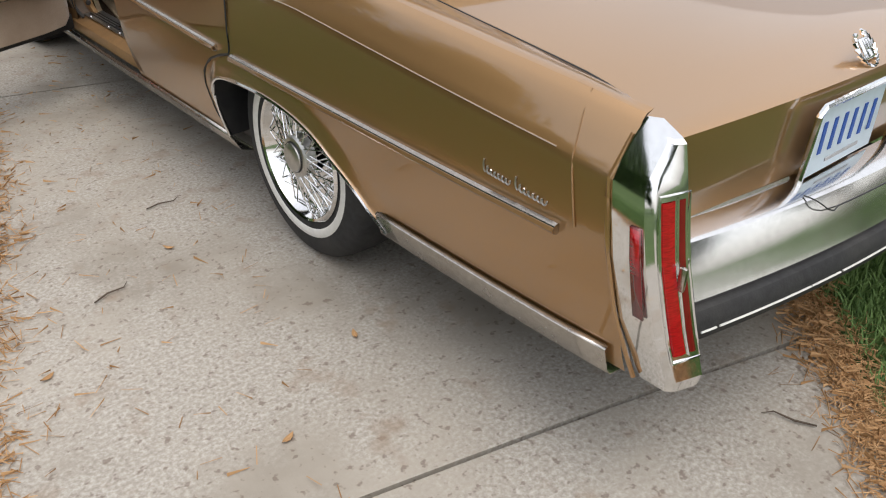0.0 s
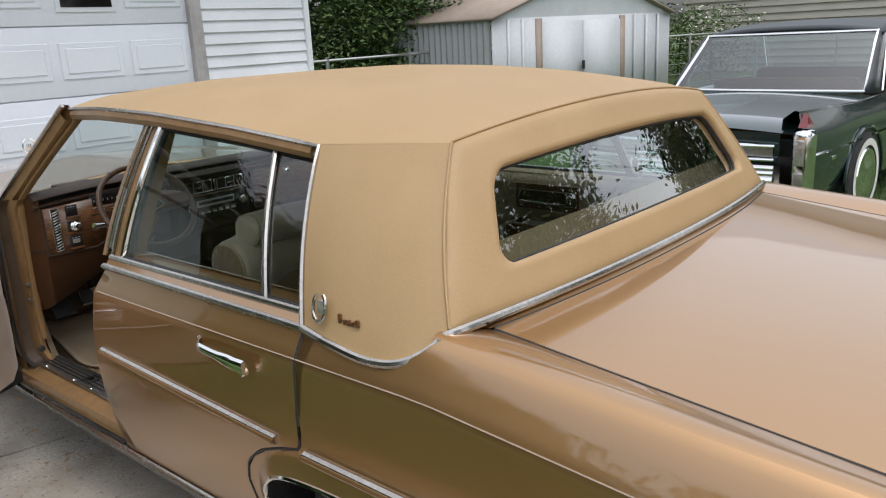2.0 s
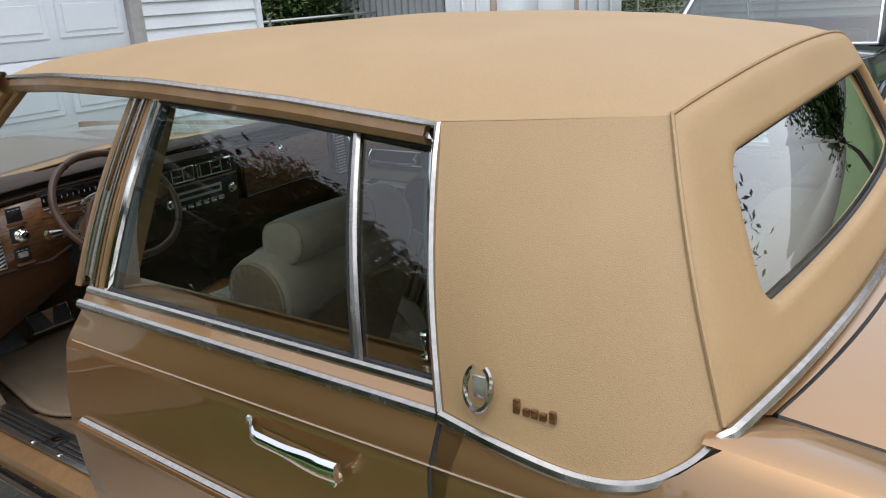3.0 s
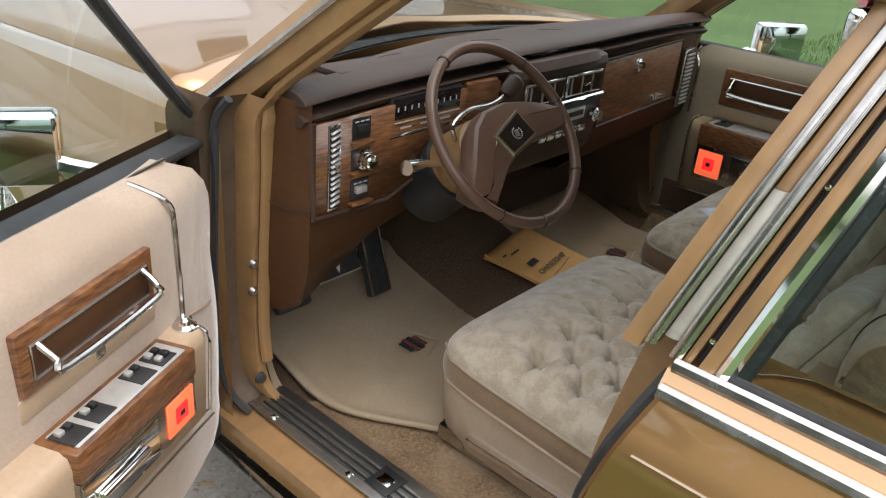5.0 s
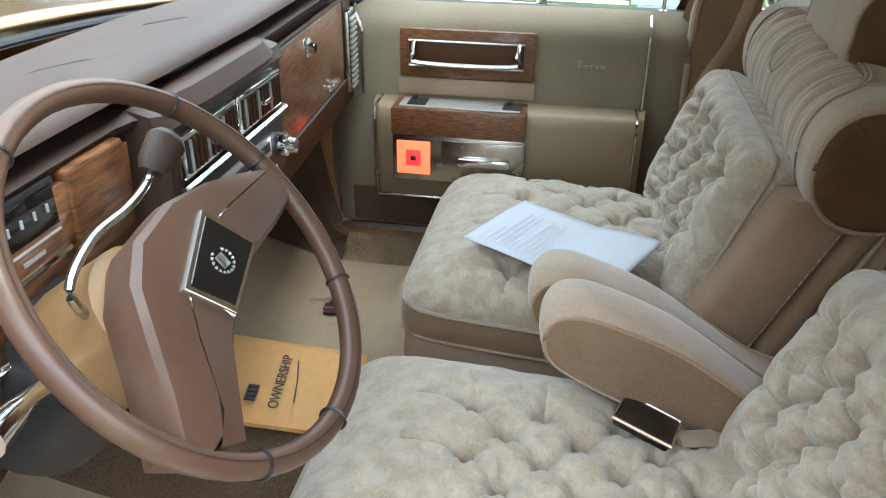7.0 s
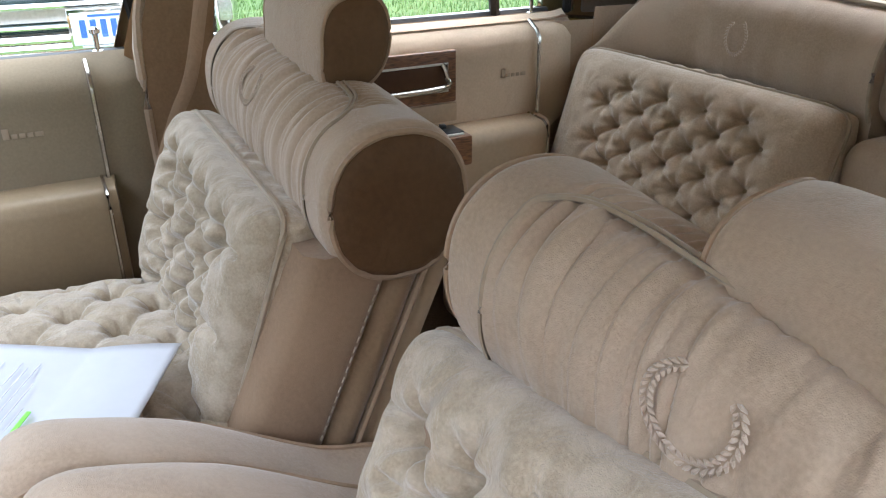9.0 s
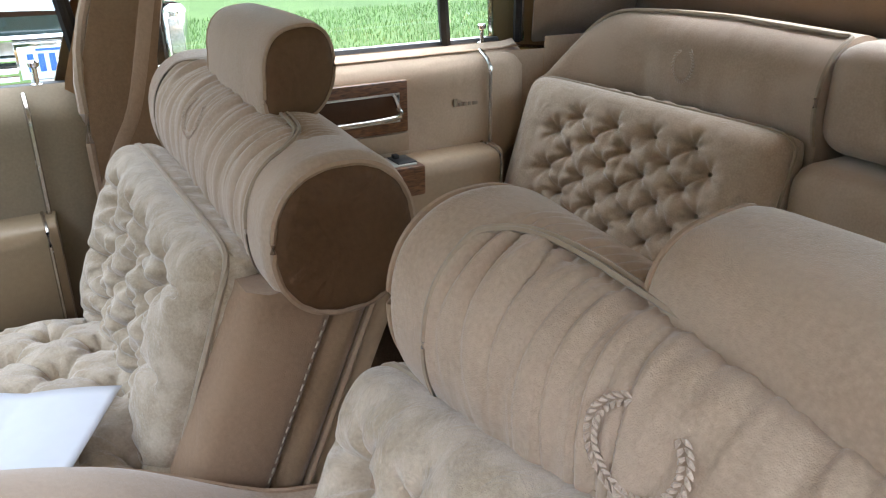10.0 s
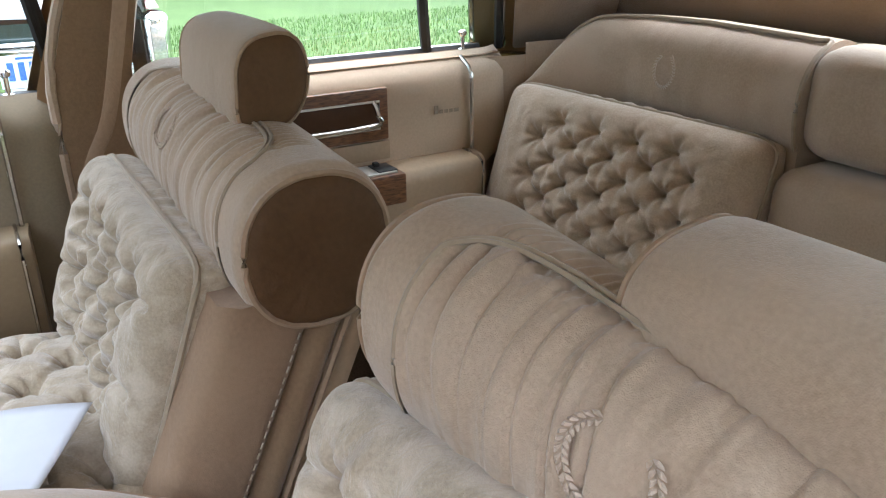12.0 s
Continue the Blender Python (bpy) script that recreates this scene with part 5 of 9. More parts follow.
def diamonds(nx, ny, dx, dy, cx=0.0, cy=0.0):
    """Buttons in a diamond pattern with the creases between them."""
    pts = []
    for j in range(ny):
        for i in range(nx - (j % 2)):
            pts.append((cx + (i - (nx - 1) / 2 + 0.5 * (j % 2)) * dx, cy + (j - (ny - 1) / 2) * dy))
    links = []
    for i, p in enumerate(pts):
        for q in pts[i + 1:]:
            if abs(abs(p[0] - q[0]) - dx / 2) < 0.01 and abs(abs(p[1] - q[1]) - dy) < 0.01:
                links.append((p, q))
    return pts, links


def rays_out(pts, w, d):
    """Short pleats from the rim buttons towards the cushion's edge."""
    out = []
    for p, q in pts:
        if abs(p) > 0.6 * max(abs(a) for a, b in pts):
            out.append(((p, q), (p + math.copysign(0.07, p), q * 1.05)))
        if abs(q) > 0.9 * max(abs(b) for a, b in pts):
            out.append(((p, q), (p * 1.05, q + math.copysign(0.08, q))))
    return out


def pad(m, w, d, thick, buttons=(), links=(), depth=0.02, width=0.03, nx=56, ny=56, crown=0.02, corner=0.12, seed=1.0, wrinkle=0.0015, pleats=0.0, pleat_step=0.02):
    """A stuffed cushion: across a, along b, up c in the frame m, its rim at c = 0."""
    rows = []
    for j in range(ny + 1):
        v = -1 + 2 * j / ny
        v = math.copysign(1 - (1 - abs(v)) ** 1.25, v)
        row = []
        for i in range(nx + 1):
            u = -1 + 2 * i / nx
            u = math.copysign(1 - (1 - abs(u)) ** 1.25, u)
            sq = max(abs(u), abs(v))
            k = 1.0
            if sq > 0:
                # round the corners of the outline
                ln = (abs(u / sq) ** (2 / corner / 1.5) + abs(v / sq) ** (2 / corner / 1.5)) ** (-corner * 1.5 / 2)
                k = lerp(1, ln, smooth(0.55, 1, sq))
            a, b = u * k * w / 2, v * k * d / 2
            c = thick * (max(0.0, 1 - sq ** 5.0)) ** 0.45
            c += crown * (1 - u * u) * (1 - v * v)
            if sq < 0.999:
                fade = 1 - smooth(0.86, 1, sq)
                c += tuft_height(a, b, buttons, links, depth, width) * fade
                c += wrinkle * fade * noise.noise(Vector((a * 26, b * 26, seed * 7)))
                if pleats:
                    c += pleats * fade * math.sin(a / pleat_step * 6.283 + 2.0 * noise.noise(Vector((a * 9, b * 7, seed)))) * (0.4 + 0.6 * abs(noise.noise(Vector((a * 14, seed, b * 4)))))
            row.append(tuple(m @ Vector((a, b, c))))
        rows.append(row)
    return Geo().grid(rows)


def buttons_on(m, w, d, thick, bt, links, depth, width, crown, parent):
    """Small cloth buttons at the bottom of the dimples."""
    for a, b in bt:
        u, v = 2 * a / w, 2 * b / d
        sq = max(abs(u), abs(v))
        c = thick * max(0.0, 1 - sq ** 5.0) ** 0.45 + crown * (1 - u * u) * (1 - v * v) + tuft_height(a, b, bt, links, depth, width)
        g = Geo().lathe([(0.0085, -0.002), (0.0085, 0.003), (0.006, 0.006), (0.0, 0.007)], m @ Vector((a, b, c)), m.to_3x3() @ Vector((0, 0, 1)), 10)
        part("button", g, piping, parent, sharp=80)


def rim_line(m, w, d, corner=0.12, c=0.0, n=60, grow=1.0):
    pts = []
    for k in range(n):
        t = 2 * math.pi * k / n
        u, v = math.cos(t), math.sin(t)
        sq = max(abs(u), abs(v))
        u, v = u / sq, v / sq
        ln = (abs(u) ** (2 / corner / 1.5) + abs(v) ** (2 / corner / 1.5)) ** (-corner * 1.5 / 2)
        pts.append(m @ Vector((u * ln * w / 2 * grow, v * ln * d / 2 * grow, c)))
    return pts


# floor, sills, firewall
g = Geo().grid([[(x, y, z) for x, z in ((-0.80, 0.335), (-0.74, 0.285), (-0.20, 0.285), (-0.15, 0.36), (-0.08, 0.405), (0.08, 0.405), (0.15, 0.36), (0.20, 0.285), (0.74, 0.285), (0.80, 0.335))] for y in (1.2, 1.8, 2.4, 3.0, 3.45)] +
               [[(x, 3.80, z) for x, z in ((-0.80, 0.42), (-0.74, 0.40), (-0.20, 0.40), (-0.17, 0.46), (-0.10, 0.50), (0.10, 0.50), (0.17, 0.46), (0.20, 0.40), (0.74, 0.40), (0.80, 0.42))], [(x, 3.92, 0.80) for x in (-0.80, -0.74, -0.2, -0.15, -0.08, 0.08, 0.15, 0.2, 0.74, 0.80)]])
part("floor_carpet", g, carpet, car, "worn brown cut-pile carpet", sharp=50)
part("underbody", Geo().box((-0.80, 0.35, 0.20), (0.80, 4.9, 0.25)), black_trim, car)
part("rear_bulkhead", Geo().grid([[(x, 1.22, 0.3) for x in (-0.85, 0.85)], [(x, 1.20, 0.90) for x in (-0.85, 0.85)]]), black_trim, car)
for s in (-1, 1):
    ys = spread(12, 2.62, 3.50)
    g = Geo().grid([[(s * 0.905, y, 0.285) for y in ys], [(s * 0.90, y, 0.325) for y in ys], [(s * 0.86, y, 0.345) for y in ys], [(s * 0.775, y, 0.352) for y in ys], [(s * 0.765, y, 0.29) for y in ys]])
    part("door_sill", g, gold_jamb, car, "gold painted door sill", sharp=40)
    g = Geo()
    g.box((s * 0.815 - 0.045, 2.68, 0.353), (s * 0.815 + 0.045, 3.44, 0.358), bevel=0.002)
    plate = part("sill_plate", g, brushed, car, "ribbed bright sill plate")
    for k in range(7):
        x = s * 0.815 - 0.030 + k * 0.008
        part("sill_rib", Geo().box((x, 2.70, 0.3575), (x + 0.004, 3.42, 0.3605)), black_trim if k % 2 else brushed, plate)
    part("sill_badge", Geo().box((s * 0.815 - 0.028, 3.06, 0.360), (s * 0.815 + 0.028, 3.115, 0.3635), bevel=0.001), black_trim, plate)
    part("sill_badge_rim", Geo().box((s * 0.815 - 0.012, 3.072, 0.3625), (s * 0.815 + 0.012, 3.103, 0.365), bevel=0.001), chrome, plate)
    for y in (3.37, 3.15, 3.02, 2.8):
        part("sill_screw", Geo().lathe([(0, 0.006), (0.005, 0.005), (0.007, 0.0)], (s * 0.85, y, 0.356), (0, 0, 1), 8), chrome, plate)
    kick = spline([(s * 0.79, 3.40, 0.33), (s * 0.795, 3.44, 0.36), (s * 0.80, 3.47, 0.45), (s * 0.805, 3.50, 0.60), (s * 0.81, 3.53, 0.75)], 4)
    part("kick_panel", Geo().grid([[p + Vector((0, 0, 0)) for p in kick], [p + Vector((-s * 0.03, 0.03, 0)) for p in kick], [p + Vector((-s * 0.035, 0.35, 0)) for p in kick]]), mat_cloth if s < 0 else carpet, car, "tan carpeted kick panel" if s < 0 else "dark brown carpeted kick panel")

for s in (-1, 1):
    # sandy worn carpet between the mat and the sill, tufted in uneven pile
    rng = random.Random(31)
    g = Geo().grid([[(s * x, y, 0.292 + 0.045 * smooth(0.70, 0.775, x) + 0.006 * noise.noise(Vector((x * 40, y * 40, 2)))) for x in spread(26, 0.50, 0.778)] for y in spread(60, 2.66, 3.42)])
    part("worn_carpet", g, carpet_sand, car, "sandy worn tan carpet by the sill", sharp=80)

# seats
def shell_y(z, shift):
    """The leaning line of the seat back's side seam."""
    return 2.479 + shift - 0.435 * (z - 0.754)


def band(m, w, d, corner, c0, c1, ruche, n=220, bulge=0.0):
    """A gathered boxing strip round a cushion's rim from c0 to c1."""
    rows = []
    for k in spread(7, 0, 1):
        ringp = rim_line(m, w, d, corner, lerp(c0, c1, k), n, 1.0)
        mid = m @ Vector((0, 0, lerp(c0, c1, k)))
        row = []
        for j, p in enumerate(ringp):
            out = (p - mid).normalized()
            row.append(p + out * (bulge * math.sin(math.pi * k) + ruche * math.sin(math.pi * k) * (math.sin(j * 1.05 + 2.5 * noise.noise(Vector((j * 0.11, k * 0.8, w)))))))
        rows.append(row)
    return Geo().grid(rows, wrap=True)


def front_seat(s, x0, x1, cushion_front, name, label, cushion_z, back_y, tufts, roll_in, roll_out, roll_r, pillow, pillow_w, head, wreath, shift):
    """x0 outboard, x1 inboard edge of the cushion; the roll runs between two centres."""
    seat = new(name)
    seat.parent = car
    tagged(seat, label)
    cx, w = (x0 + x1) / 2, abs(x1 - x0)
    d = cushion_front - back_y + 0.015
    # padded base under the cushion
    rows = []
    bm = basis((cx, (back_y + cushion_front) / 2, 0.0), (1, 0, 0), (0, 1, 0.0))
    for z, grow in ((0.30, 0.93), (0.33, 0.965), (0.37, 0.985), (0.42, 0.99), (0.455, 0.985), (cushion_z - 0.030, 0.965)):
        rows.append([p + Vector((0, 0, z + 0.06 * (p.y - bm.translation.y))) for p in rim_line(bm, w, d, 0.10, 0, 90, grow)])
    part("seat_base", Geo().grid(rows, wrap=True), seat_side, seat, "tan vinyl seat base", sharp=60)
    m = basis((cx, (back_y + cushion_front) / 2, cushion_z), (1, 0, 0), (0, 1, 0.075))
    part("cushion_boxing", band(m, w, d, 0.13, 0.0, -0.048, 0.0004, 160, 0.004), brown_velour, seat, "brown velour boxing strip", sharp=70)
    bt, lk = diamonds(*tufts)
    lk = lk + rays_out(bt, w, d)
    part("seat_cushion", pad(m, w, d, 0.075, bt, lk, 0.026, 0.016, 170, 170, 0.036, 0.13, 2.0 + s, 0.004), velour, seat, "button-tufted beige velour cushion", sharp=70)
    buttons_on(m, w, d, 0.075, bt, lk, 0.026, 0.016, 0.036, seat)
    part("cushion_piping", Geo().tube(rim_line(m, w, d, 0.13, 0.004, grow=1.004), 0.0042, 6, closed=True), piping, seat)
    part("cushion_piping", Geo().tube(rim_line(m, w, d, 0.13, -0.049, grow=1.002), 0.0038, 6, closed=True), side_vinyl, seat)
    # leaning back: smooth side, padded strip, welt and rear panel
    lo_x, hi_x = min(roll_in[0], roll_out[0]) + 0.005, max(roll_in[0], roll_out[0]) - 0.005
    zs = spread(10, 0.36, 0.80)

    def slab(f0, f1, grow, round_=0.012, top=0.80):
        rows = []
        for z in spread(10, 0.36, top):
            y0, y1 = shell_y(z, shift) + f0, shell_y(z, shift) + f1
            a, b = lo_x - grow, hi_x + grow
            rows.append([(a + round_, y0, z), (a + 0.2 * round_, y0 + 0.3 * round_, z), (a, y0 + round_, z), (a, y1 - round_, z), (a + round_, y1, z), (b - round_, y1, z), (b, y1 - round_, z), (b, y0 + round_, z), (b - 0.2 * round_, y0 + 0.3 * round_, z), (b - round_, y0, z)])
        g = Geo().grid(rows, wrap=True)
        g.fan(rows[-1])
        return g

    part("seat_back", slab(0.0, 0.115, 0.0, 0.02), leather_brown, seat, "smooth brown seat back side", sharp=60)
    part("back_strip", slab(-0.040, 0.001, 0.006, 0.016), brown_velour, seat, "padded strip round the seat back", sharp=60)
    part("back_panel", slab(-0.085, -0.044, -0.002, 0.014, 0.79), door_tan, seat, "tan vinyl rear panel", sharp=60)
    for e, xx in ((-1, lo_x), (1, hi_x)):
        part("back_piping", Geo().tube([(xx + e * 0.004, shell_y(z, shift) - 0.043, z) for z in zs], 0.0042, 6), side_vinyl, seat)
        g = Geo()
        for k in range(30):
            z = 0.40 + k * 0.0128
            p = Vector((xx + e * 0.0006, shell_y(z, shift) + 0.012, z))
            g.tube([p, p + Vector((0, -0.0033, 0.0075))], 0.0011, 4)
        part("stitching", g, velour, seat, "pale stitching line")
    # loose pillow: tufted face, ruched boxing, plain back
    po, pa, pb, pd = pillow
    m = basis(po, pa, pb)
    bt, lk = diamonds(4, 5, 0.094, 0.052, 0.0, -0.020)
    lk = lk + rays_out(bt, pillow_w, pd)
    part("back_pillow", pad(m, pillow_w, pd, 0.055, bt, lk, 0.044, 0.021, 160, 130, 0.022, 0.10, 4.0 + s, 0.004, 0.0012, 0.034), velour, seat, "loose tufted velour back pillow", sharp=70)
    buttons_on(m, pillow_w, pd, 0.055, bt, lk, 0.044, 0.021, 0.022, seat)
    part("pillow_boxing", band(m, pillow_w, pd, 0.10, 0.0, -0.050, 0.0028, 260, 0.008), velour, seat, "ruched boxing strip", sharp=70)
    part("pillow_back", pad(m @ Matrix.Translation((0, 0, -0.05)) @ Matrix.Diagonal((1, 1, -1, 1)), pillow_w, pd, 0.02, nx=24, ny=24, crown=0, corner=0.10), brown_velour, seat)
    part("pillow_piping", Geo().tube(rim_line(m, pillow_w, pd, 0.10, 0.0, 120, 1.004), 0.0042, 6, closed=True), piping, seat)
    part("pillow_piping", Geo().tube(rim_line(m, pillow_w, pd, 0.10, -0.050, 120, 1.003), 0.0035, 6, closed=True), piping, seat)

    # shoulder roll: gathered front panel between two seams, plain ends
    ri, ro = Vector(roll_in), Vector(roll_out)
    span = (ro - ri).length
    seam_u = 0.065 / span

    def roll_at(u, a, r=1.0):
        c = ri.lerp(ro, u)
        ca, sa = math.cos(a), math.sin(a)
        return Vector((c.x, c.y + roll_r * r * 0.98 * math.copysign(abs(ca) ** 0.88, ca), c.z + roll_r * r * 1.02 * math.copysign(abs(sa) ** 0.88, sa)))

    rows = []
    nu, na = 300, 80
    for i in range(nu + 1):
        u = i / nu
        x = u * span
        inside = smooth(seam_u, seam_u + 0.03, u) * smooth(1 - seam_u, 1 - seam_u - 0.03, u)
        end = max(0.0, 1 - min(u, 1 - u) * span / 0.020)
        row = []
        for j in range(na):
            a = 2 * math.pi * j / na
            aa = a if a < 4.2 else a - 2 * math.pi
            front = inside * (1 - smooth(1.50, 1.60, aa)) * smooth(-1.5, -1.0, aa)
            wander = 0.8 * noise.noise(Vector((x * 9, aa * 0.7, s * 3)))
            fold = noise.noise(Vector((x * 34 + 0.7 * aa + wander, aa * 0.20, 5 + s)))
            fine = noise.noise(Vector((x * 62 + 0.5 * aa, aa * 0.28, 9 + s)))
            r = 1.0 - 0.10 * end ** 2.2
            high = smooth(0.2, 1.5, aa)
            r += front * (0.036 * fold - 0.062 * math.exp(-(fold / 0.085) ** 2) * (0.2 + 1.5 * abs(noise.noise(Vector((x * 6, aa * 0.8, s))))))
            r += front * (0.018 + 0.034 * high) * fine + front * 0.020 * high * noise.noise(Vector((x * 130 + 0.4 * aa, aa * 0.3, 3 + s)))
            r -= front * 0.05 * math.exp(-((aa - 1.52) / 0.06) ** 2)
            pucker = math.exp(-((aa - 1.62) / 0.22) ** 2) * (1 if aa > 1.56 else 0.35) * inside
            r += pucker * 0.022 * math.sin(x * 520 + 4 * noise.noise(Vector((x * 30, s, aa))))
            r += 0.016 * noise.noise(Vector((x * 7, math.cos(a) * 1.4, math.sin(a) * 1.4 + s)))
            row.append(roll_at(u, a, r))
        rows.append(row)
    part("shoulder_roll", Geo().grid(rows, wrap=True), velour_plain, seat, "gathered tan velour shoulder roll", sharp=70)
    for u, e, inner in ((0.0, ri - ro, True), (1.0, ro - ri, False)):
        e = e.normalized()
        cap = []
        for k, out in ((0.905, -0.001), (0.86, 0.006), (0.75, 0.010), (0.5, 0.012), (0.25, 0.012), (0.001, 0.012)):
            cap.append([roll_at(u, 2 * math.pi * j / 90, k) + e * (out + 0.0016 * (k > 0.7) * (k < 0.9) * math.sin(j * 1.3 + 3 * noise.noise(Vector((j * 0.2, s, k)))) * k) for j in range(90)])
        part("roll_end", Geo().grid(cap, wrap=True), brown_velour if s < 0 else leather if inner else velour_plain, seat, "dark brown gathered end panel" if inner and s > 0 else "", sharp=70)
        part("roll_piping", Geo().tube([roll_at(u, 2 * math.pi * j / 60, 0.912) + e * 0.001 for j in range(60)], 0.0042, 6, closed=True), side_vinyl, seat)
    path = [(seam_u, a) for a in spread(14, -1.2, 1.1)] + [(seam_u + 0.02 / span, 1.36), (seam_u + 0.05 / span, 1.49)] + [(u, 1.53) for u in spread(16, seam_u + 0.09 / span, 1 - seam_u - 0.09 / span)] + [(1 - seam_u - 0.05 / span, 1.49), (1 - seam_u - 0.02 / span, 1.36)] + [(1 - seam_u, a) for a in spread(14, 1.1, -1.2)]
    for r, dz in ((1.002, 0.0), (1.002, 0.055)):
        part("roll_seam", Geo().tube(spline([roll_at(u, a + dz, r) for u, a in path], 3), 0.0026, 5), piping, seat)
    # stitched wreath, open at the top
    wu, a0 = wreath
    g = Geo()
    for k in range(30):
        t = radians(35 + 290 * k / 29)
        for o in (-1, 1):
            for q in (0, 1):
                t1 = t + 0.04 * q
                t2 = t1 + (0.15 if k < 15 else -0.15)
                r1, r2 = 1.0 + 0.02 * o, 1.0 + 0.16 * o

                def on(tt, rr, lift):
                    return roll_at(wu + 0.034 * rr * math.sin(tt) / span, a0 + 0.30 * rr * math.cos(tt), lift)

                g.tube([on(t1, r1, 1.006), on((t1 + t2) / 2, (r1 + r2) / 2, 1.020), on(t2, r2, 1.006)], [0.0005, 0.0014, 0.0004], 5)
    part("wreath_stitching", g, wreath_thread, seat, "embroidered wreath")
    # headrest: a soft block with flat ends
    hx0, hx1, hy, hz, dy, dz = head

    def head_ring(x, k):
        out = []
        for t in [2 * math.pi * j / 48 for j in range(48)]:
            ca, sa = math.cos(t), math.sin(t)
            px_ = dy * k * math.copysign(abs(ca) ** 0.72, ca)
            out.append(Vector((x, hy + px_ + 0.012 * max(0.0, -sa) * k, hz + dz * k * math.copysign(abs(sa) ** 0.80, sa) - 0.12 * px_)))
        return out

    prof = [(0.0, 0.90), (0.004, 0.945), (0.012, 0.975), (0.03, 0.995), (0.08, 1.01)]
    rows = [head_ring(hx0 + o, k) for o, k in prof] + [head_ring((hx0 + hx1) / 2, 1.015)] + [head_ring(hx1 - o, k) for o, k in reversed(prof)]
    part("headrest", Geo().grid(rows, wrap=True), velour_plain, seat, "plain tan velour headrest", sharp=70)
    for x, e in ((hx0, -1), (hx1, 1)):
        cap = [head_ring(x + e * o, k) for k, o in ((0.90, 0.0), (0.85, 0.005), (0.6, 0.008), (0.3, 0.009), (0.001, 0.009))]
        inboard = (e < 0) == (s > 0)
        part("headrest_end", Geo().grid(cap, wrap=True), leather if inboard else velour_plain, seat, "dark brown headrest end" if inboard else "", sharp=70)
        part("headrest_piping", Geo().tube(head_ring(x, 0.905), 0.0032, 6, closed=True), side_vinyl, seat)
    for x in (lerp(hx0, hx1, 0.35), lerp(hx0, hx1, 0.65)):
        part("headrest_post", Geo().tube([(x, hy, hz - 0.12), (x, hy, hz - dz * 0.5)], 0.007, 8), chrome, seat)
    return seat


driver_seat = front_seat(-1, -0.625, -0.02, 3.165, "driver_seat", "beige tufted velour driver's seat with wreath stitching", 0.487, 2.40, (5, 7, 0.095, 0.047, -0.04, 0.05),
                         (-0.150, 2.433, 0.881), (-0.640, 2.404, 0.822), 0.093, ((-0.352, 2.575, 0.690), (-1, 0, 0.19), (0, -0.42, 0.905), 0.34), 0.46, (-0.585, -0.345, 2.362, 0.945, 0.066, 0.054), (0.555, 0.55), -0.045)
passenger_seat = front_seat(1, 0.655, 0.105, 3.135, "passenger_seat", "beige tufted velour passenger seat with loose pillows", 0.512, 2.50, (4, 5, 0.128, 0.062, 0.0, 0.02),
                            (0.072, 2.463, 0.850), (0.665, 2.463, 0.886), 0.094, ((0.388, 2.632, 0.694), (-1, -0.02, -0.04), (0, -0.33, 0.944), 0.31), 0.49, (0.250, 0.505, 2.438, 1.000, 0.050, 0.064), (0.56, 0.62), 0.0)


def armrest(x0, x1, dy, dz, seat):
    """A fold-down armrest between the seats: side profile swept across."""
    prof = [(2.44, 0.42), (2.46, 0.535), (2.56, 0.578), (2.691, 0.672), (2.753, 0.705), (2.812, 0.727), (2.848, 0.735), (2.877, 0.728), (2.893, 0.704), (2.893, 0.672), (2.878, 0.645), (2.83, 0.612), (2.775, 0.585), (2.712, 0.553), (2.60, 0.47)]
    ringp = spline([(0, y + dy, z + dz) for y, z in prof], 4, closed=True)
    cy, cz = 2.74 + dy, 0.62 + dz

    def slice_at(x, k):
        return [(x, cy + (p.y - cy) * lerp(1, k, 0.30), cz + (p.z - cz) * lerp(1, k, 0.9)) for p in ringp]

    rows = [slice_at(lerp(x0, x1, q), k) for q, k in ((0.0, 0.80), (0.04, 0.88), (0.14, 0.95), (0.30, 0.99), (0.5, 1.0), (0.70, 0.99), (0.86, 0.95), (0.96, 0.88), (1.0, 0.80))]
    part("armrest", Geo().grid(rows, wrap=True), velour_plain, seat, "tan velour fold-down armrest", sharp=60)
    for q, out in ((0.0, -0.05), (1.0, 0.05)):
        ring_ = slice_at(lerp(x0, x1, q), 0.80)
        rows = [ring_, [(lerp(x0, x1, q + out * 0.6), cy + (b - cy) * 0.95, cz + (c - cz) * 0.92) for a, b, c in ring_], [(lerp(x0, x1, q + out), cy + (b - cy) * 0.7, cz + (c - cz) * 0.7) for a, b, c in ring_], [(lerp(x0, x1, q + out), cy + (b - cy) * 0.001, cz + (c - cz) * 0.001) for a, b, c in ring_]]
        part("armrest_side", Geo().grid(rows, wrap=True), brown_velour, seat, "brown armrest side", sharp=70)
        part("armrest_piping", Geo().tube(ring_, 0.003, 5, closed=True), side_vinyl, seat)


armrest(-0.148, -0.062, 0.0, 0.0, driver_seat)
armrest(-0.050, 0.040, 0.022, -0.010, passenger_seat)
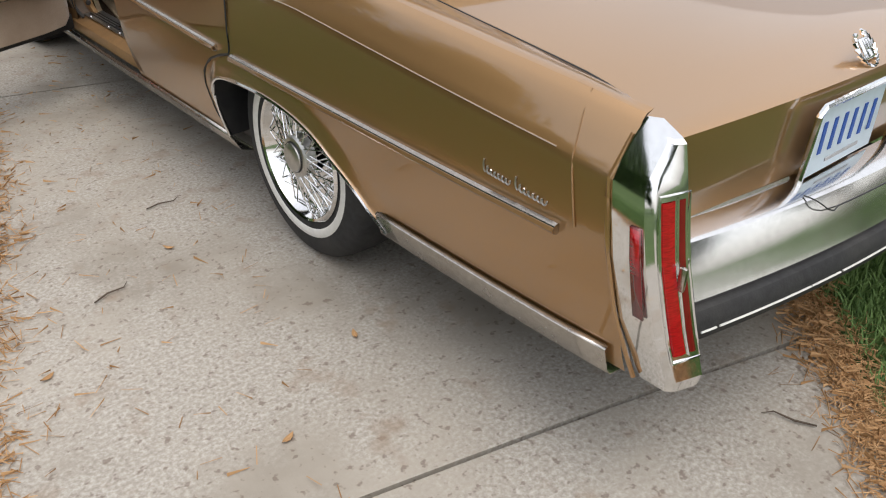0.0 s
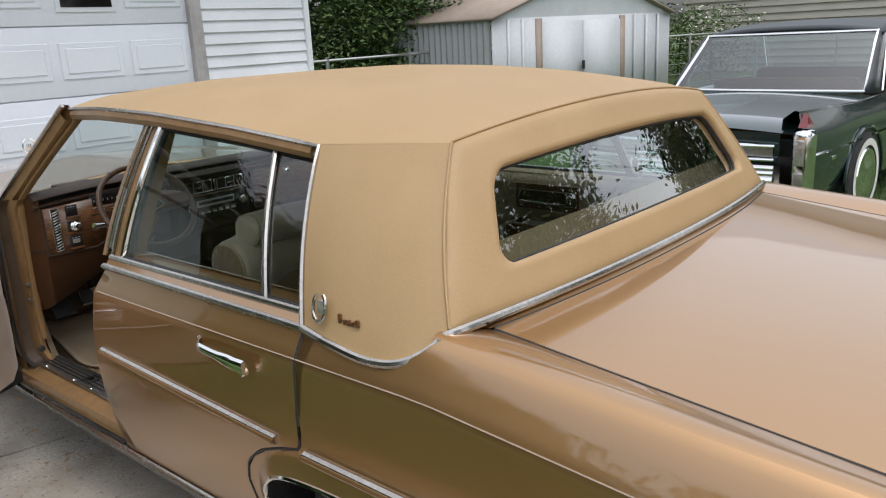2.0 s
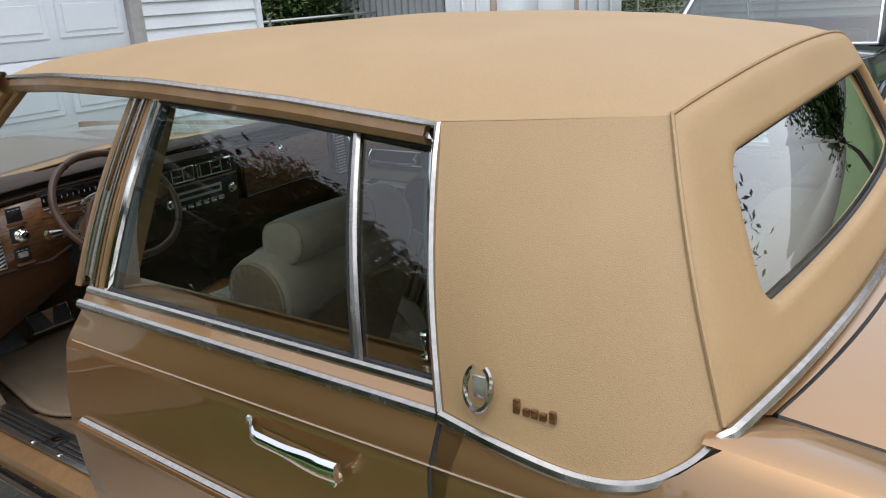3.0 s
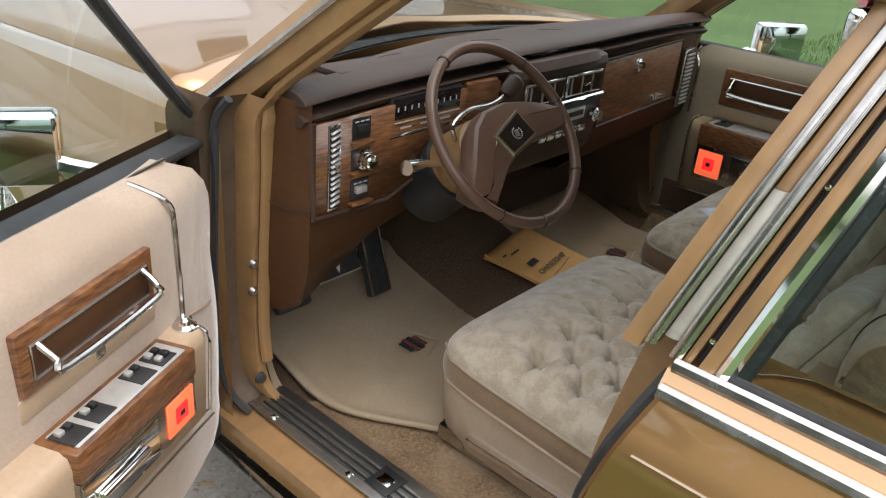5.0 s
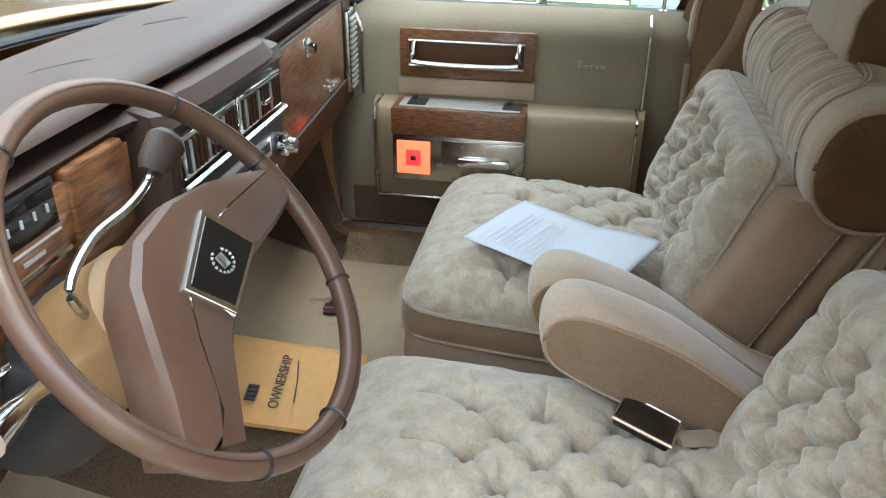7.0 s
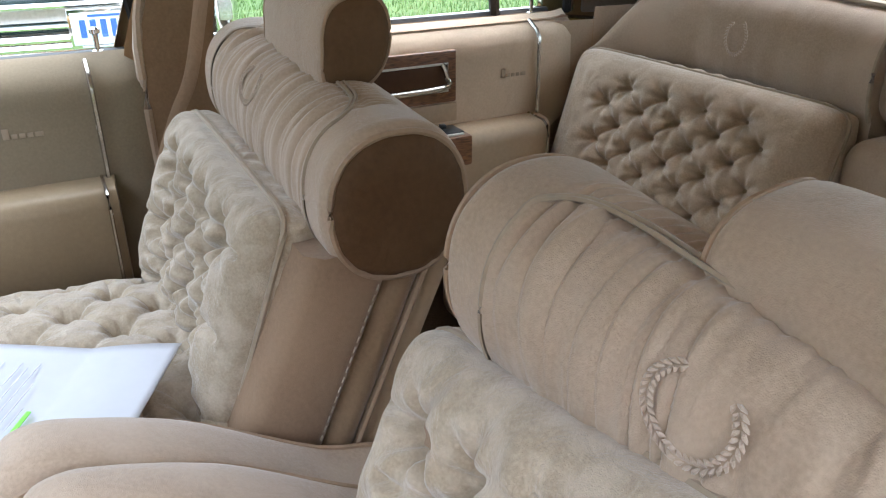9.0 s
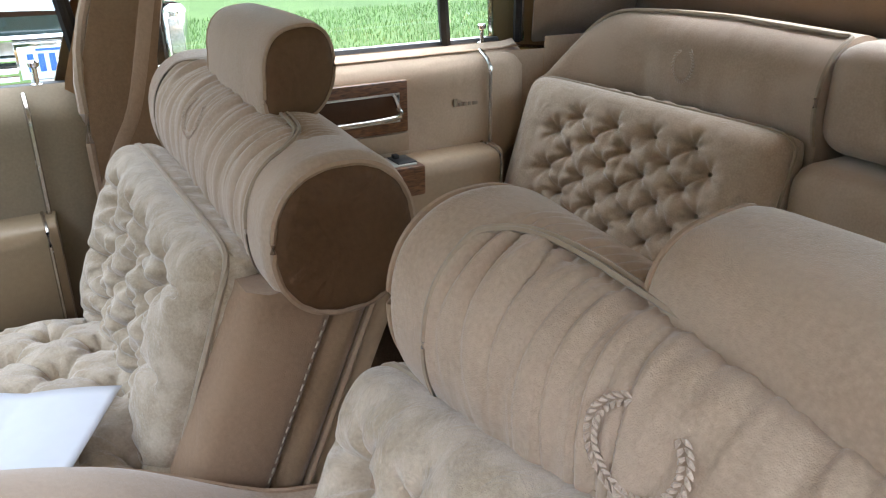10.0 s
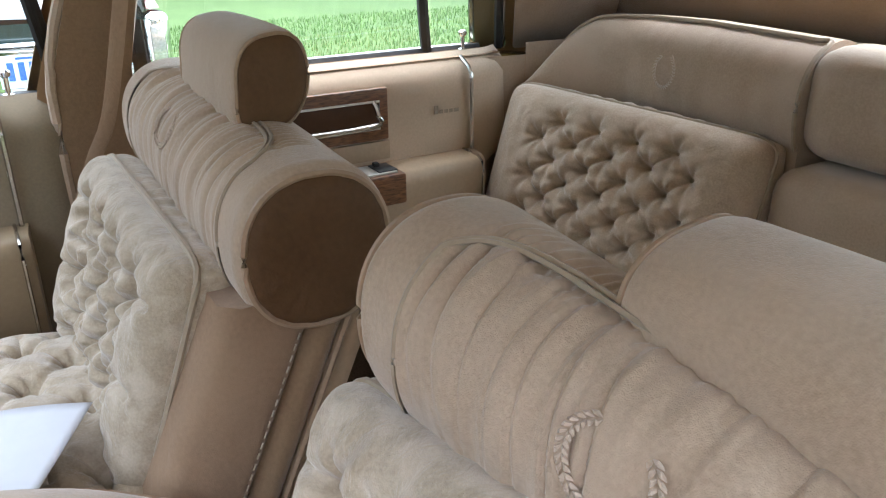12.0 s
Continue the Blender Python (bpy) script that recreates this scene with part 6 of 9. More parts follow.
# belt buckle and seat track
bm_ = basis((-0.178, 2.752, 0.590), (0.055, -0.019, 0.0), (0.032, 0.046, 0.012))
g = Geo().box((-0.026, -0.040, -0.008), (0.026, 0.034, 0.008), m=bm_, bevel=0.004)
tagged(part("belt_buckle", g, buckle_metal, car, "metal seat belt buckle"), "metal seat belt buckle")
part("buckle_rim", Geo().tube([bm_ @ Vector(p) for p in ((-0.027, -0.041, 0.006), (0.027, -0.041, 0.006), (0.027, 0.035, 0.006), (-0.027, 0.035, 0.006))], 0.003, 6, closed=True), chrome, car)
part("belt_strap", Geo().tube([bm_ @ Vector((0, -0.045, 0)), (-0.17, 2.66, 0.572), (-0.15, 2.60, 0.54)], 0.016, 6, squash=0.3), piping, car)
g = Geo()
g.box((-0.60, 2.60, 0.30), (-0.575, 3.13, 0.325), bevel=0.004)
g.box((-0.61, 3.08, 0.31), (-0.565, 3.15, 0.345), bevel=0.008)
g.tube([(-0.60, 3.14, 0.33), (-0.56, 3.16, 0.34), (-0.52, 3.13, 0.33)], 0.008, 6)
part("seat_track", g, worn_chrome, car, "bright metal seat track")
part("seat_side_trim", Geo().box((-0.632, 2.62, 0.36), (-0.618, 3.06, 0.375), bevel=0.003), chrome, car)

# rear seat
rear = new("rear_seat")
rear.parent = car
tagged(rear, "beige velour rear bench with tufted loose pillows")
m = basis((0, 1.84, 0.44), (1, 0, 0), (0, 1, 0.10))
bt, lk = diamonds(9, 4, 0.14, 0.09)
part("rear_cushion", pad(m, 1.44, 0.62, 0.09, bt, lk, 0.02, 0.026, 120, 50, 0.02, 0.08), velour, rear, "tufted velour rear cushion", sharp=70)
part("rear_base", Geo().box((-0.72, 1.5, 0.29), (0.72, 2.09, 0.46), bevel=0.03), side_vinyl, rear)
for s in (-1, 1):
    # upper back roll that wraps forward at its outer end, with a stitched wreath
    def back_roll(x, k, s=s):
        sect = [(1.385, 0.945), (1.400, 0.968), (1.44, 0.985), (1.485, 0.982), (1.520, 0.960), (1.545, 0.92), (1.552, 0.87), (1.545, 0.825), (1.535, 0.80), (1.535, 0.70), (1.545, 0.60), (1.56, 0.50)]
        y, z = sect[k]
        bend = 0.13 * smooth(0.52, 0.78, x) ** 1.5
        drop = 0.13 * smooth(0.62, 0.79, x) ** 2 * smooth(0.80, 0.99, z)
        return (s * x, y + bend, z + 0.008 * (1 - abs(x - 0.42) / 0.3) * (z > 0.9) - drop)

    rows = []
    for x in spread(60, 0.150, 0.785):
        rows.append([(p[0], p[1] + 0.004 * noise.noise(Vector((x * 22, k * 0.35, s))) + 0.003 * noise.noise(Vector((x * 60, k * 0.2, s))) * math.exp(-((x - 0.46) / 0.10) ** 2), p[2]) for k in range(12) for p in (back_roll(x, k),)])
    rows = [[tuple(q) for q in spline(r, 3)] for r in rows]
    g = Geo().grid(rows)
    g.fan([*rows[0], (s * 0.150, 1.385, 0.50)], s > 0)
    part("rear_backrest", g, velour_plain, rear, "plain tan velour rear backrest", sharp=70)
    edge = [back_roll(0.152, k) for k in (8, 7, 6, 5, 4, 3)] + [back_roll(x, 3) for x in spread(24, 0.175, 0.74)]
    part("backrest_piping", Geo().tube(spline([(x, y + 0.003, z + 0.003) for x, y, z in edge], 3), 0.0045, 6), piping, rear)
    g = Geo()
    for k in range(26):
        t = radians(35 + 290 * k / 25)
        z = 0.900 + 0.032 * math.cos(t)
        q = Vector((s * 0.455 + 0.026 * math.sin(t), line([(0.87, 1.562), (0.92, 1.557), (0.96, 1.535)], z), z))
        for o in (-1, 1):
            g.tube([q, q + Vector((0.005 * math.cos(t) + 0.004 * o * math.sin(t), 0.002, -0.005 * math.sin(t) + 0.004 * o * math.cos(t)))], [0.0018, 0.0007], 4)
    part("wreath_stitching", g, wreath_thread, rear, "embroidered wreath")
    m = basis((s * 0.445, 1.690, 0.665), (-1, -s * 0.235, -s * 0.05), (0, -0.30, 0.954))
    bt, lk = diamonds(5, 8, 0.088, 0.040, 0.0, -0.025)
    part("rear_pillow", pad(m, 0.60, 0.36, 0.060, bt, lk, 0.020, 0.018, 170, 140, 0.018, 0.10, 9 + s, 0.004, 0.0010, 0.03), velour_rear, rear, "loose tufted tan velour rear pillow", sharp=70)
    buttons_on(m, 0.60, 0.36, 0.060, bt, lk, 0.020, 0.018, 0.018, rear)
    part("pillow_boxing", band(m, 0.60, 0.36, 0.10, 0.0, -0.045, 0.0025, 260, 0.006), velour_rear, rear, "ruched boxing strip", sharp=70)
    part("pillow_back", pad(m @ Matrix.Translation((0, 0, -0.045)) @ Matrix.Diagonal((1, 1, -1, 1)), 0.60, 0.36, 0.03, nx=24, ny=24, crown=0, corner=0.10), velour_plain, rear)
    part("pillow_piping", Geo().tube(rim_line(m, 0.60, 0.36, 0.10, 0.0, 120, 1.003), 0.004, 6, closed=True), piping, rear)
for s in (-1, 1):
    g = Geo().grid([[(s * lerp(0.755, 0.79, (y - 1.36) / 0.40), y, z) for y in spread(6, 1.36, 1.74 if s < 0 else 1.66)] for z in spread(6, 0.36, 0.925)])
    if s > 0:
        g.grid([[(lerp(0.782, 0.80, (y - 1.66) / 0.14), y, z) for y in spread(4, 1.66, 1.80)] for z in spread(6, 0.36, 0.898)])
    part("rear_side_trim", g, velour_plain, car, "tan cloth panel beside the rear seat", sharp=60)
part("rear_armrest", Geo().box((-0.163, 1.42, 0.48), (0.163, 1.600, 0.785), bevel=0.05, seg=5), velour_plain, rear, "tan velour folded centre armrest")
part("rear_centre_roll", Geo().box((-0.165, 1.385, 0.79), (0.165, 1.545, 0.985), bevel=0.055, seg=5), velour_plain, rear)
part("bench_core", Geo().box((-0.76, 1.33, 0.40), (0.76, 1.425, 0.945), bevel=0.01), velour_plain, rear)
part("window_lining", Geo().grid([[(u * 0.82, 1.40 - 0.05 * (1 - u * u), 0.950) for u in spread(17, -1, 1)], [(u * 0.84, 1.35 - 0.07 * (1 - u * u), 0.952) for u in spread(17, -1, 1)], [tuple(back_point(u * 0.97, 0.12, -0.035)) for u in spread(17, -1, 1)], [tuple(back_point(u * 0.90, 0.37, -0.050)) for u in spread(17, -1, 1)]]), brown_velour, car, "brown cloth lining under the rear window", sharp=60)
part("parcel_shelf", Geo().grid([[(x, 1.375 - 0.07 * (1 - (x / 0.8) ** 2), 0.955) for x in spread(9, -0.76, 0.76)], [(x, 1.42, 0.962) for x in spread(9, -0.76, 0.76)]]), velour_plain, car, "tan cloth parcel shelf", thick=0.01)
for s in (-1, 1):
    # inside trim of the rear pillar and the door post
    back = 0.075 if s > 0 else 0.0
    g = Geo().grid([[(s * lerp(0.79, 0.595, t), lerp(1.40, 1.50, t), lerp(0.93, 1.235, t)) for t in spread(6, 0, 1)], [(s * lerp(0.85, 0.670, t), lerp(1.50, 1.64, t), lerp(0.90, 1.215, t)) for t in spread(6, 0, 1)], [(s * lerp(0.86, 0.680, t), lerp(1.71 - back, 1.83 - back, t), lerp(0.90, 1.215, t)) for t in spread(6, 0, 1)]])
    part("rear_pillar_trim", g, velour_plain, car, "tan cloth rear pillar trim", thick=0.01)
    g = Geo().grid([[(s * (0.83 - 0.12 * smooth(0.95, 1.3, z)), 2.50 - 0.06 * smooth(0.9, 1.3, z), z), (s * (0.775 - 0.11 * smooth(0.95, 1.3, z)), 2.51 - 0.05 * smooth(0.9, 1.3, z), z), (s * (0.765 - 0.11 * smooth(0.95, 1.3, z)), 2.575 - 0.07 * smooth(0.9, 1.3, z), z), (s * (0.775 - 0.11 * smooth(0.95, 1.3, z)), 2.635 - 0.09 * smooth(0.9, 1.3, z), z), (s * (0.84 - 0.12 * smooth(0.95, 1.3, z)), 2.645 - 0.09 * smooth(0.9, 1.3, z), z)] for z in (0.36, 0.55, 0.68, 0.70, 0.73, 0.85, 0.95, 1.1, 1.2, 1.31)])
    if s > 0:
        part("post_trim", g, brown_velour, car, "brown cloth door post trim", sharp=60)
        part("post_edge", Geo().tube([(0.785 - 0.11 * smooth(0.95, 1.3, z) - 0.006, 2.640 - 0.09 * smooth(0.9, 1.3, z), z) for z in spread(16, 0.5, 1.29)], 0.009, 8), velour_plain, car, "tan edge roll")
        part("seat_belt", Geo().tube(spline([(0.70, 2.50, 1.16), (0.715, 2.532, 1.011), (0.72, 2.566, 0.88), (0.72, 2.604, 0.805), (0.715, 2.652, 0.686), (0.70, 2.69, 0.54), (0.69, 2.69, 0.42)], 4), 0.012, 8, squash=0.16, up=(1, 0, 0)), side_vinyl, car, "brown seat belt webbing")


# ---- door trims, dash, wheel ----
def door_map(side):
    """From the door's own frame (along from hinge, inward, up) to the car."""
    if side == "left_open":
        a = radians(-64)
        o, d, n = Vector((-0.931, 3.586, 0)), Vector((math.sin(a), -math.cos(a), 0)), Vector((math.cos(a), math.sin(a), 0))
    elif side == "right":
        o, d, n = Vector((0.94, 3.48, 0)), Vector((0, -1, 0)), Vector((-1, 0, 0))
    elif side == "rear_right":
        o, d, n = Vector((0.94, 2.56, 0)), Vector((0, -1, 0)), Vector((-1, 0, 0))
    else:
        o, d, n = Vector((-0.94, 2.56, 0)), Vector((0, -1, 0)), Vector((1, 0, 0))
    return Matrix(((d.x, n.x, 0, o.x), (d.y, n.y, 0, o.y), (d.z, n.z, 1, o.z), (0, 0, 0, 1)))


def put(geo, m):
    return geo.moved(m)


def panel_v(u, z, length, hinge=0.0):
    """How far inward the trim panel stands."""
    v = 0.170 + 0.006 * math.sin(math.pi * min(max((z - 0.36) / 0.54, 0), 1))
    v -= 0.055 * smooth(0.865, 0.915, z) ** 2
    v -= hinge * (1 - smooth(0.02, 0.27, u))
    v -= 0.05 * (1 - smooth(0.0, 0.05, u - 0.015)) + 0.03 * (1 - smooth(0, 0.05, length - u))
    return v


def door_trim(side, rear=False):
    m = door_map(side)
    L = 0.86 if rear else 0.875
    opened = side == "left_open"
    hinge = 0.035 if opened else 0.0
    m_arm = m_pull = m
    if opened:
        m_arm = m @ Matrix(((0.85, 0, 0, 0.030), (0, 0.76, 0, 0.036), (0, 0, 0.75, 0.151), (0, 0, 0, 1)))
        m_pull = m @ Matrix(((0.85, 0, 0, 0.030), (0, 1, 0, -0.003), (0, 0, 0.81, 0.137), (0, 0, 0, 1)))
    name = "rear_door_trim" if rear else "front_door_trim"
    # trim panel with a rounded front corner
    rows = []
    for k in spread(22, 0, 1):
        row = []
        for q in spread(30, 0, 1):
            z = lerp(0.325 if opened else 0.375 if not rear else 0.40, 0.915, k)
            u0 = (0.045 if side == "left_open" else 0.015) + (0.10 * max(0, (k - 0.80) / 0.20) ** 2.2 if not rear else 0.0) + 0.03 * max(0, (0.12 - k) / 0.12) ** 2
            u1 = L - 0.04 * max(0, (0.12 - k) / 0.12) ** 2
            if opened:
                u0 = line([(0.325, 0.10), (0.345, 0.052), (0.37, 0.030), (0.40, 0.022), (0.61, 0.034), (0.80, 0.056), (0.84, 0.066), (0.87, 0.082), (0.89, 0.100), (0.905, 0.122), (0.915, 0.155)], z)
            if rear:
                u1 = lerp(0.60, L, smooth(0.35, 0.62, k))
            u = lerp(u0, u1, q)
            row.append((u, panel_v(u, z, L, hinge), z))
        rows.append(row)
    # right trim takes the shade-darkened velour, rear trims the lightened one
    root = part(name, put(Geo().grid(rows), m), door_velour if side == "left_open" else lifted_velour if rear else door_velour_shaded, car, "tan velour door trim with walnut inlay", sharp=60)
    if side == "right":
        # added dark strip stands for seat and dash shade below the armrest
        low = [[(u, panel_v(u, z, L) + 0.004, z) for u in spread(16, 0.03, L - 0.03)] for z in spread(6, 0.38, 0.475)]
        part("lower_shade_strip", put(Geo().grid(low), m), carpet, root, "dark brown strip along the door foot, standing for shade", sharp=60)
    # armrest box
    z1, z0 = 0.705, 0.475
    ua, ub = (0.215, 0.90) if opened else (0.145, 0.765) if not rear else (0.20, 0.745)
    prof = [(0.170, z0), (0.225, z0 + 0.004), (0.246, z0 + 0.02), (0.256, z1 - 0.03), (0.250, z1 - 0.006), (0.235, z1 + 0.002), (0.165, z1 + 0.004)]
    rows = []
    for u, k in ((ua, 0.1), (ua + 0.006, 0.8), (ua + 0.03, 1), ((ua + ub) / 2, 1), (ub - 0.03, 1), (ub - 0.006, 0.85), (ub, 0.1)):
        rows.append([(u, 0.165 + (v - 0.165) * k, z) for v, z in prof])
    part("door_armrest", put(Geo().grid(rows), m_arm), door_tan_shaded if side == "right" else door_tan, root, "tan vinyl door armrest", sharp=50)
    edge = [(u, v, z) for u, (v, z) in [(ua + 0.016, p) for p in prof[1:]]]
    part("armrest_strip", put(Geo().tube(edge, 0.0032, 6), m_arm), worn_chrome, root)
    edge = [(u, v + 0.002, z) for u, (v, z) in [(ub - 0.022, p) for p in prof[1:]]]
    part("armrest_strip", put(Geo().tube(edge, 0.0032, 6), m_arm), worn_chrome, root)
    part("armrest_strip", put(Geo().tube([(u, 0.258, z0 + 0.018) for u in spread(6, ua + 0.02, ub - 0.03)], 0.0032, 6), m_arm), worn_chrome, root)
    c0 = 0.30 if side == "left_open" else 0.205 if not rear else 0.229
    # pull handle in its wood frame
    g = Geo().box((c0, 0.172, 0.760), (c0 + 0.305, 0.186, 0.868), bevel=0.004)
    wood = part("pull_frame", put(g, m_pull), wood_door, root, "walnut pull handle frame")
    part("pull_recess", put(Geo().box((c0 + 0.022, 0.183, 0.786), (c0 + 0.283, 0.1885, 0.842), bevel=0.002), m_pull), dash_side, wood)
    part("pull_rim", put(Geo().tube([(c0 + 0.022, 0.189, 0.786), (c0 + 0.283, 0.189, 0.786), (c0 + 0.283, 0.189, 0.842), (c0 + 0.022, 0.189, 0.842)], 0.0025, 6, closed=True), m_pull), brushed, wood)
    bar = spline([(c0 + 0.034, 0.188, 0.840), (c0 + 0.036, 0.212, 0.818), (c0 + 0.05, 0.216, 0.798), (c0 + 0.255, 0.216, 0.798), (c0 + 0.269, 0.212, 0.818), (c0 + 0.271, 0.188, 0.840)], 4)
    part("pull_bar", put(Geo().tube(bar, 0.0055, 8), m_pull), worn_chrome, wood, "chrome pull handle")
    part("name_plate_panel", put(Geo().box((c0 - 0.005, 0.172, 0.716), (c0 + 0.31, 0.180, 0.756), bevel=0.003), m_pull), door_tan, root)
    # wood-topped switch plate
    part("switch_wood", put(Geo().box((c0 - 0.005, 0.180, 0.645), (c0 + 0.300, 0.270, 0.710), bevel=0.006), m_arm), wood_door, root, "walnut switch panel")
    pl = part("switch_plate", put(Geo().box((c0 + 0.012, 0.195, 0.709), (c0 + 0.285, 0.260, 0.7135), bevel=0.002), m_arm), silver_plastic, root, "brushed switch plate")
    cells = ((0.03, 4), (0.085, 2), (0.19, 2), (0.245, 2)) if side == "left_open" else ((0.03, 1), (0.245, 1))
    for a, n in cells:
        part("switch_bed", put(Geo().box((c0 + a, 0.202, 0.713), (c0 + a + 0.042, 0.254, 0.716), bevel=0.001), m_arm), black_trim, pl)
        for i in range(n):
            part("switch", put(Geo().box((c0 + a + 0.006 + 0.018 * (i % 2), 0.208 + 0.022 * (i // 2), 0.715), (c0 + a + 0.018 + 0.018 * (i % 2), 0.222 + 0.022 * (i // 2), 0.724), bevel=0.002), m_arm), silver_plastic if i % 2 else black_trim, pl)
    # lamp and bright recess in the armrest's face
    if not rear:
        part("lamp_bezel", put(Geo().box((c0 - 0.002, 0.250, 0.537), (c0 + 0.300, 0.2645, 0.645), bevel=0.002), m_arm), worn_chrome, root, "bright recess plate")
        lampo = part("courtesy_lamp", put(Geo().box((c0 + 0.008, 0.262, 0.552), (c0 + 0.086, 0.268, 0.632), bevel=0.003), m_arm), orange_lamp, root, "lit orange courtesy lamp lens")
        part("lamp_centre", put(Geo().box((c0 + 0.030, 0.2665, 0.573), (c0 + 0.065, 0.270, 0.611), bevel=0.003), m_arm), red_lamp, lampo, "lit red reflector")
        part("lamp_dot", put(Geo().box((c0 + 0.041, 0.2695, 0.586), (c0 + 0.054, 0.2712, 0.598), bevel=0.002), m_arm), dash_brown, lampo)
        g = Geo().box((c0 + 0.112, 0.260, 0.545), (c0 + 0.296, 0.2665, 0.637), bevel=0.002)
        pocket = part("pocket_liner", put(g, m_arm), chrome if side == "left_open" else worn_chrome, root, "mirror-like release pocket")
        part("release_lever", put(Geo().box((c0 + 0.150, 0.266, 0.582), (c0 + 0.270, 0.283, 0.602), bevel=0.006), m_arm), chrome, pocket, "chrome release lever")
    else:
        part("ashtray", put(Geo().box((c0 + 0.0, 0.265, 0.56), (c0 + 0.16, 0.276, 0.645), bevel=0.003), m_arm), worn_chrome, root)
    # vertical bright strips, lock knob
    if opened:
        strip = [(u, panel_v(u, z, L, hinge) + 0.004, z) for u, z in ((0.211, 0.680), (0.209, 0.74), (0.208, 0.80), (0.208, 0.85), (0.211, 0.868), (0.220, 0.885), (0.232, 0.900), (0.243, 0.910))]
        part("trim_strip", put(Geo().tube(spline(strip, 4), 0.0040, 6), m), worn_chrome, root, "chrome trim strip")
        seam = [(u, panel_v(u, z, L, hinge) + 0.0005, z) for u, z in ((0.205, 0.672), (0.15, 0.655), (0.10, 0.640), (0.05, 0.628))]
        part("trim_seam", put(Geo().tube(spline(seam, 4), 0.0022, 5), m), door_tan, root)
    for u in () if opened else ((0.118, 0.754) if not rear else (0.74,)):
        strip = [(u + 0.03 * max(0, (z - 0.86) / 0.05) * (-1 if u < 0.3 else 0), panel_v(u, z, L) + 0.010, z) for z in spread(24, 0.712 if u < 0.3 else 0.53, 0.905)]
        part("trim_strip", put(Geo().tube(strip, 0.0045, 6), m), worn_chrome, root, "chrome trim strip")
    lu = L - 0.095
    g = Geo().lathe([(0.010, 0.0), (0.010, 0.003), (0.0045, 0.005), (0.0045, 0.030), (0.009, 0.033), (0.010, 0.040), (0.007, 0.043), (0, 0.043)], (lu, 0.105, 0.912), (0, 0, 1), 12)
    part("lock_knob", put(g, m), chrome, root, "chrome door lock knob")
    if side == "left_open":
        g = Geo().lathe([(0.020, 0.0), (0.019, 0.006), (0.013, 0.010), (0.012, 0.018), (0.008, 0.022), (0.0, 0.022)], (0.237, 0.195, 0.679), (0, 0, 1), 16)
        part("mirror_control", put(g, m), chrome, root, "chrome mirror control knob")
        part("name_badge", put(Geo().box((c0 + 0.13, 0.180, 0.728), (c0 + 0.15, 0.182, 0.745), bevel=0.002), m_pull), worn_chrome, root)
    if side != "left_open":
        uu = c0 + (0.40 if not rear else 0.42)
        for i, (a, b) in enumerate(((0, 0.010), (0.013, 0.022), (0.025, 0.034), (0.037, 0.046), (0.049, 0.062))):
            part("script_bar", put(Geo().box((uu + a, panel_v(uu, 0.8, L) + 0.002, 0.795), (uu + b, panel_v(uu, 0.8, L) + 0.003, 0.803 + 0.010 * (i == 0)), bevel=0.0005), m), piping, root)
    return root


door_trim("left_open")
door_trim("right")
door_trim("rear_right", True)
door_trim("rear_left", True)


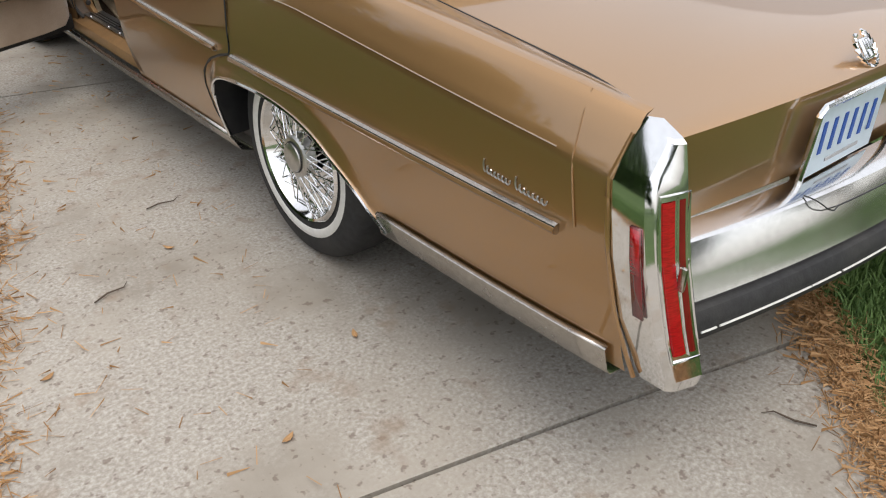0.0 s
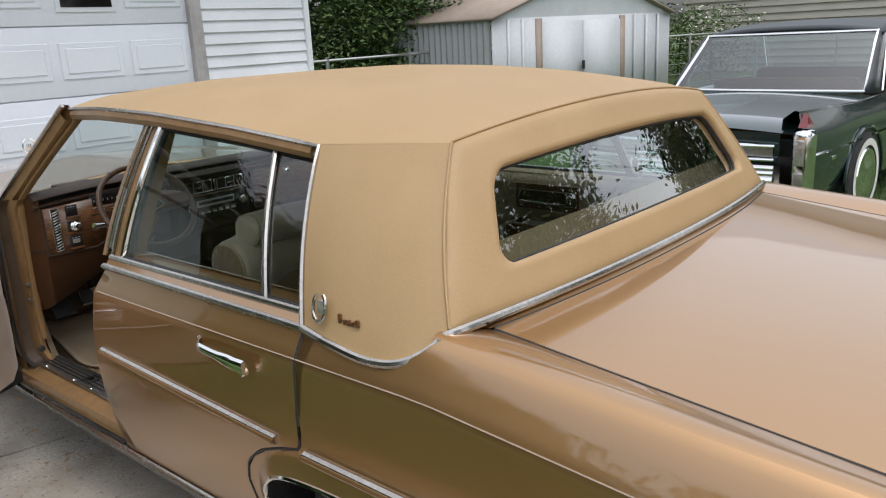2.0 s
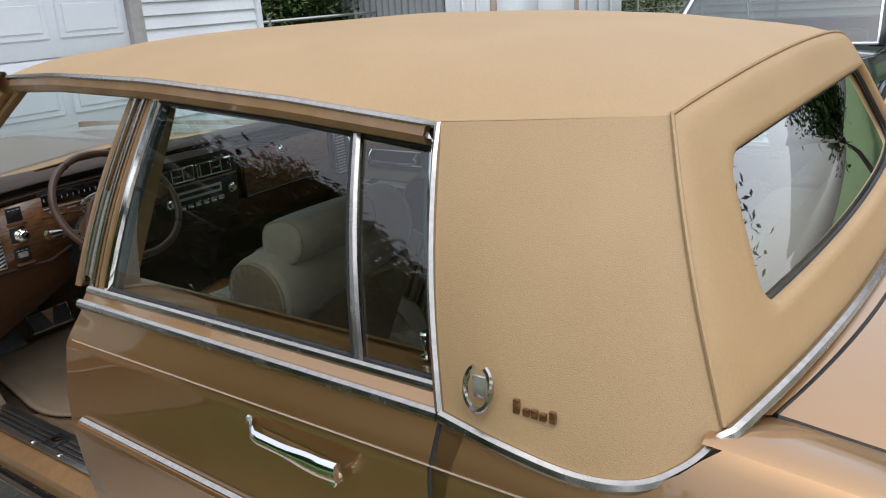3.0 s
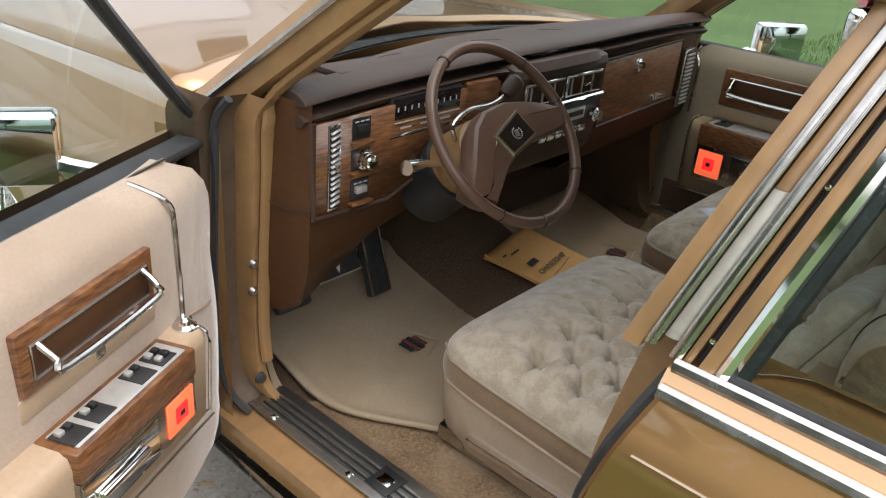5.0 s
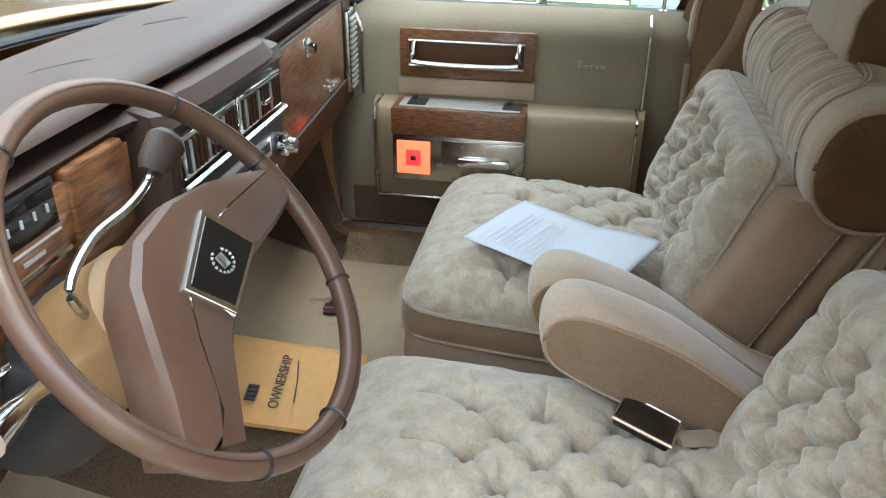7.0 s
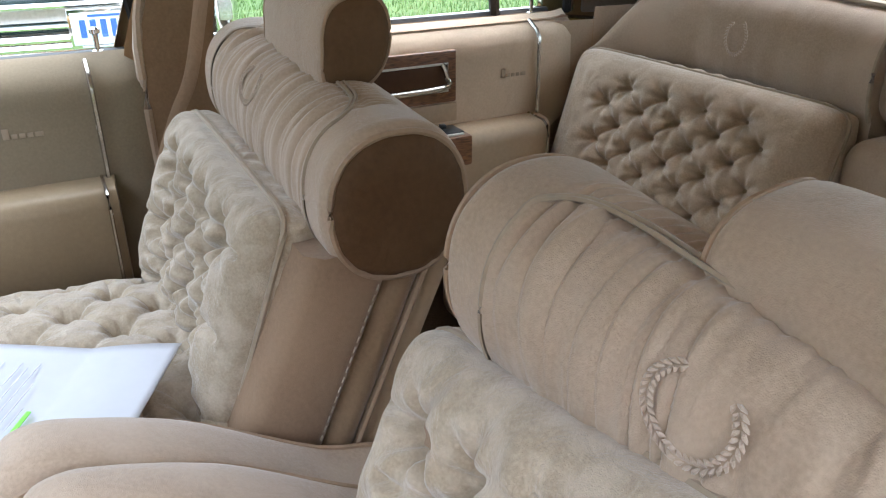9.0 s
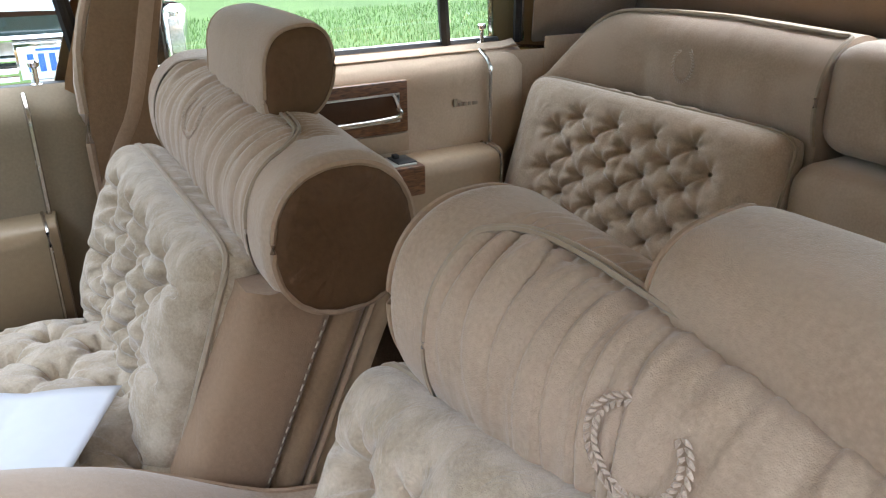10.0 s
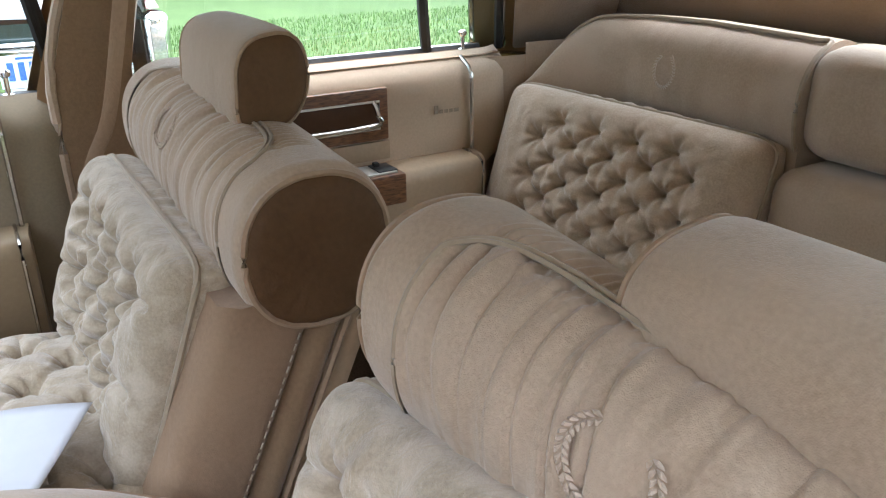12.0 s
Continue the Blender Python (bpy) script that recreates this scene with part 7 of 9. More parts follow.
def front_door(side):
    """The door's shell, window frame, glass and mirror."""
    m = door_map(side)
    L = 0.885
    rows = []
    for z in (0.285, 0.30, 0.36, 0.45, 0.60, 0.70, 0.78, 0.84, 0.88, 0.905):
        off = 0.028 - (side_x(3.0, z) - 0.94)
        rows.append([(u, off - 0.028, z) for u in spread(10, -0.03, L)])
    shell = part("front_door_shell", put(Geo().grid(rows), m), gold_paint, car, "gold front door skin", sharp=40)
    g = Geo()
    g.box((0.03, -0.015, 0.29), (L - 0.005, 0.122, 0.365), bevel=0.01)
    part("door_bottom", put(g, m), black_rubber, shell, "black door bottom seal")
    g = Geo().grid([[(L, -0.02, z), (L + 0.004, 0.05, z), (L - 0.002, 0.155, z)] for z in (0.29, 0.45, 0.6, 0.75, 0.905)])
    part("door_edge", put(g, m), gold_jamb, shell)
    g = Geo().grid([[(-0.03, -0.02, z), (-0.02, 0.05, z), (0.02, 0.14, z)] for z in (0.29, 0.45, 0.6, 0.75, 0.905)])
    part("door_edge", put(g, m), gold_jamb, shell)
    part("edge_seal", put(Geo().tube([(L - 0.01, 0.13, z) for z in spread(6, 0.36, 0.90)], 0.014, 6), m), black_rubber, shell)
    g = Geo().box((0.02, 0.060, 0.893), (L - 0.01, 0.112, 0.911), bevel=0.008)
    part("window_sill", put(g, m), black_rubber, shell, "black window sill seal")
    part("sill_strip", put(Geo().tube([(u, 0.113, 0.911) for u in spread(6, 0.14, L - 0.05)], 0.0035, 6), m), worn_chrome, shell)
    def gp(u, z):
        return (u, lerp(0.070, 0.185, (z - 0.91) / 0.38) - 0.014 * math.sin(math.pi * min(max((z - 0.91) / 0.38, 0), 1)), z)
    outline = [gp(-0.045, 0.905), gp(0.10, 1.025), gp(0.25, 1.145), gp(0.36, 1.23), gp(0.42, 1.268), gp(0.50, 1.282), gp(0.66, 1.282), gp(0.785, 1.270), gp(0.81, 1.255), gp(0.835, 1.10), gp(0.865, 0.91)]
    part("window_frame", put(Geo().tube(spline(outline, 4), 0.0115, 8), m), black_trim, shell, "black window frame")
    part("frame_strip", put(Geo().tube([(u + 0.0, v - 0.012, z + 0.004) for u, v, z in spline(outline, 4)], 0.008, 6), m), worn_chrome, shell)
    part("frame_seal", put(Geo().tube([(u * 0.98 + 0.008, v + 0.012, z - 0.006) for u, v, z in spline(outline, 4)], 0.007, 6), m), black_rubber, shell)
    rows = []
    for k in spread(8, 0, 1):
        z = lerp(0.905, 1.278, k)
        u0 = line([(0.905, -0.04), (1.025, 0.105), (1.145, 0.255), (1.23, 0.365), (1.278, 0.46)], z)
        u1 = line([(0.905, 0.862), (1.10, 0.832), (1.278, 0.80)], z)
        rows.append([gp(lerp(u0, u1, q), z) for q in spread(8, 0, 1)])
    ob = part("front_door_glass", put(Geo().grid(rows), m), glass_clear, shell, "tinted front door glass")
    ob.visible_shadow = False
    mx, mz = (0.05, 0.0) if side == "right" else (0.0, -0.02)
    mirror_ = new("door_mirror")
    mirror_.parent = shell
    hub = Vector((0.15 + mx, -0.16, 0))
    mt = m @ Matrix.Translation(hub) @ Matrix.Rotation(radians(32), 4, "Z") @ Matrix.Translation(-hub)
    g = Geo().box((0.135 + mx, -0.255, 0.850 + mz), (0.19 + mx, -0.085, 0.975 + mz), bevel=0.014, seg=4)
    part("mirror_shell", put(g, mt), chrome, mirror_, "chrome mirror housing")
    part("mirror_face", put(Geo().box((0.189 + mx, -0.248, 0.857 + mz), (0.193 + mx, -0.092, 0.968 + mz), bevel=0.001), mt), mirror_glass, mirror_, "dark mirror glass")
    part("mirror_foot", put(Geo().tube([(0.14, -0.12, 0.87), (0.13, -0.07, 0.86), (0.11, -0.01, 0.85)], 0.018, 8), m), chrome, mirror_)
    return shell


faint_print = stuff_mat("faint_print", (0.68, 0.68, 0.72), rough=0.7, vary=0.1, scale=60)
highlight = stuff_mat("green_highlighter", (0.25, 0.85, 0.08), rough=0.7, vary=0.05, scale=60)
mirror_glass = stuff_mat("mirror_glass", (0.42, 0.46, 0.46), rough=0.02, metal=1.0, vary=0.01, scale=10)
front_door("left_open")
front_door("right")

# dash: swept profile with a padded brow
def dash_y(x):
    return 3.345 + 0.055 * max(0.0, x - 0.06)


def dash_point(u, k):
    x = u * 0.80
    centre = math.exp(-((x + 0.085) / 0.165) ** 8)
    far = 3.60 - 0.27 * x * x
    prof = [(3.84 - 0.30 * x * x, 0.900), (far + 0.030, 0.925), (far, 0.986), (3.395, 1.022), (3.355, 1.018), (3.338, 1.009), (3.334, 1.002), (3.342, 0.998), (3.385, 0.996), (3.385, 0.981), (3.350, 0.983), (3.336, 0.975), (3.344, 0.964)]
    y, z = prof[k]
    if k >= 10:
        y -= 0.050 * centre
        z += (0.010 if k == 10 else 0.0) * centre
    return (x, y + (dash_y(x) - 3.345) * (1 if k > 3 else 0.5), z - 0.018 * abs(u) ** 4)


us = spread(61, -1, 1)
dash = part("dash_pad", Geo().grid([[dash_point(u, k) for u in us] for k in range(13)]), dash_brown, car, "brown padded vinyl dash top", sharp=40)
for s in (-1, 1):
    part("dash_pad_end", Geo().fan([dash_point(s, k) for k in range(13)] + [(s * 0.80, 3.50, 0.90), (s * 0.80, 3.62, 0.89)]), dash_brown, dash)
part("brow_gap", Geo().grid([[(x, dash_y(x) + 0.028, z - 0.018 * abs(x / 0.8) ** 4) for x in spread(9, -0.77, 0.77)] for z in (0.997, 0.980)]), black_trim, dash)
for xa, ya, xb, yb in ((0.032, 3.476, 0.046, 3.411), (-0.227, 3.47, -0.194, 3.409), (-0.487, 3.492, -0.428, 3.486)):
    # a crack in the sun-dried pad, following its top
    pts = []
    for t in spread(12, 0, 1):
        x, y = lerp(xa, xb, t), lerp(ya, yb, t) + 0.012 * math.sin(math.pi * t)
        z = line([(3.355, 1.018), (3.395, 1.022), (3.60 - 0.27 * x * x, 0.986)], y - 0.5 * (dash_y(x) - 3.345)) - 0.018 * abs(x / 0.8) ** 4
        pts.append((x, y, z - 0.0005))
    part("pad_crack", Geo().tube(pts, [0.0008] + [0.0020] * 10 + [0.0008], 5), black_rubber, dash)
part("brow_display", Geo().box((-0.16, 3.350, 0.984), (-0.02, 3.372, 0.995), bevel=0.002), dark_glass, dash)
part("speaker_grille", Geo().box((-0.68, 3.385, 1.000), (-0.54, 3.455, 1.0135), bevel=0.003), dash_brown, dash)
g = Geo().grid([[(x, y + dash_y(x) - 3.345, z) for x in spread(13, -0.795, 0.795)] for y, z in ((3.360, 0.955), (3.360, 0.76), (3.372, 0.735), (3.42, 0.70), (3.55, 0.68))])
part("dash_face", g, dash_side, car, "brown lower dash face", sharp=30)
g = Geo().grid([[(-0.785, 3.334, 0.985), (-0.805, 3.37, 0.99), (-0.815, 3.48, 0.99), (-0.815, 3.60, 0.96)], [(-0.785, 3.338, 0.79), (-0.808, 3.37, 0.79), (-0.815, 3.48, 0.79), (-0.815, 3.60, 0.76)], [(-0.780, 3.350, 0.66), (-0.803, 3.385, 0.645), (-0.812, 3.48, 0.62), (-0.81, 3.60, 0.60)], [(-0.770, 3.385, 0.575), (-0.79, 3.42, 0.555), (-0.80, 3.50, 0.54), (-0.80, 3.60, 0.53)]])
part("dash_end_cap", g, dash_side, car, "brown plastic dash end", sharp=50)
part("end_cap_joint", Geo().tube([(-0.788, 3.335, 0.792), (-0.811, 3.37, 0.792), (-0.8165, 3.48, 0.792)], 0.0012, 5), black_trim, car)
knee = Geo().grid([[(-0.785, 3.340, 0.79), (-0.62, 3.350, 0.772), (-0.45, 3.362, 0.77), (-0.24, 3.365, 0.77)], [(-0.783, 3.345, 0.68), (-0.62, 3.352, 0.70), (-0.45, 3.375, 0.72), (-0.24, 3.38, 0.74)], [(-0.772, 3.385, 0.575), (-0.62, 3.42, 0.62), (-0.45, 3.45, 0.68), (-0.24, 3.46, 0.71)], [(-0.77, 3.46, 0.55), (-0.62, 3.50, 0.60), (-0.45, 3.52, 0.67), (-0.24, 3.54, 0.70)]])
part("knee_panel", knee, dash_side, car, "brown lower knee panel", sharp=50)
# driver's wood panel, vents and controls
wood = part("wood_panel", Geo().grid([[(-0.778, 3.345, 0.778), (-0.60, 3.345, 0.772), (-0.52, 3.348, 0.80), (-0.40, 3.348, 0.845), (-0.28, 3.348, 0.845)], [(-0.778, 3.343, 0.948), (-0.60, 3.343, 0.955), (-0.52, 3.343, 0.957), (-0.40, 3.343, 0.957), (-0.28, 3.343, 0.957)]]), wood_dash, car, "walnut veneer dash panel", thick=0.010, away=-1)
part("wood_edge", Geo().tube([(-0.781, 3.338, 0.952), (-0.781, 3.338, 0.775), (-0.60, 3.339, 0.769), (-0.52, 3.342, 0.797), (-0.44, 3.342, 0.83)], 0.007, 6), dash_brown, wood)
vent = part("side_vent", Geo().box((-0.752, 3.332, 0.783), (-0.722, 3.348, 0.944), bevel=0.003), chrome, wood, "bright side air vent")
part("vent_hole", Geo().box((-0.748, 3.3305, 0.789), (-0.726, 3.340, 0.938)), black_trim, vent)
for k in range(14):
    z = 0.794 + k * 0.0103
    part("vent_slat", Geo().add([(-0.747, 3.326, z), (-0.727, 3.326, z + 0.006), (-0.727, 3.332, z + 0.009), (-0.747, 3.332, z + 0.003)], [(0, 1, 2, 3)]), silver_plastic, vent, thick=0.0015)
part("vent_tab", Geo().box((-0.741, 3.320, 0.86), (-0.733, 3.328, 0.872), bevel=0.001), chrome, vent)
for k, z in enumerate((0.926, 0.868, 0.810)):
    pl = part("control_plate", Geo().box((-0.697, 3.332, z - 0.021), (-0.651, 3.346, z + 0.021), bevel=0.003), black_trim, wood, "black control plate")
    part("control_shelf", Geo().box((-0.700, 3.322, z - 0.029), (-0.648, 3.345, z - 0.022), bevel=0.002), wood_dash, wood)
    if k == 1:
        part("lamp_knob", Geo().lathe([(0.021, 0.0), (0.020, 0.009), (0.016, 0.011), (0.016, 0.017), (0.014, 0.018), (0.014, 0.026), (0.011, 0.029), (0.0, 0.029)], (-0.670, 3.332, z), (0, -1, 0), 20), chrome, pl, "ribbed chrome headlamp knob")
    else:
        part("rocker", Geo().box((-0.688, 3.324, z - 0.006), (-0.662, 3.334, z + 0.008), bevel=0.002), silver_plastic if k == 2 else black_trim, pl)
        for q in range(3):
            part("legend", Geo().box((-0.690 + q * 0.012, 3.3305, z + 0.012), (-0.682 + q * 0.012, 3.3325, z + 0.0145)), grey_print, pl)
cl = part("instrument_panel", Geo().box((-0.600, 3.336, 0.897), (-0.400, 3.352, 0.968), bevel=0.003), black_trim, car, "black instrument panel")
part("panel_glass", Geo().box((-0.592, 3.333, 0.924), (-0.408, 3.338, 0.964), bevel=0.001), dark_glass, cl)
part("panel_rim", Geo().tube([(-0.603, 3.336, 0.893), (-0.398, 3.336, 0.893)], 0.004, 6), chrome, cl)
part("panel_rim", Geo().tube([(-0.592, 3.334, 0.918), (-0.408, 3.334, 0.918)], 0.0018, 5), silver_plastic, cl)
for k in range(10):
    part("dial_mark", Geo().box((-0.585 + k * 0.018, 3.3315, 0.940), (-0.5825 + k * 0.018, 3.3335, 0.948)), grey_print, cl)
for k in range(3):
    part("dial_mark", Geo().box((-0.575 + k * 0.055, 3.3335, 0.905), (-0.545 + k * 0.055, 3.3365, 0.909)), grey_print, cl)
part("wood_block", Geo().box((-0.390, 3.328, 0.868), (-0.292, 3.348, 0.968), bevel=0.006), wood_dash, car, "walnut veneer block")
# centre stack
rows = []
for y, z in ((3.42, 0.985), (3.33, 0.985), (3.302, 0.978), (3.296, 0.962), (3.302, 0.955), (3.306, 0.86), (3.315, 0.76), (3.34, 0.73), (3.42, 0.72)):
    rows.append([(-0.262, 3.40, z), (-0.262, y + 0.012, z), (-0.252, y, z), (-0.08, y, z), (0.088, y, z), (0.100, y + 0.010, z), (0.103, 3.40, z)])
stack = part("radio_console", Geo().grid(rows), dash_brown, car, "brown console with vents and radio", sharp=40)
for x0 in (-0.238, -0.082):
    v = part("centre_vent", Geo().box((x0, 3.294, 0.898), (x0 + 0.148, 3.306, 0.950), bevel=0.003), chrome, stack, "bright centre air vent")
    part("vent_hole", Geo().box((x0 + 0.007, 3.292, 0.904), (x0 + 0.141, 3.300, 0.944)), black_trim, v)
    for k in range(12):
        part("vent_slat", Geo().box((x0 + 0.012 + k * 0.0108, 3.289, 0.905), (x0 + 0.0140 + k * 0.0108, 3.296, 0.943)), silver_plastic if k % 4 == 0 else dash_side, v)
    part("vent_tab", Geo().box((x0 + 0.060, 3.283, 0.921), (x0 + 0.09, 3.291, 0.927), bevel=0.001), chrome, v)
r = part("radio", Geo().box((-0.235, 3.298, 0.800), (0.072, 3.308, 0.880), bevel=0.003), black_trim, stack, "black radio with chrome keys")
for k in range(6):
    part("radio_key", Geo().box((-0.175 + k * 0.032, 3.286, 0.810), (-0.150 + k * 0.032, 3.299, 0.826), bevel=0.002), chrome, r)
part("radio_dial", Geo().box((-0.175, 3.294, 0.838), (0.012, 3.299, 0.868), bevel=0.002), silver_plastic, r)
part("radio_band", Geo().box((-0.165, 3.2925, 0.848), (0.002, 3.2945, 0.860)), black_trim, r)
for x in (-0.207, 0.045):
    part("radio_knob", Geo().lathe([(0.018, 0.0), (0.017, 0.016), (0.012, 0.018), (0.011, 0.028), (0.0, 0.028)], (x, 3.298, 0.842), (0, -1, 0), 18), chrome, r, "chrome radio knob")
part("console_strip", Geo().tube([(-0.245, 3.296, 0.889), (0.080, 3.296, 0.889)], 0.0045, 6), chrome, stack)
# glove box and right vent
gm = Matrix.Rotation(math.atan(0.055), 4, "Z")
def on_dash(x, z):
    return Matrix.Translation((x, dash_y(x), z)) @ gm
gb = part("glove_box_lid", Geo().box((-0.235, -0.008, -0.083), (0.235, 0.012, 0.083), m=on_dash(0.392, 0.860), bevel=0.005), wood_dash, car, "walnut veneer glove box lid")
part("glove_edge", Geo().tube([on_dash(0.392, 0.860) @ Vector(p) for p in ((-0.238, -0.006, -0.086), (0.238, -0.006, -0.086), (0.238, -0.006, 0.086), (-0.238, -0.006, 0.086))], 0.004, 5, closed=True), dash_brown, gb)
part("glove_knob", Geo().lathe([(0.019, 0.0), (0.018, 0.006), (0.010, 0.008), (0.009, 0.018), (0.0, 0.018)], on_dash(0.347, 0.911) @ Vector((0, -0.008, 0)), (0, -1, 0), 18), chrome, gb, "chrome glove box lock")
for a, b, h in ((0.48, 0.494, 0.014), (0.498, 0.514, 0.009), (0.518, 0.530, 0.012), (0.534, 0.560, 0.009)):
    part("badge_bar", Geo().box((a, dash_y(a) - 0.012, 0.789), (b, dash_y(a) - 0.006, 0.789 + h), bevel=0.001), chrome, gb)
v = part("right_vent", Geo().box((-0.032, -0.012, -0.088), (0.032, 0.010, 0.088), m=on_dash(0.695, 0.826), bevel=0.003), worn_chrome, car, "bright side air vent")
part("vent_hole", Geo().box((-0.027, -0.0135, -0.082), (0.027, 0.0, 0.082), m=on_dash(0.695, 0.826)), black_trim, v)
for k in range(13):
    part("vent_slat", Geo().box((-0.026, -0.018, -0.078 + k * 0.0122), (0.026, -0.012, -0.073 + k * 0.0122), m=on_dash(0.695, 0.826)), silver_plastic, v)
part("lower_dash", Geo().grid([[(x, y + dash_y(x) - 3.345, z) for x in spread(5, 0.10, 0.79)] for y, z in ((3.340, 0.772), (3.352, 0.70), (3.41, 0.65), (3.55, 0.62))]), dash_side, car, sharp=50)

# pedals
g = Geo()
pm = Matrix.Translation((-0.385, 3.588, 0.460)) @ Matrix.Rotation(radians(-20), 4, "X")
g.box((-0.032, -0.012, -0.085), (0.032, 0.012, 0.085), m=pm, bevel=0.008)
gas = part("accelerator_pedal", g, black_rubber, car, "black ribbed accelerator pedal")
for x in (-0.028, 0.0, 0.028):
    part("pedal_rib", Geo().box((x - 0.003, -0.016, -0.082), (x + 0.003, -0.010, 0.082), m=pm, bevel=0.002), worn_chrome if x else black_rubber, gas)
pm = Matrix.Translation((-0.540, 3.555, 0.520)) @ Matrix.Rotation(radians(-22), 4, "X")
brake = part("brake_pedal", Geo().box((-0.070, -0.012, -0.033), (0.070, 0.012, 0.033), m=pm, bevel=0.008), black_rubber, car, "black brake pedal with bright edge")
part("pedal_edge", Geo().tube([pm @ Vector(p) for p in ((-0.066, -0.012, -0.030), (0.066, -0.012, -0.030), (0.066, -0.012, 0.030), (-0.066, -0.012, 0.030))], 0.004, 6, closed=True), chrome, brake)
part("pedal_badge", Geo().add([pm @ Vector(p) for p in ((-0.02, -0.014, 0.028), (0.02, -0.014, 0.028), (0.0, -0.014, -0.024))], [(0, 1, 2)]), chrome, brake)
pm = Matrix.Translation((-0.690, 3.53, 0.51)) @ Matrix.Rotation(radians(-40), 4, "X")
part("parking_brake_pedal", Geo().box((-0.045, -0.012, -0.04), (0.045, 0.012, 0.04), m=pm, bevel=0.008), black_rubber, car, "black parking brake pedal")
part("pedal_arm", Geo().tube([(-0.540, 3.568, 0.53), (-0.540, 3.62, 0.62), (-0.53, 3.62, 0.75)], 0.012, 6), black_trim, car)
part("pedal_arm", Geo().tube([(-0.715, 3.54, 0.51), (-0.715, 3.60, 0.62)], 0.012, 6), black_trim, car)

# steering wheel
sw = new("steering_wheel")
sw.parent = car
tagged(sw, "two-spoke brown steering wheel with crest")
WC = Vector((-0.456, 3.172, 0.9205))
WM = basis(WC, (1, -0.03, 0), (0, 0.642, 0.766))
R = 0.1755
rim_pts = [WM @ Vector((R * math.cos(a), R * math.sin(a), 0)) for a in spread(61, 0, 2 * math.pi)[:-1]]
part("rim", Geo().tube(rim_pts, 0.0106, 12, squash=1.05, closed=True, up=(0, -0.766, 0.642)), wheel_brown, sw, "worn brown wheel rim")
part("rim_seam", Geo().tube([WM @ Vector((R * 1.0 * math.cos(a), R * math.sin(a), 0.0104)) for a in spread(61, 0, 2 * math.pi)[:-1]], 0.0012, 4, closed=True), dash_brown, sw)
for a in (radians(118), radians(46), radians(12), radians(-94), radians(-128), radians(-38)):
    ringp = [WM @ Vector(((R + 0.0116 * math.cos(b)) * math.cos(a), (R + 0.0116 * math.cos(b)) * math.sin(a), 0.0118 * math.sin(b))) for b in spread(17, 0, 2 * math.pi)[:-1]]
    part("rim_joint", Geo().tube(ringp, 0.0016, 4, closed=True), black_trim, sw)
def plate_solid(outline, c0, c1, inset):
    low = [WM @ Vector((a, b, c0)) for a, b in outline]
    ca = sum(a for a, b in outline) / len(outline)
    cb = sum(b for a, b in outline) / len(outline)
    midl = [WM @ Vector((a, b, lerp(c0, c1, 0.75))) for a, b in outline]
    top = [WM @ Vector((ca + (a - ca) * inset, cb + (b - cb) * inset, c1)) for a, b in outline]
    g = Geo().grid([low, midl, top], wrap=True)
    g.fan(top)
    return g


hubp = [(0.172, 0.022), (0.12, 0.042), (0.08, 0.052), (0.02, 0.060), (-0.04, 0.052), (-0.075, 0.030), (-0.100, -0.005), (-0.126, -0.044), (-0.150, -0.078), (-0.130, -0.102), (-0.108, -0.120), (-0.072, -0.092), (-0.040, -0.066), (-0.005, -0.048), (0.06, -0.028), (0.12, -0.024), (0.168, -0.018), (0.174, 0.002)]


def hub_ring(k, c):
    """The hub's outline drawn in towards the line through both arms."""
    out = []
    for a, b in hubp:
        mid = Vector((a * 0.96, 0.002 + 0.02 * smooth(-0.05, 0.05, a) - 0.10 * smooth(-0.03, -0.13, a)))
        q = mid.lerp(Vector((a, b)), k)
        out.append(WM @ Vector((q.x, q.y, c)))
    return out


g = Geo().grid([hub_ring(0.86, -0.045), hub_ring(0.97, -0.03), hub_ring(1.0, -0.012), hub_ring(0.97, 0.0), hub_ring(0.86, 0.006), hub_ring(0.5, 0.008), hub_ring(0.02, 0.009)], wrap=True)
part("hub_pad", g, wheel_brown, sw, "brown padded hub with two broad spokes", sharp=28)
badgep = [(0.034, 0.036), (0.062, -0.018), (-0.026, -0.047), (-0.052, -0.002)]
part("badge_rim", plate_solid(badgep, 0.0, 0.0145, 0.96), chrome, sw)
part("badge", plate_solid([(0.0045 + (a - 0.0045) * 0.84, -0.008 + (b + 0.008) * 0.84) for a, b in badgep], 0.006, 0.0160, 0.98), dark_glass, sw, "black diamond badge with crest")
for k in range(14):
    a = radians(110 + 290 * k / 13)
    p = WM @ Vector((0.0045 + 0.0125 * math.cos(a), -0.008 + 0.0105 * math.sin(a), 0.0164))
    q = WM @ Vector((0.0045 + 0.0135 * math.cos(a + 0.2), -0.008 + 0.0115 * math.sin(a + 0.2), 0.0168))
    part("crest_leaf", Geo().tube([p, q], [0.0016, 0.0005], 5), silver_plastic, sw)
part("crest_shield", Geo().box((-0.001, -0.0145, 0.0155), (0.010, -0.0015, 0.0172), m=WM, bevel=0.001), brushed, sw)
part("column", Geo().tube([WC + WM.to_3x3() @ Vector((0, 0, c)) for c in (-0.02, -0.06, -0.07, -0.16, -0.22)], [0.04, 0.05, 0.060, 0.066, 0.066], 24), column_tan, car, "brown steering column shroud")
part("column_sleeve", Geo().tube([WC + WM.to_3x3() @ Vector((0, 0, c)) for c in (-0.155, -0.26)], [0.075, 0.085], 24), black_trim, car)
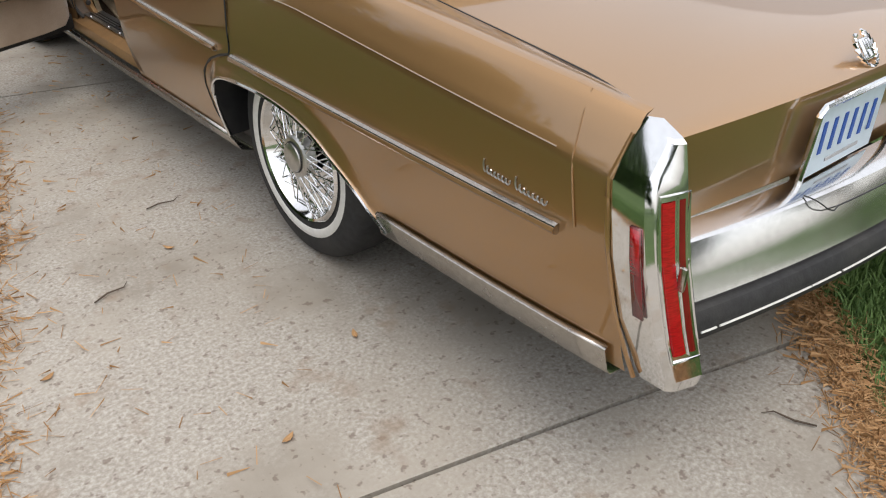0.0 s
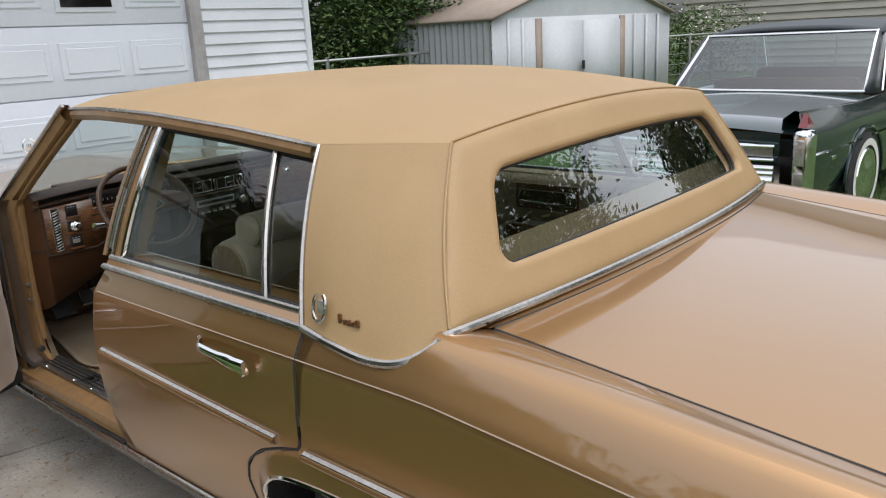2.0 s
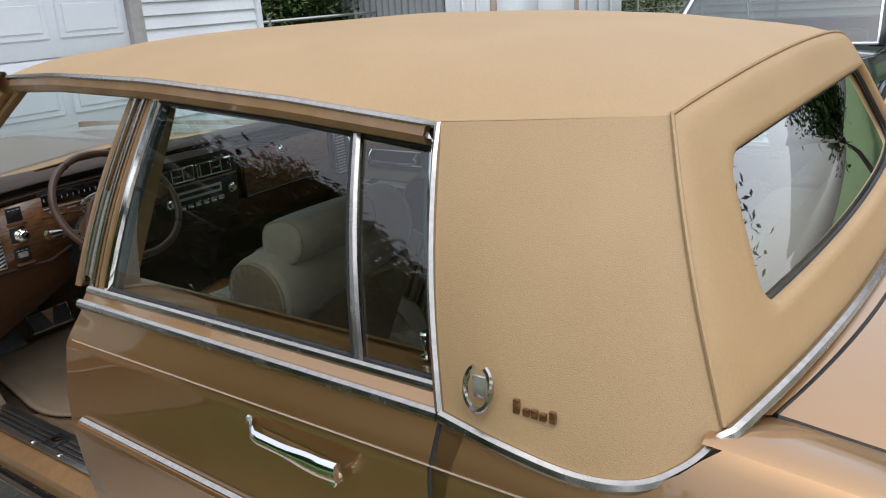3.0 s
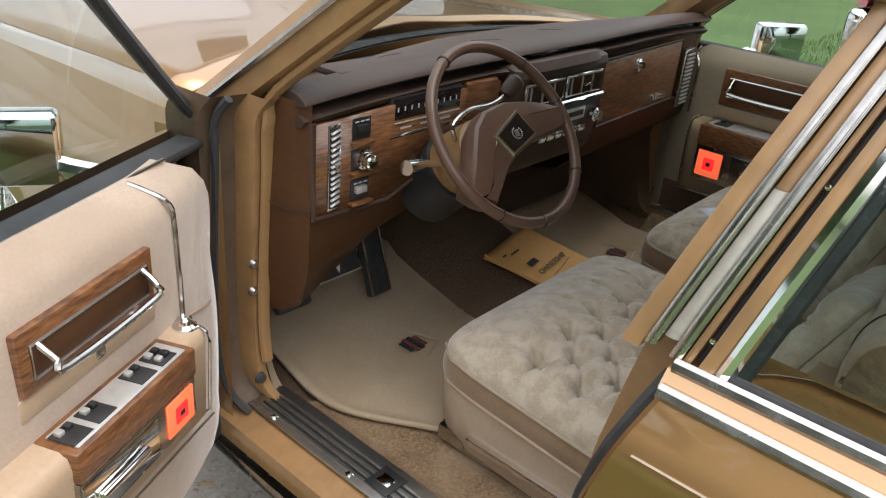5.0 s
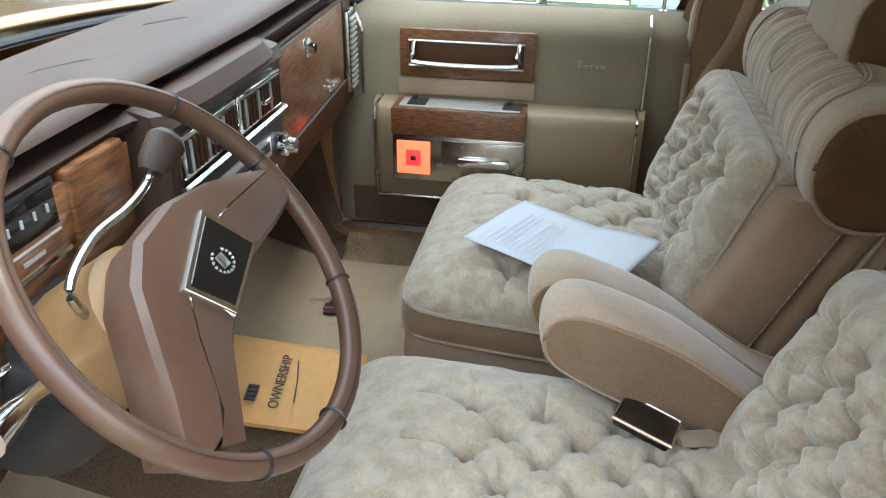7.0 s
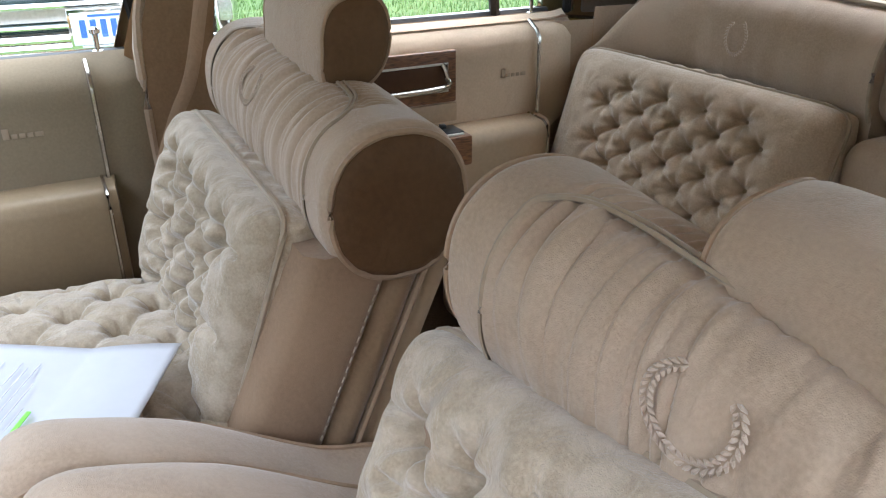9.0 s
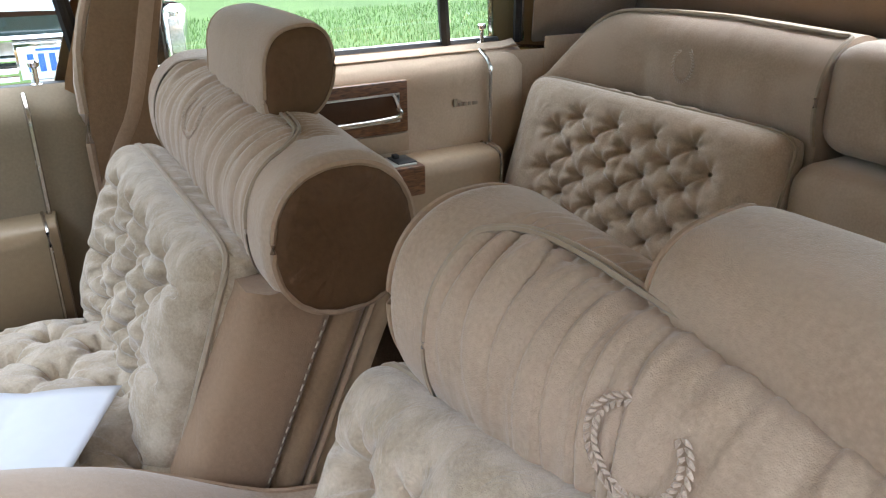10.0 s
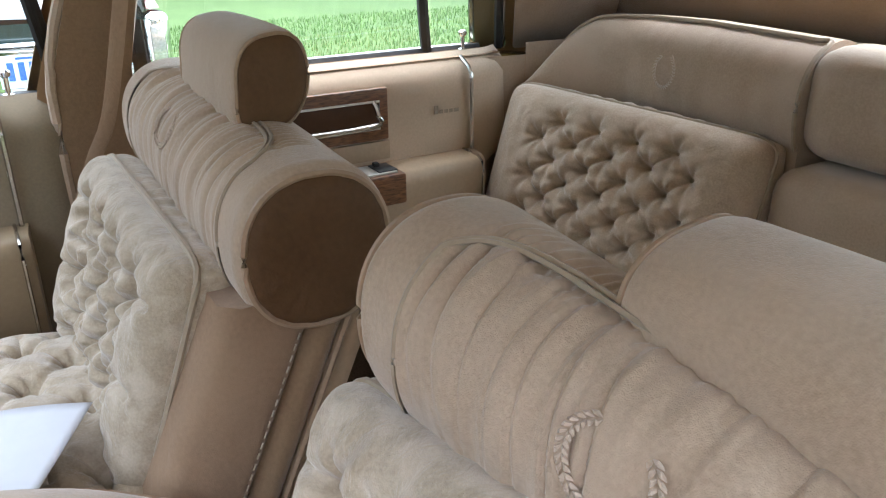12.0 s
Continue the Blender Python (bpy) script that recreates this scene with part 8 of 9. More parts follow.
part("turn_lever", Geo().tube([(-0.455, 3.29, 0.862), (-0.525, 3.335, 0.835), (-0.548, 3.343, 0.829)], [0.004, 0.004, 0.011], 8), chrome, car, "chrome turn signal lever")
part("tilt_lever", Geo().tube([(-0.48, 3.28, 0.83), (-0.575, 3.268, 0.857), (-0.60, 3.263, 0.861), (-0.632, 3.258, 0.864)], [0.006, 0.008, 0.012, 0.0145], 12), chrome, car, "chrome tilt lever")
lever = spline([(-0.50, 3.255, 0.885), (-0.520, 3.252, 0.925), (-0.47, 3.260, 0.943), (-0.40, 3.27, 0.938), (-0.360, 3.272, 0.944), (-0.34, 3.272, 0.957)], 5)
part("gear_lever", Geo().tube(lever, 0.0045, 8), worn_chrome, car, "chrome column gear lever")
part("gear_knob", Geo().tube([(-0.345, 3.272, 0.953), (-0.338, 3.271, 0.960), (-0.316, 3.268, 0.973), (-0.310, 3.267, 0.976)], [0.012, 0.016, 0.020, 0.015], 16), dash_brown, car, "brown gear lever knob")

# loose things inside
def floor_mat(x0, x1, y0, y1, z, label, taper=0.0):
    rows = []
    for j in range(25):
        v = j / 24
        row = []
        for i in range(21):
            u = i / 20
            ex = 0.03 * max(0, abs(2 * v - 1) - 0.86) / 0.14
            x = lerp(x0 + ex + taper * (1 - smooth(0.0, 0.5, v)), x1 - ex, u)
            y = lerp(y0, y1, v)
            zz = z + (0.32 * max(0, y - 3.45)) + 0.004 * noise.noise(Vector((x * 5, y * 5, 1))) + 0.012 * (smooth(0.92, 1, abs(2 * u - 1)))
            row.append((x, y, zz))
        rows.append(row)
    ob = part("floor_mat", Geo().grid(rows), mat_cloth, None, thick=0.010)
    tagged(ob, label, "floor mat", "floor mats")
    cx, cy = (x0 + x1) / 2 + 0.04, lerp(y0, y1, 0.53)
    zz = z + 0.32 * max(0, cy - 3.45) + 0.0055
    for k in range(4):
        part("crest_bar", Geo().box((cx - 0.030 + k * 0.015, cy - 0.020 - 0.008 * (k in (1, 2)), zz), (cx - 0.019 + k * 0.015, cy + 0.022 + 0.006 * (k in (1, 2)), zz + 0.003)), crest_red if k % 2 else ink, ob, "dark red and black woven crest bar")
    line_pts = [(cx + 0.02, cy + 0.07, zz + 0.002), (cx + 0.055, cy - 0.03, zz + 0.002), (cx - 0.01, cy - 0.055, zz + 0.002)]
    part("crest_line", Geo().tube(line_pts, 0.002, 4), door_velour, ob)


floor_mat(-0.70, -0.17, 3.05, 3.75, 0.300, "beige cloth floor mat with woven crest", 0.15)
floor_mat(0.17, 0.66, 3.00, 3.68, 0.300, "beige cloth floor mat with woven crest")

def text_on(words, size, m, material, parent, name="writing"):
    """Built-in letters laid flat on a sheet."""
    cu = bpy.data.curves.new(name, "FONT")
    cu.body, cu.size, cu.extrude, cu.align_x, cu.align_y = words, size, 0.0004, "CENTER", "CENTER"
    cu.materials.append(material)
    ob = new(name, cu)
    ob.matrix_world = m
    ob.parent = parent
    return ob


def sheet(m, w, d, curl, n=15):
    return Geo().grid([[m @ Vector((a, b, curl * noise.noise(Vector((a * 5, b * 5, 3.3))))) for a in spread(n, -w / 2, w / 2)] for b in spread(n, -d / 2, d / 2)])


em = basis((0.016, 3.328, 0.428), (0.207, 0.030, 0.01), (0.017, 0.24, 0.035))
envelope = part("envelope", sheet(em, 0.215, 0.285, 0.012), manila, None, thick=0.004)
tagged(envelope, "manila envelope with handwriting on the transmission hump", "envelope")
part("flap_fold", Geo().tube([em @ Vector((-0.1075, b, 0.004)) for b in spread(8, -0.14, 0.14)], 0.003, 5), manila, envelope)
text_on("OWNERSHIP", 0.024, em @ Matrix.Translation((-0.008, -0.010, 0.0105)), ink, envelope)
for k in range(4):
    part("scribble_bar", Geo().box((-0.060 + k * 0.010, 0.022, 0.006), (-0.053 + k * 0.010, 0.040, 0.0085), m=em), ink, envelope)
part("underline", Geo().tube([em @ Vector((-0.055, -0.040, 0.009)), em @ Vector((0.0, -0.036, 0.009)), em @ Vector((0.052, -0.028, 0.009))], 0.0010, 4), ink, envelope)
part("scribble_bar", Geo().box((-0.085, 0.095, 0.008), (-0.070, 0.100, 0.0095), m=em), ink, envelope)
part("scribble_bar", Geo().box((-0.060, 0.085, 0.008), (-0.020, 0.090, 0.0095), m=em), ink, envelope)

# a letter folded once across, its two halves lying at an angle
pm_ = basis((0.262, 2.930, 0.630), (0.19, -0.103, 0.0), (0.103, 0.19, 0.01))
letter = part("paper_letter", Geo().grid([[pm_ @ Vector((a, b, 0.004 * noise.noise(Vector((a * 6, b * 6, 3))) + (0.0 if b > -0.085 else 0.22 * (-0.085 - b) - 0.9 * (-0.085 - b) ** 2))) for a in spread(12, -0.100, 0.096)] for b in [*spread(12, 0.075, -0.085), *spread(12, -0.09, -0.205)]]), paper_white, None, thick=0.0008)
tagged(letter, "white printed paper letter lying on the passenger seat", "letter")
for k in range(11):
    w_ = (0.03, 0.06, 0.13, 0.125, 0.13, 0.05, 0.13, 0.12, 0.13, 0.09, 0.04)[k]
    part("print_bar", Geo().box((-0.080, 0.052 - k * 0.0115, 0.0042), (-0.080 + w_, 0.0535 - k * 0.0115, 0.0052), m=pm_), faint_print, letter)
part("highlight_bar", Geo().box((-0.085, -0.075, 0.004), (-0.045, -0.070, 0.0052), m=pm_), highlight, letter, "bright green highlighter stroke")

# ---- dark green sedan on the lawn ----
glass_old = glass_mat("blue_tinted_glass", (0.50, 0.60, 0.62), 2.2)
old = tagged(new("old_green_sedan"), "dark green vintage sedan with chrome bumper parked on lawn", "car")
OM = Matrix.Translation((3.42, 2.80, 0.0)) @ Matrix.Rotation(radians(-4), 4, "Z")


def old_part(name, geo, mat, label="", sharp=40, thick=0.0):
    return part(name, geo.moved(OM), mat, old, label, sharp=sharp, thick=thick)


HW = 0.925
stations = spread(24, 0.0, 5.2)


def old_side(x, z):
    return HW * (1 - 0.05 * smooth(0.6, 0, x) - 0.06 * smooth(4.4, 5.2, x)) - line([(0.22, 0.10), (0.35, 0.02), (0.55, 0.0), (0.75, 0.015), (0.88, 0.05)], z)


def fin_z(x):
    return line([(0, 0.90), (0.5, 0.885), (1.2, 0.86), (2.5, 0.88), (5.2, 0.82)], x)


for s in (-1, 1):
    rows = [[(x, s * old_side(x, z), z) for z in (0.24, 0.32, 0.42, 0.55, 0.62, 0.70, 0.78, fin_z(x) - 0.03, fin_z(x))] + [(x, s * (old_side(x, fin_z(x)) - 0.03), fin_z(x) + 0.004), (x, s * (old_side(x, fin_z(x)) - 0.10), fin_z(x) - 0.05), (x, s * (HW - 0.20), line([(0, 0.77), (1.3, 0.84), (5.2, 0.84)], x))] for x in stations]
    old_part("body_side", Geo().grid(rows), green_paint, "glossy dark green body side", sharp=60)
    strip = [(x, s * (old_side(x, 0.66) + 0.006), line([(0.1, 0.60), (5, 0.66)], x)) for x in spread(10, 0.14, 5.0)]
    old_part("side_strip", Geo().tube(strip, 0.011, 6), chrome, "chrome side strip")
    lamp_ = Geo().box((-0.06, s * (HW - 0.06) - 0.065, 0.34), (0.10, s * (HW - 0.06) + 0.055, 0.79), bevel=0.045, seg=4)
    pod = old_part("tail_lamp_pod", lamp_, chrome, "chrome tail lamp pod")
    g = Geo().box((-0.070, s * (HW - 0.06) - 0.035, 0.56), (-0.05, s * (HW - 0.06) + 0.03, 0.73), bevel=0.012)
    part("pod_lens", g.moved(OM), clear_lens, pod)
    g = Geo().box((-0.070, s * (HW - 0.06) - 0.035, 0.37), (-0.05, s * (HW - 0.06) + 0.03, 0.52), bevel=0.012)
    part("pod_grille", g.moved(OM), brushed, pod)
    fin = Geo().add([(-0.02, s * (HW - 0.09), 0.80), (0.05, s * (HW - 0.085), 0.885), (0.10, s * (HW - 0.09), 0.80), (-0.02, s * (HW - 0.03), 0.80), (0.05, s * (HW - 0.06), 0.885), (0.10, s * (HW - 0.03), 0.80)], [(0, 1, 2), (5, 4, 3), (0, 3, 4, 1), (1, 4, 5, 2)])
    old_part("fin_lens", fin, red_dark, "red fin lens")
    for k, (a, b) in enumerate(((0.12, 0.10), (0.05, 0.08))):
        old_part("script_bar", Geo().box((0.30 + a * 2, s * (old_side(0.4, 0.55) + 0.002) - 0.004, 0.54), (0.30 + a * 2 + b, s * (old_side(0.4, 0.55) + 0.002) + 0.004, 0.565), bevel=0.002), chrome)
    for x in (1.05, 4.35):
        w = new("old_wheel")
        w.name = "wheel"
        w.parent = old
        c = (x, s * (HW - 0.16), 0.33)
        part("tyre", Geo().lathe([(0.2, -0.02), (0.28, 0.06), (0.325, 0.08), (0.33, 0.12), (0.32, 0.16), (0.27, 0.18), (0.21, 0.17)], c, (0, s, 0), 32).moved(OM), black_rubber, w)
        part("white_stripe", Geo().lathe([(0.275, 0.183), (0.225, 0.183)], c, (0, s, 0), 32).moved(OM), white_wall, w)
        part("hub_cap", Geo().lathe([(0.21, 0.17), (0.20, 0.185), (0.15, 0.18), (0.10, 0.20), (0.0, 0.205)], c, (0, s, 0), 32).moved(OM), chrome, w)
        well = [(x + 0.40 * math.cos(a), s * (old_side(x, 0.5) + 0.004), 0.33 + 0.36 * math.sin(a)) for a in spread(18, -0.15, math.pi + 0.15)]
        old_part("wheel_well", Geo().fan(well), black_trim)
        old_part("arch_lip", Geo().tube([(a, y + s * 0.004, z) for a, y, z in well], 0.012, 6), green_paint)
        w.matrix_basis = Matrix.Identity(4)
deck = [[(x, u * (HW - 0.10), line([(0, 0.75), (0.12, 0.795), (0.6, 0.83), (1.45, 0.875)], x) + 0.035 * (1 - u * u)) for u in spread(13, -1, 1)] for x in (0.0, 0.03, 0.12, 0.3, 0.6, 0.9, 1.2, 1.45)]
old_part("boot_lid", Geo().grid(deck), green_paint, "dark green boot lid", sharp=60)
hood = [[(x, u * (HW - 0.12), line([(3.3, 0.90), (5.0, 0.86), (5.2, 0.78)], x) + 0.03 * (1 - u * u)) for u in spread(9, -1, 1)] for x in (3.3, 3.8, 4.4, 5.0, 5.2)]
old_part("hood", Geo().grid(hood), green_paint, sharp=60)
old_part("rear_panel", Geo().grid([[(-0.0, y, z) for y in (-0.72, 0.72)] for z in (0.76, 0.66, 0.50)]), green_paint)
v = [[(-0.005 - 0.03 * (1 - (y / 0.7) ** 2), y, z) for y in spread(9, -0.68, 0.68)] for z in (0.60, 0.655)]
old_part("rear_grille", Geo().grid(v), brushed, "bright ribbed rear grille")
for z, r in ((0.675, 0.014), (0.585, 0.012), (0.53, 0.016), (0.495, 0.018), (0.45, 0.030)):
    old_part("bumper_bar", Geo().tube([(-0.03 - 0.06 * (1 - (y / 0.72) ** 2), y, z) for y in spread(13, -0.70, 0.70)], r, 8), chrome, "chrome rear bumper bar")
old_part("bumper_apron", Geo().grid([[(-0.03 - 0.05 * (1 - (y / 0.72) ** 2), y, z) for y in spread(9, -0.74, 0.74)] for z in (0.56, 0.42, 0.33)]), chrome)
for y in (-0.28, 0.28):
    old_part("bumper_guard", Geo().box((-0.14, y - 0.035, 0.40), (-0.06, y + 0.035, 0.56), bevel=0.02), chrome)
old_part("floor_pan", Geo().box((0.05, -0.70, 0.20), (5.1, 0.70, 0.30)), black_trim)
# greenhouse
roof_rows = []
for x in spread(11, 1.86, 3.10):
    zc = line([(1.86, 1.36), (2.2, 1.415), (2.7, 1.42), (3.1, 1.38)], x)
    roof_rows.append([(x, u * (HW - 0.19), zc - 0.055 * abs(u) ** 3) for u in spread(13, -1, 1)])
old_part("roof", Geo().grid(roof_rows), green_roof, "dark grey roof", sharp=60, thick=0.03)
rw = [[(lerp(1.38, 1.84, k) - 0.05 * (1 - u * u), u * lerp(HW - 0.14, HW - 0.22, k), lerp(0.91, 1.345, k)) for u in spread(11, -1, 1)] for k in spread(6, 0, 1)]
ob = old_part("rear_window", Geo().grid(rw), glass_old, "tinted rear window glass")
ob.visible_shadow = False
edge = rw[0] + [r[-1] for r in rw[1:]] + rw[-1][::-1][1:] + [r[0] for r in rw[::-1][1:-1]]
old_part("rear_window_trim", Geo().tube(edge, 0.014, 6, closed=True), chrome, "chrome rear window trim")
fw = [[(lerp(3.55, 3.10, k), u * lerp(HW - 0.12, HW - 0.21, k), lerp(0.92, 1.355, k)) for u in spread(7, -1, 1)] for k in (0, 0.5, 1)]
ob = old_part("windscreen", Geo().grid(fw), glass_tint)
ob.visible_shadow = False
for s in (-1, 1):
    old_part("rear_pillar", Geo().grid([[(lerp(1.36, 1.83, k), s * lerp(HW - 0.12, HW - 0.205, k), lerp(0.90, 1.345, k)), (lerp(1.62, 1.98, k), s * lerp(HW - 0.09, HW - 0.19, k), lerp(0.88, 1.345, k))] for k in spread(5, 0, 1)]), green_roof, sharp=50, thick=0.02)
    ob = old_part("side_window", Geo().grid([[(lerp(a, b, k), s * lerp(HW - 0.09, HW - 0.19, k), lerp(0.90, 1.33, k)) for a, b in ((1.62, 1.98), (2.5, 2.5), (3.5, 3.08))] for k in (0, 0.5, 1)]), glass_tint)
    ob.visible_shadow = False
    old_part("window_trim", Geo().tube([(1.62, s * (HW - 0.085), 0.895), (3.52, s * (HW - 0.085), 0.905)], 0.010, 6), chrome)
    old_part("window_trim", Geo().tube([(1.62, s * (HW - 0.085), 0.895), (1.98, s * (HW - 0.185), 1.33), (2.6, s * (HW - 0.175), 1.345), (3.10, s * (HW - 0.185), 1.33), (3.52, s * (HW - 0.085), 0.905)], 0.009, 6), chrome)
old_part("bench_seat", Geo().box((1.75, -0.62, 0.45), (1.95, 0.62, 0.98), bevel=0.06, seg=3), dash_side, "dark bench seat back")
old_part("bench_seat", Geo().box((2.65, -0.62, 0.45), (2.85, 0.62, 1.02), bevel=0.06, seg=3), dash_side, "dark bench seat back")
# number plate with its frame
pf = part("plate_frame", Geo().box((-0.120, -0.345, 0.42), (-0.108, -0.015, 0.595), bevel=0.004).moved(OM @ Matrix.Translation((-0.02, -0.15, 0.068))), chrome, old, "chrome number plate frame")
part("plate", Geo().box((-0.124, -0.332, 0.437), (-0.119, -0.028, 0.578), bevel=0.001).moved(OM @ Matrix.Translation((-0.02, -0.15, 0.068))), plate_blue_white, pf, "blue and white number plate")
for k in range(6):
    part("plate_bar", Geo().box((-0.128, -0.308 + k * 0.044, 0.470), (-0.1235, -0.282 + k * 0.044, 0.548)).moved(OM @ Matrix.Translation((-0.02, -0.15, 0.068))), ink_blue, pf)
part("plate_bar", Geo().box((-0.128, -0.26, 0.560), (-0.1235, -0.10, 0.570)).moved(OM @ Matrix.Translation((-0.02, -0.15, 0.068))), ink_blue, pf)
part("plate_bar", Geo().box((-0.128, -0.30, 0.425), (-0.1235, -0.06, 0.434)).moved(OM @ Matrix.Translation((-0.02, -0.15, 0.068))), grey_print, pf)


# ---- trees, hedge, grass ----
def leaves(centres, count, size, spread_, rng):
    """Many small leaf blades scattered about clump centres."""
    g = Geo()
    for c in centres:
        for _ in range(count):
            d = Vector((rng.gauss(0, 1), rng.gauss(0, 1), rng.gauss(0, 0.8))) * spread_
            p = Vector(c) + d
            a = Vector((rng.uniform(-1, 1), rng.uniform(-1, 1), rng.uniform(-0.6, 0.6))).normalized()
            b = a.cross(Vector((rng.uniform(-1, 1), rng.uniform(-1, 1), 1))).normalized()
            l, w = size * rng.uniform(0.7, 1.3), size * rng.uniform(0.3, 0.5)
            n = len(g.v)
            g.v += [tuple(p - a * l), tuple(p + b * w), tuple(p + a * l), tuple(p - b * w)]
            g.f.append((n, n + 1, n + 2, n + 3))
    return g


def raw_part(name, g, material, parent):
    me = bpy.data.meshes.new(name)
    me.from_pydata(g.v, [], g.f)
    me.materials.append(material)
    ob = new(name, me)
    if parent:
        ob.parent = parent
    return ob


def tree(seed, height, reach, low, label, count=230, clump=60, size=0.15):
    rng = random.Random(seed)
    root = tagged(new("tree"), label, "tree", "yard trees")
    trunk = Geo()
    top = Vector((rng.uniform(-0.3, 0.3), rng.uniform(-0.3, 0.3), height * 0.8))
    spine = [Vector((0, 0, -0.1)), Vector((0.05, 0.02, height * 0.25)), top * 0.6 + Vector((0.1, 0, 0)), top]
    trunk.tube(spline(spine, 5), [lerp(0.20, 0.04, i / 15) for i in range(16)], 9)
    centres = []
    for k in range(count):
        z = rng.uniform(low, height)
        rel = (z - low) / (height - low)
        r = reach * math.sin(math.pi * (0.12 + 0.80 * rel)) * rng.uniform(0.25, 1.05)
        a = rng.uniform(0, 6.283)
        centres.append((r * math.cos(a), r * math.sin(a), z))
    for c in centres[:26]:
        base = top * min(0.9, max(0.25, (c[2] - 0.8) / height))
        trunk.tube([base, (base + Vector(c)) * 0.5 + Vector((0, 0, 0.15)), Vector(c)], [0.05, 0.03, 0.012], 5)
    part("trunk", trunk, bark, root)
    raw_part("crown", leaves(centres, clump, size, reach * 0.13, rng), leaf_green, root)
    return root


first = tree(3, 7.5, 2.7, 1.5, "leafy green yard tree")
first.matrix_basis = pose(-17.0, 4.0, 0)
second = tree(8, 9.0, 3.2, 2.0, "tall leafy green yard tree", 220)
second.matrix_basis = pose(-17.5, 11.0, 0, 0, 0, 40)
tall = tree(5, 13.0, 4.4, 2.5, "very tall leafy green tree", 360, 60, 0.20)
tall.matrix_basis = pose(-18.0, 16.5, 0)
copy_thing(tall, pose(-13.5, 22.0, 0, 0, 0, 130))
for src, x, y, a in ((second, -17.0, -3.5, 80), (first, -14.0, -11.0, 200), (second, -2.5, -13.0, 300), (first, 4.5, -12.0, 120), (second, 11.0, -9.0, 10), (first, 16.0, -2.0, 160), (second, -14.5, 17.0, 250), (first, 17.5, 12.5, 20), (second, 12.5, 15.5, 100), (first, 5.6, 14.2, 70)):
    copy_thing(src, pose(x, y, 0, 0, 0, a))


def hedge(x0, y0, x1, y1, h, n, seed, label, leaf=0.06):
    rng = random.Random(seed)
    root = tagged(new("hedge"), label, "hedge", "yard hedges")
    cs, stems = [], Geo()
    for _ in range(n):
        t = rng.random()
        top = h * (0.85 + 0.25 * noise.noise(Vector((t * 9, seed, 0))))
        cs.append((lerp(x0, x1, t) + rng.gauss(0, 0.25), lerp(y0, y1, t) + rng.gauss(0, 0.35), rng.uniform(0.1, top)))
    for k in range(14):
        t = (k + 0.5) / 14
        p = Vector((lerp(x0, x1, t), lerp(y0, y1, t), 0))
        stems.tube([p, p + Vector((rng.uniform(-0.2, 0.2), rng.uniform(-0.2, 0.2), h * 0.8))], [0.04, 0.015], 6)
    part("stems", stems, bark, root)
    raw_part("leaves", leaves(cs, 26, leaf, leaf * 3, rng), hedge_leaf, root)


hedge(-7.6, 3.4, -7.8, 17.0, 4.2, 2200, 4, "tall dense green hedge along the yard", 0.10)
hedge(5.2, 11.2, 9.3, 10.3, 3.0, 1000, 5, "dense green hedge beside the garage")
hedge(11.5, 13.2, 21.0, 10.5, 2.1, 620, 6, "dense green hedge beyond the yard")
rng = random.Random(12)
shrub = tagged(new("flowering_shrub"), "green shrub with pale blossom by the fence", "shrub")
cs = [(18.2 + rng.gauss(0, 0.55), 8.6 + rng.gauss(0, 0.55), rng.uniform(0.2, 1.75)) for _ in range(120)]
raw_part("leaves", leaves(cs, 16, 0.05, 0.14, rng), hedge_leaf, shrub)
blossom = stuff_mat("pale_blossom", (0.62, 0.62, 0.50), rough=0.7, vary=0.1, scale=20)
raw_part("blossom", leaves([c for c in cs if c[2] > 0.9], 5, 0.045, 0.16, rng), blossom, shrub)
part("stem", Geo().tube([(18.2, 8.6, 0), (18.2, 8.6, 1.0)], 0.03, 6), bark, shrub)

fence = tagged(new("wire_fence"), "grey steel wire fence with top rail", "fence")
fence_pts = [(4.0, 9.0), (6.0, 9.4), (8.0, 9.6), (12.8, 8.6), (15.5, 8.0), (18.0, 7.4), (21.5, 6.5)]
for (x, y), (x2, y2) in zip(fence_pts, fence_pts[1:]):
    part("top_rail", Geo().tube([(x, y, 1.2), (x2, y2, 1.2)], 0.022, 6), brushed, fence)
    for k in range(5):
        z = 0.15 + k * 0.22
        part("wire", Geo().tube([(x, y, z), (x2, y2, z)], 0.004, 4), brushed, fence)
for x, y in fence_pts:
    part("post", Geo().tube([(x, y, 0), (x, y, 1.25)], 0.03, 8), brushed, fence)


def blades(points, h, w, rng, lean=0.5):
    g = Geo()
    for x, y, z in points:
        a = rng.uniform(0, 6.283)
        l = h * rng.uniform(0.5, 1.25)
        tx, ty = math.cos(a) * l * lean * rng.random(), math.sin(a) * l * lean * rng.random()
        b = a + 1.57
        wx, wy = math.cos(b) * w, math.sin(b) * w
        n = len(g.v)
        g.v += [(x - wx, y - wy, z), (x + wx, y + wy, z), (x + tx * 0.5 + wx * 0.7, y + ty * 0.5 + wy * 0.7, z + l * 0.6), (x + tx * 0.5 - wx * 0.7, y + ty * 0.5 - wy * 0.7, z + l * 0.6), (x + tx * 1.3, y + ty * 1.3, z + l)]
        g.f += [(n, n + 1, n + 2, n + 3), (n + 3, n + 2, n + 4)]
    return g


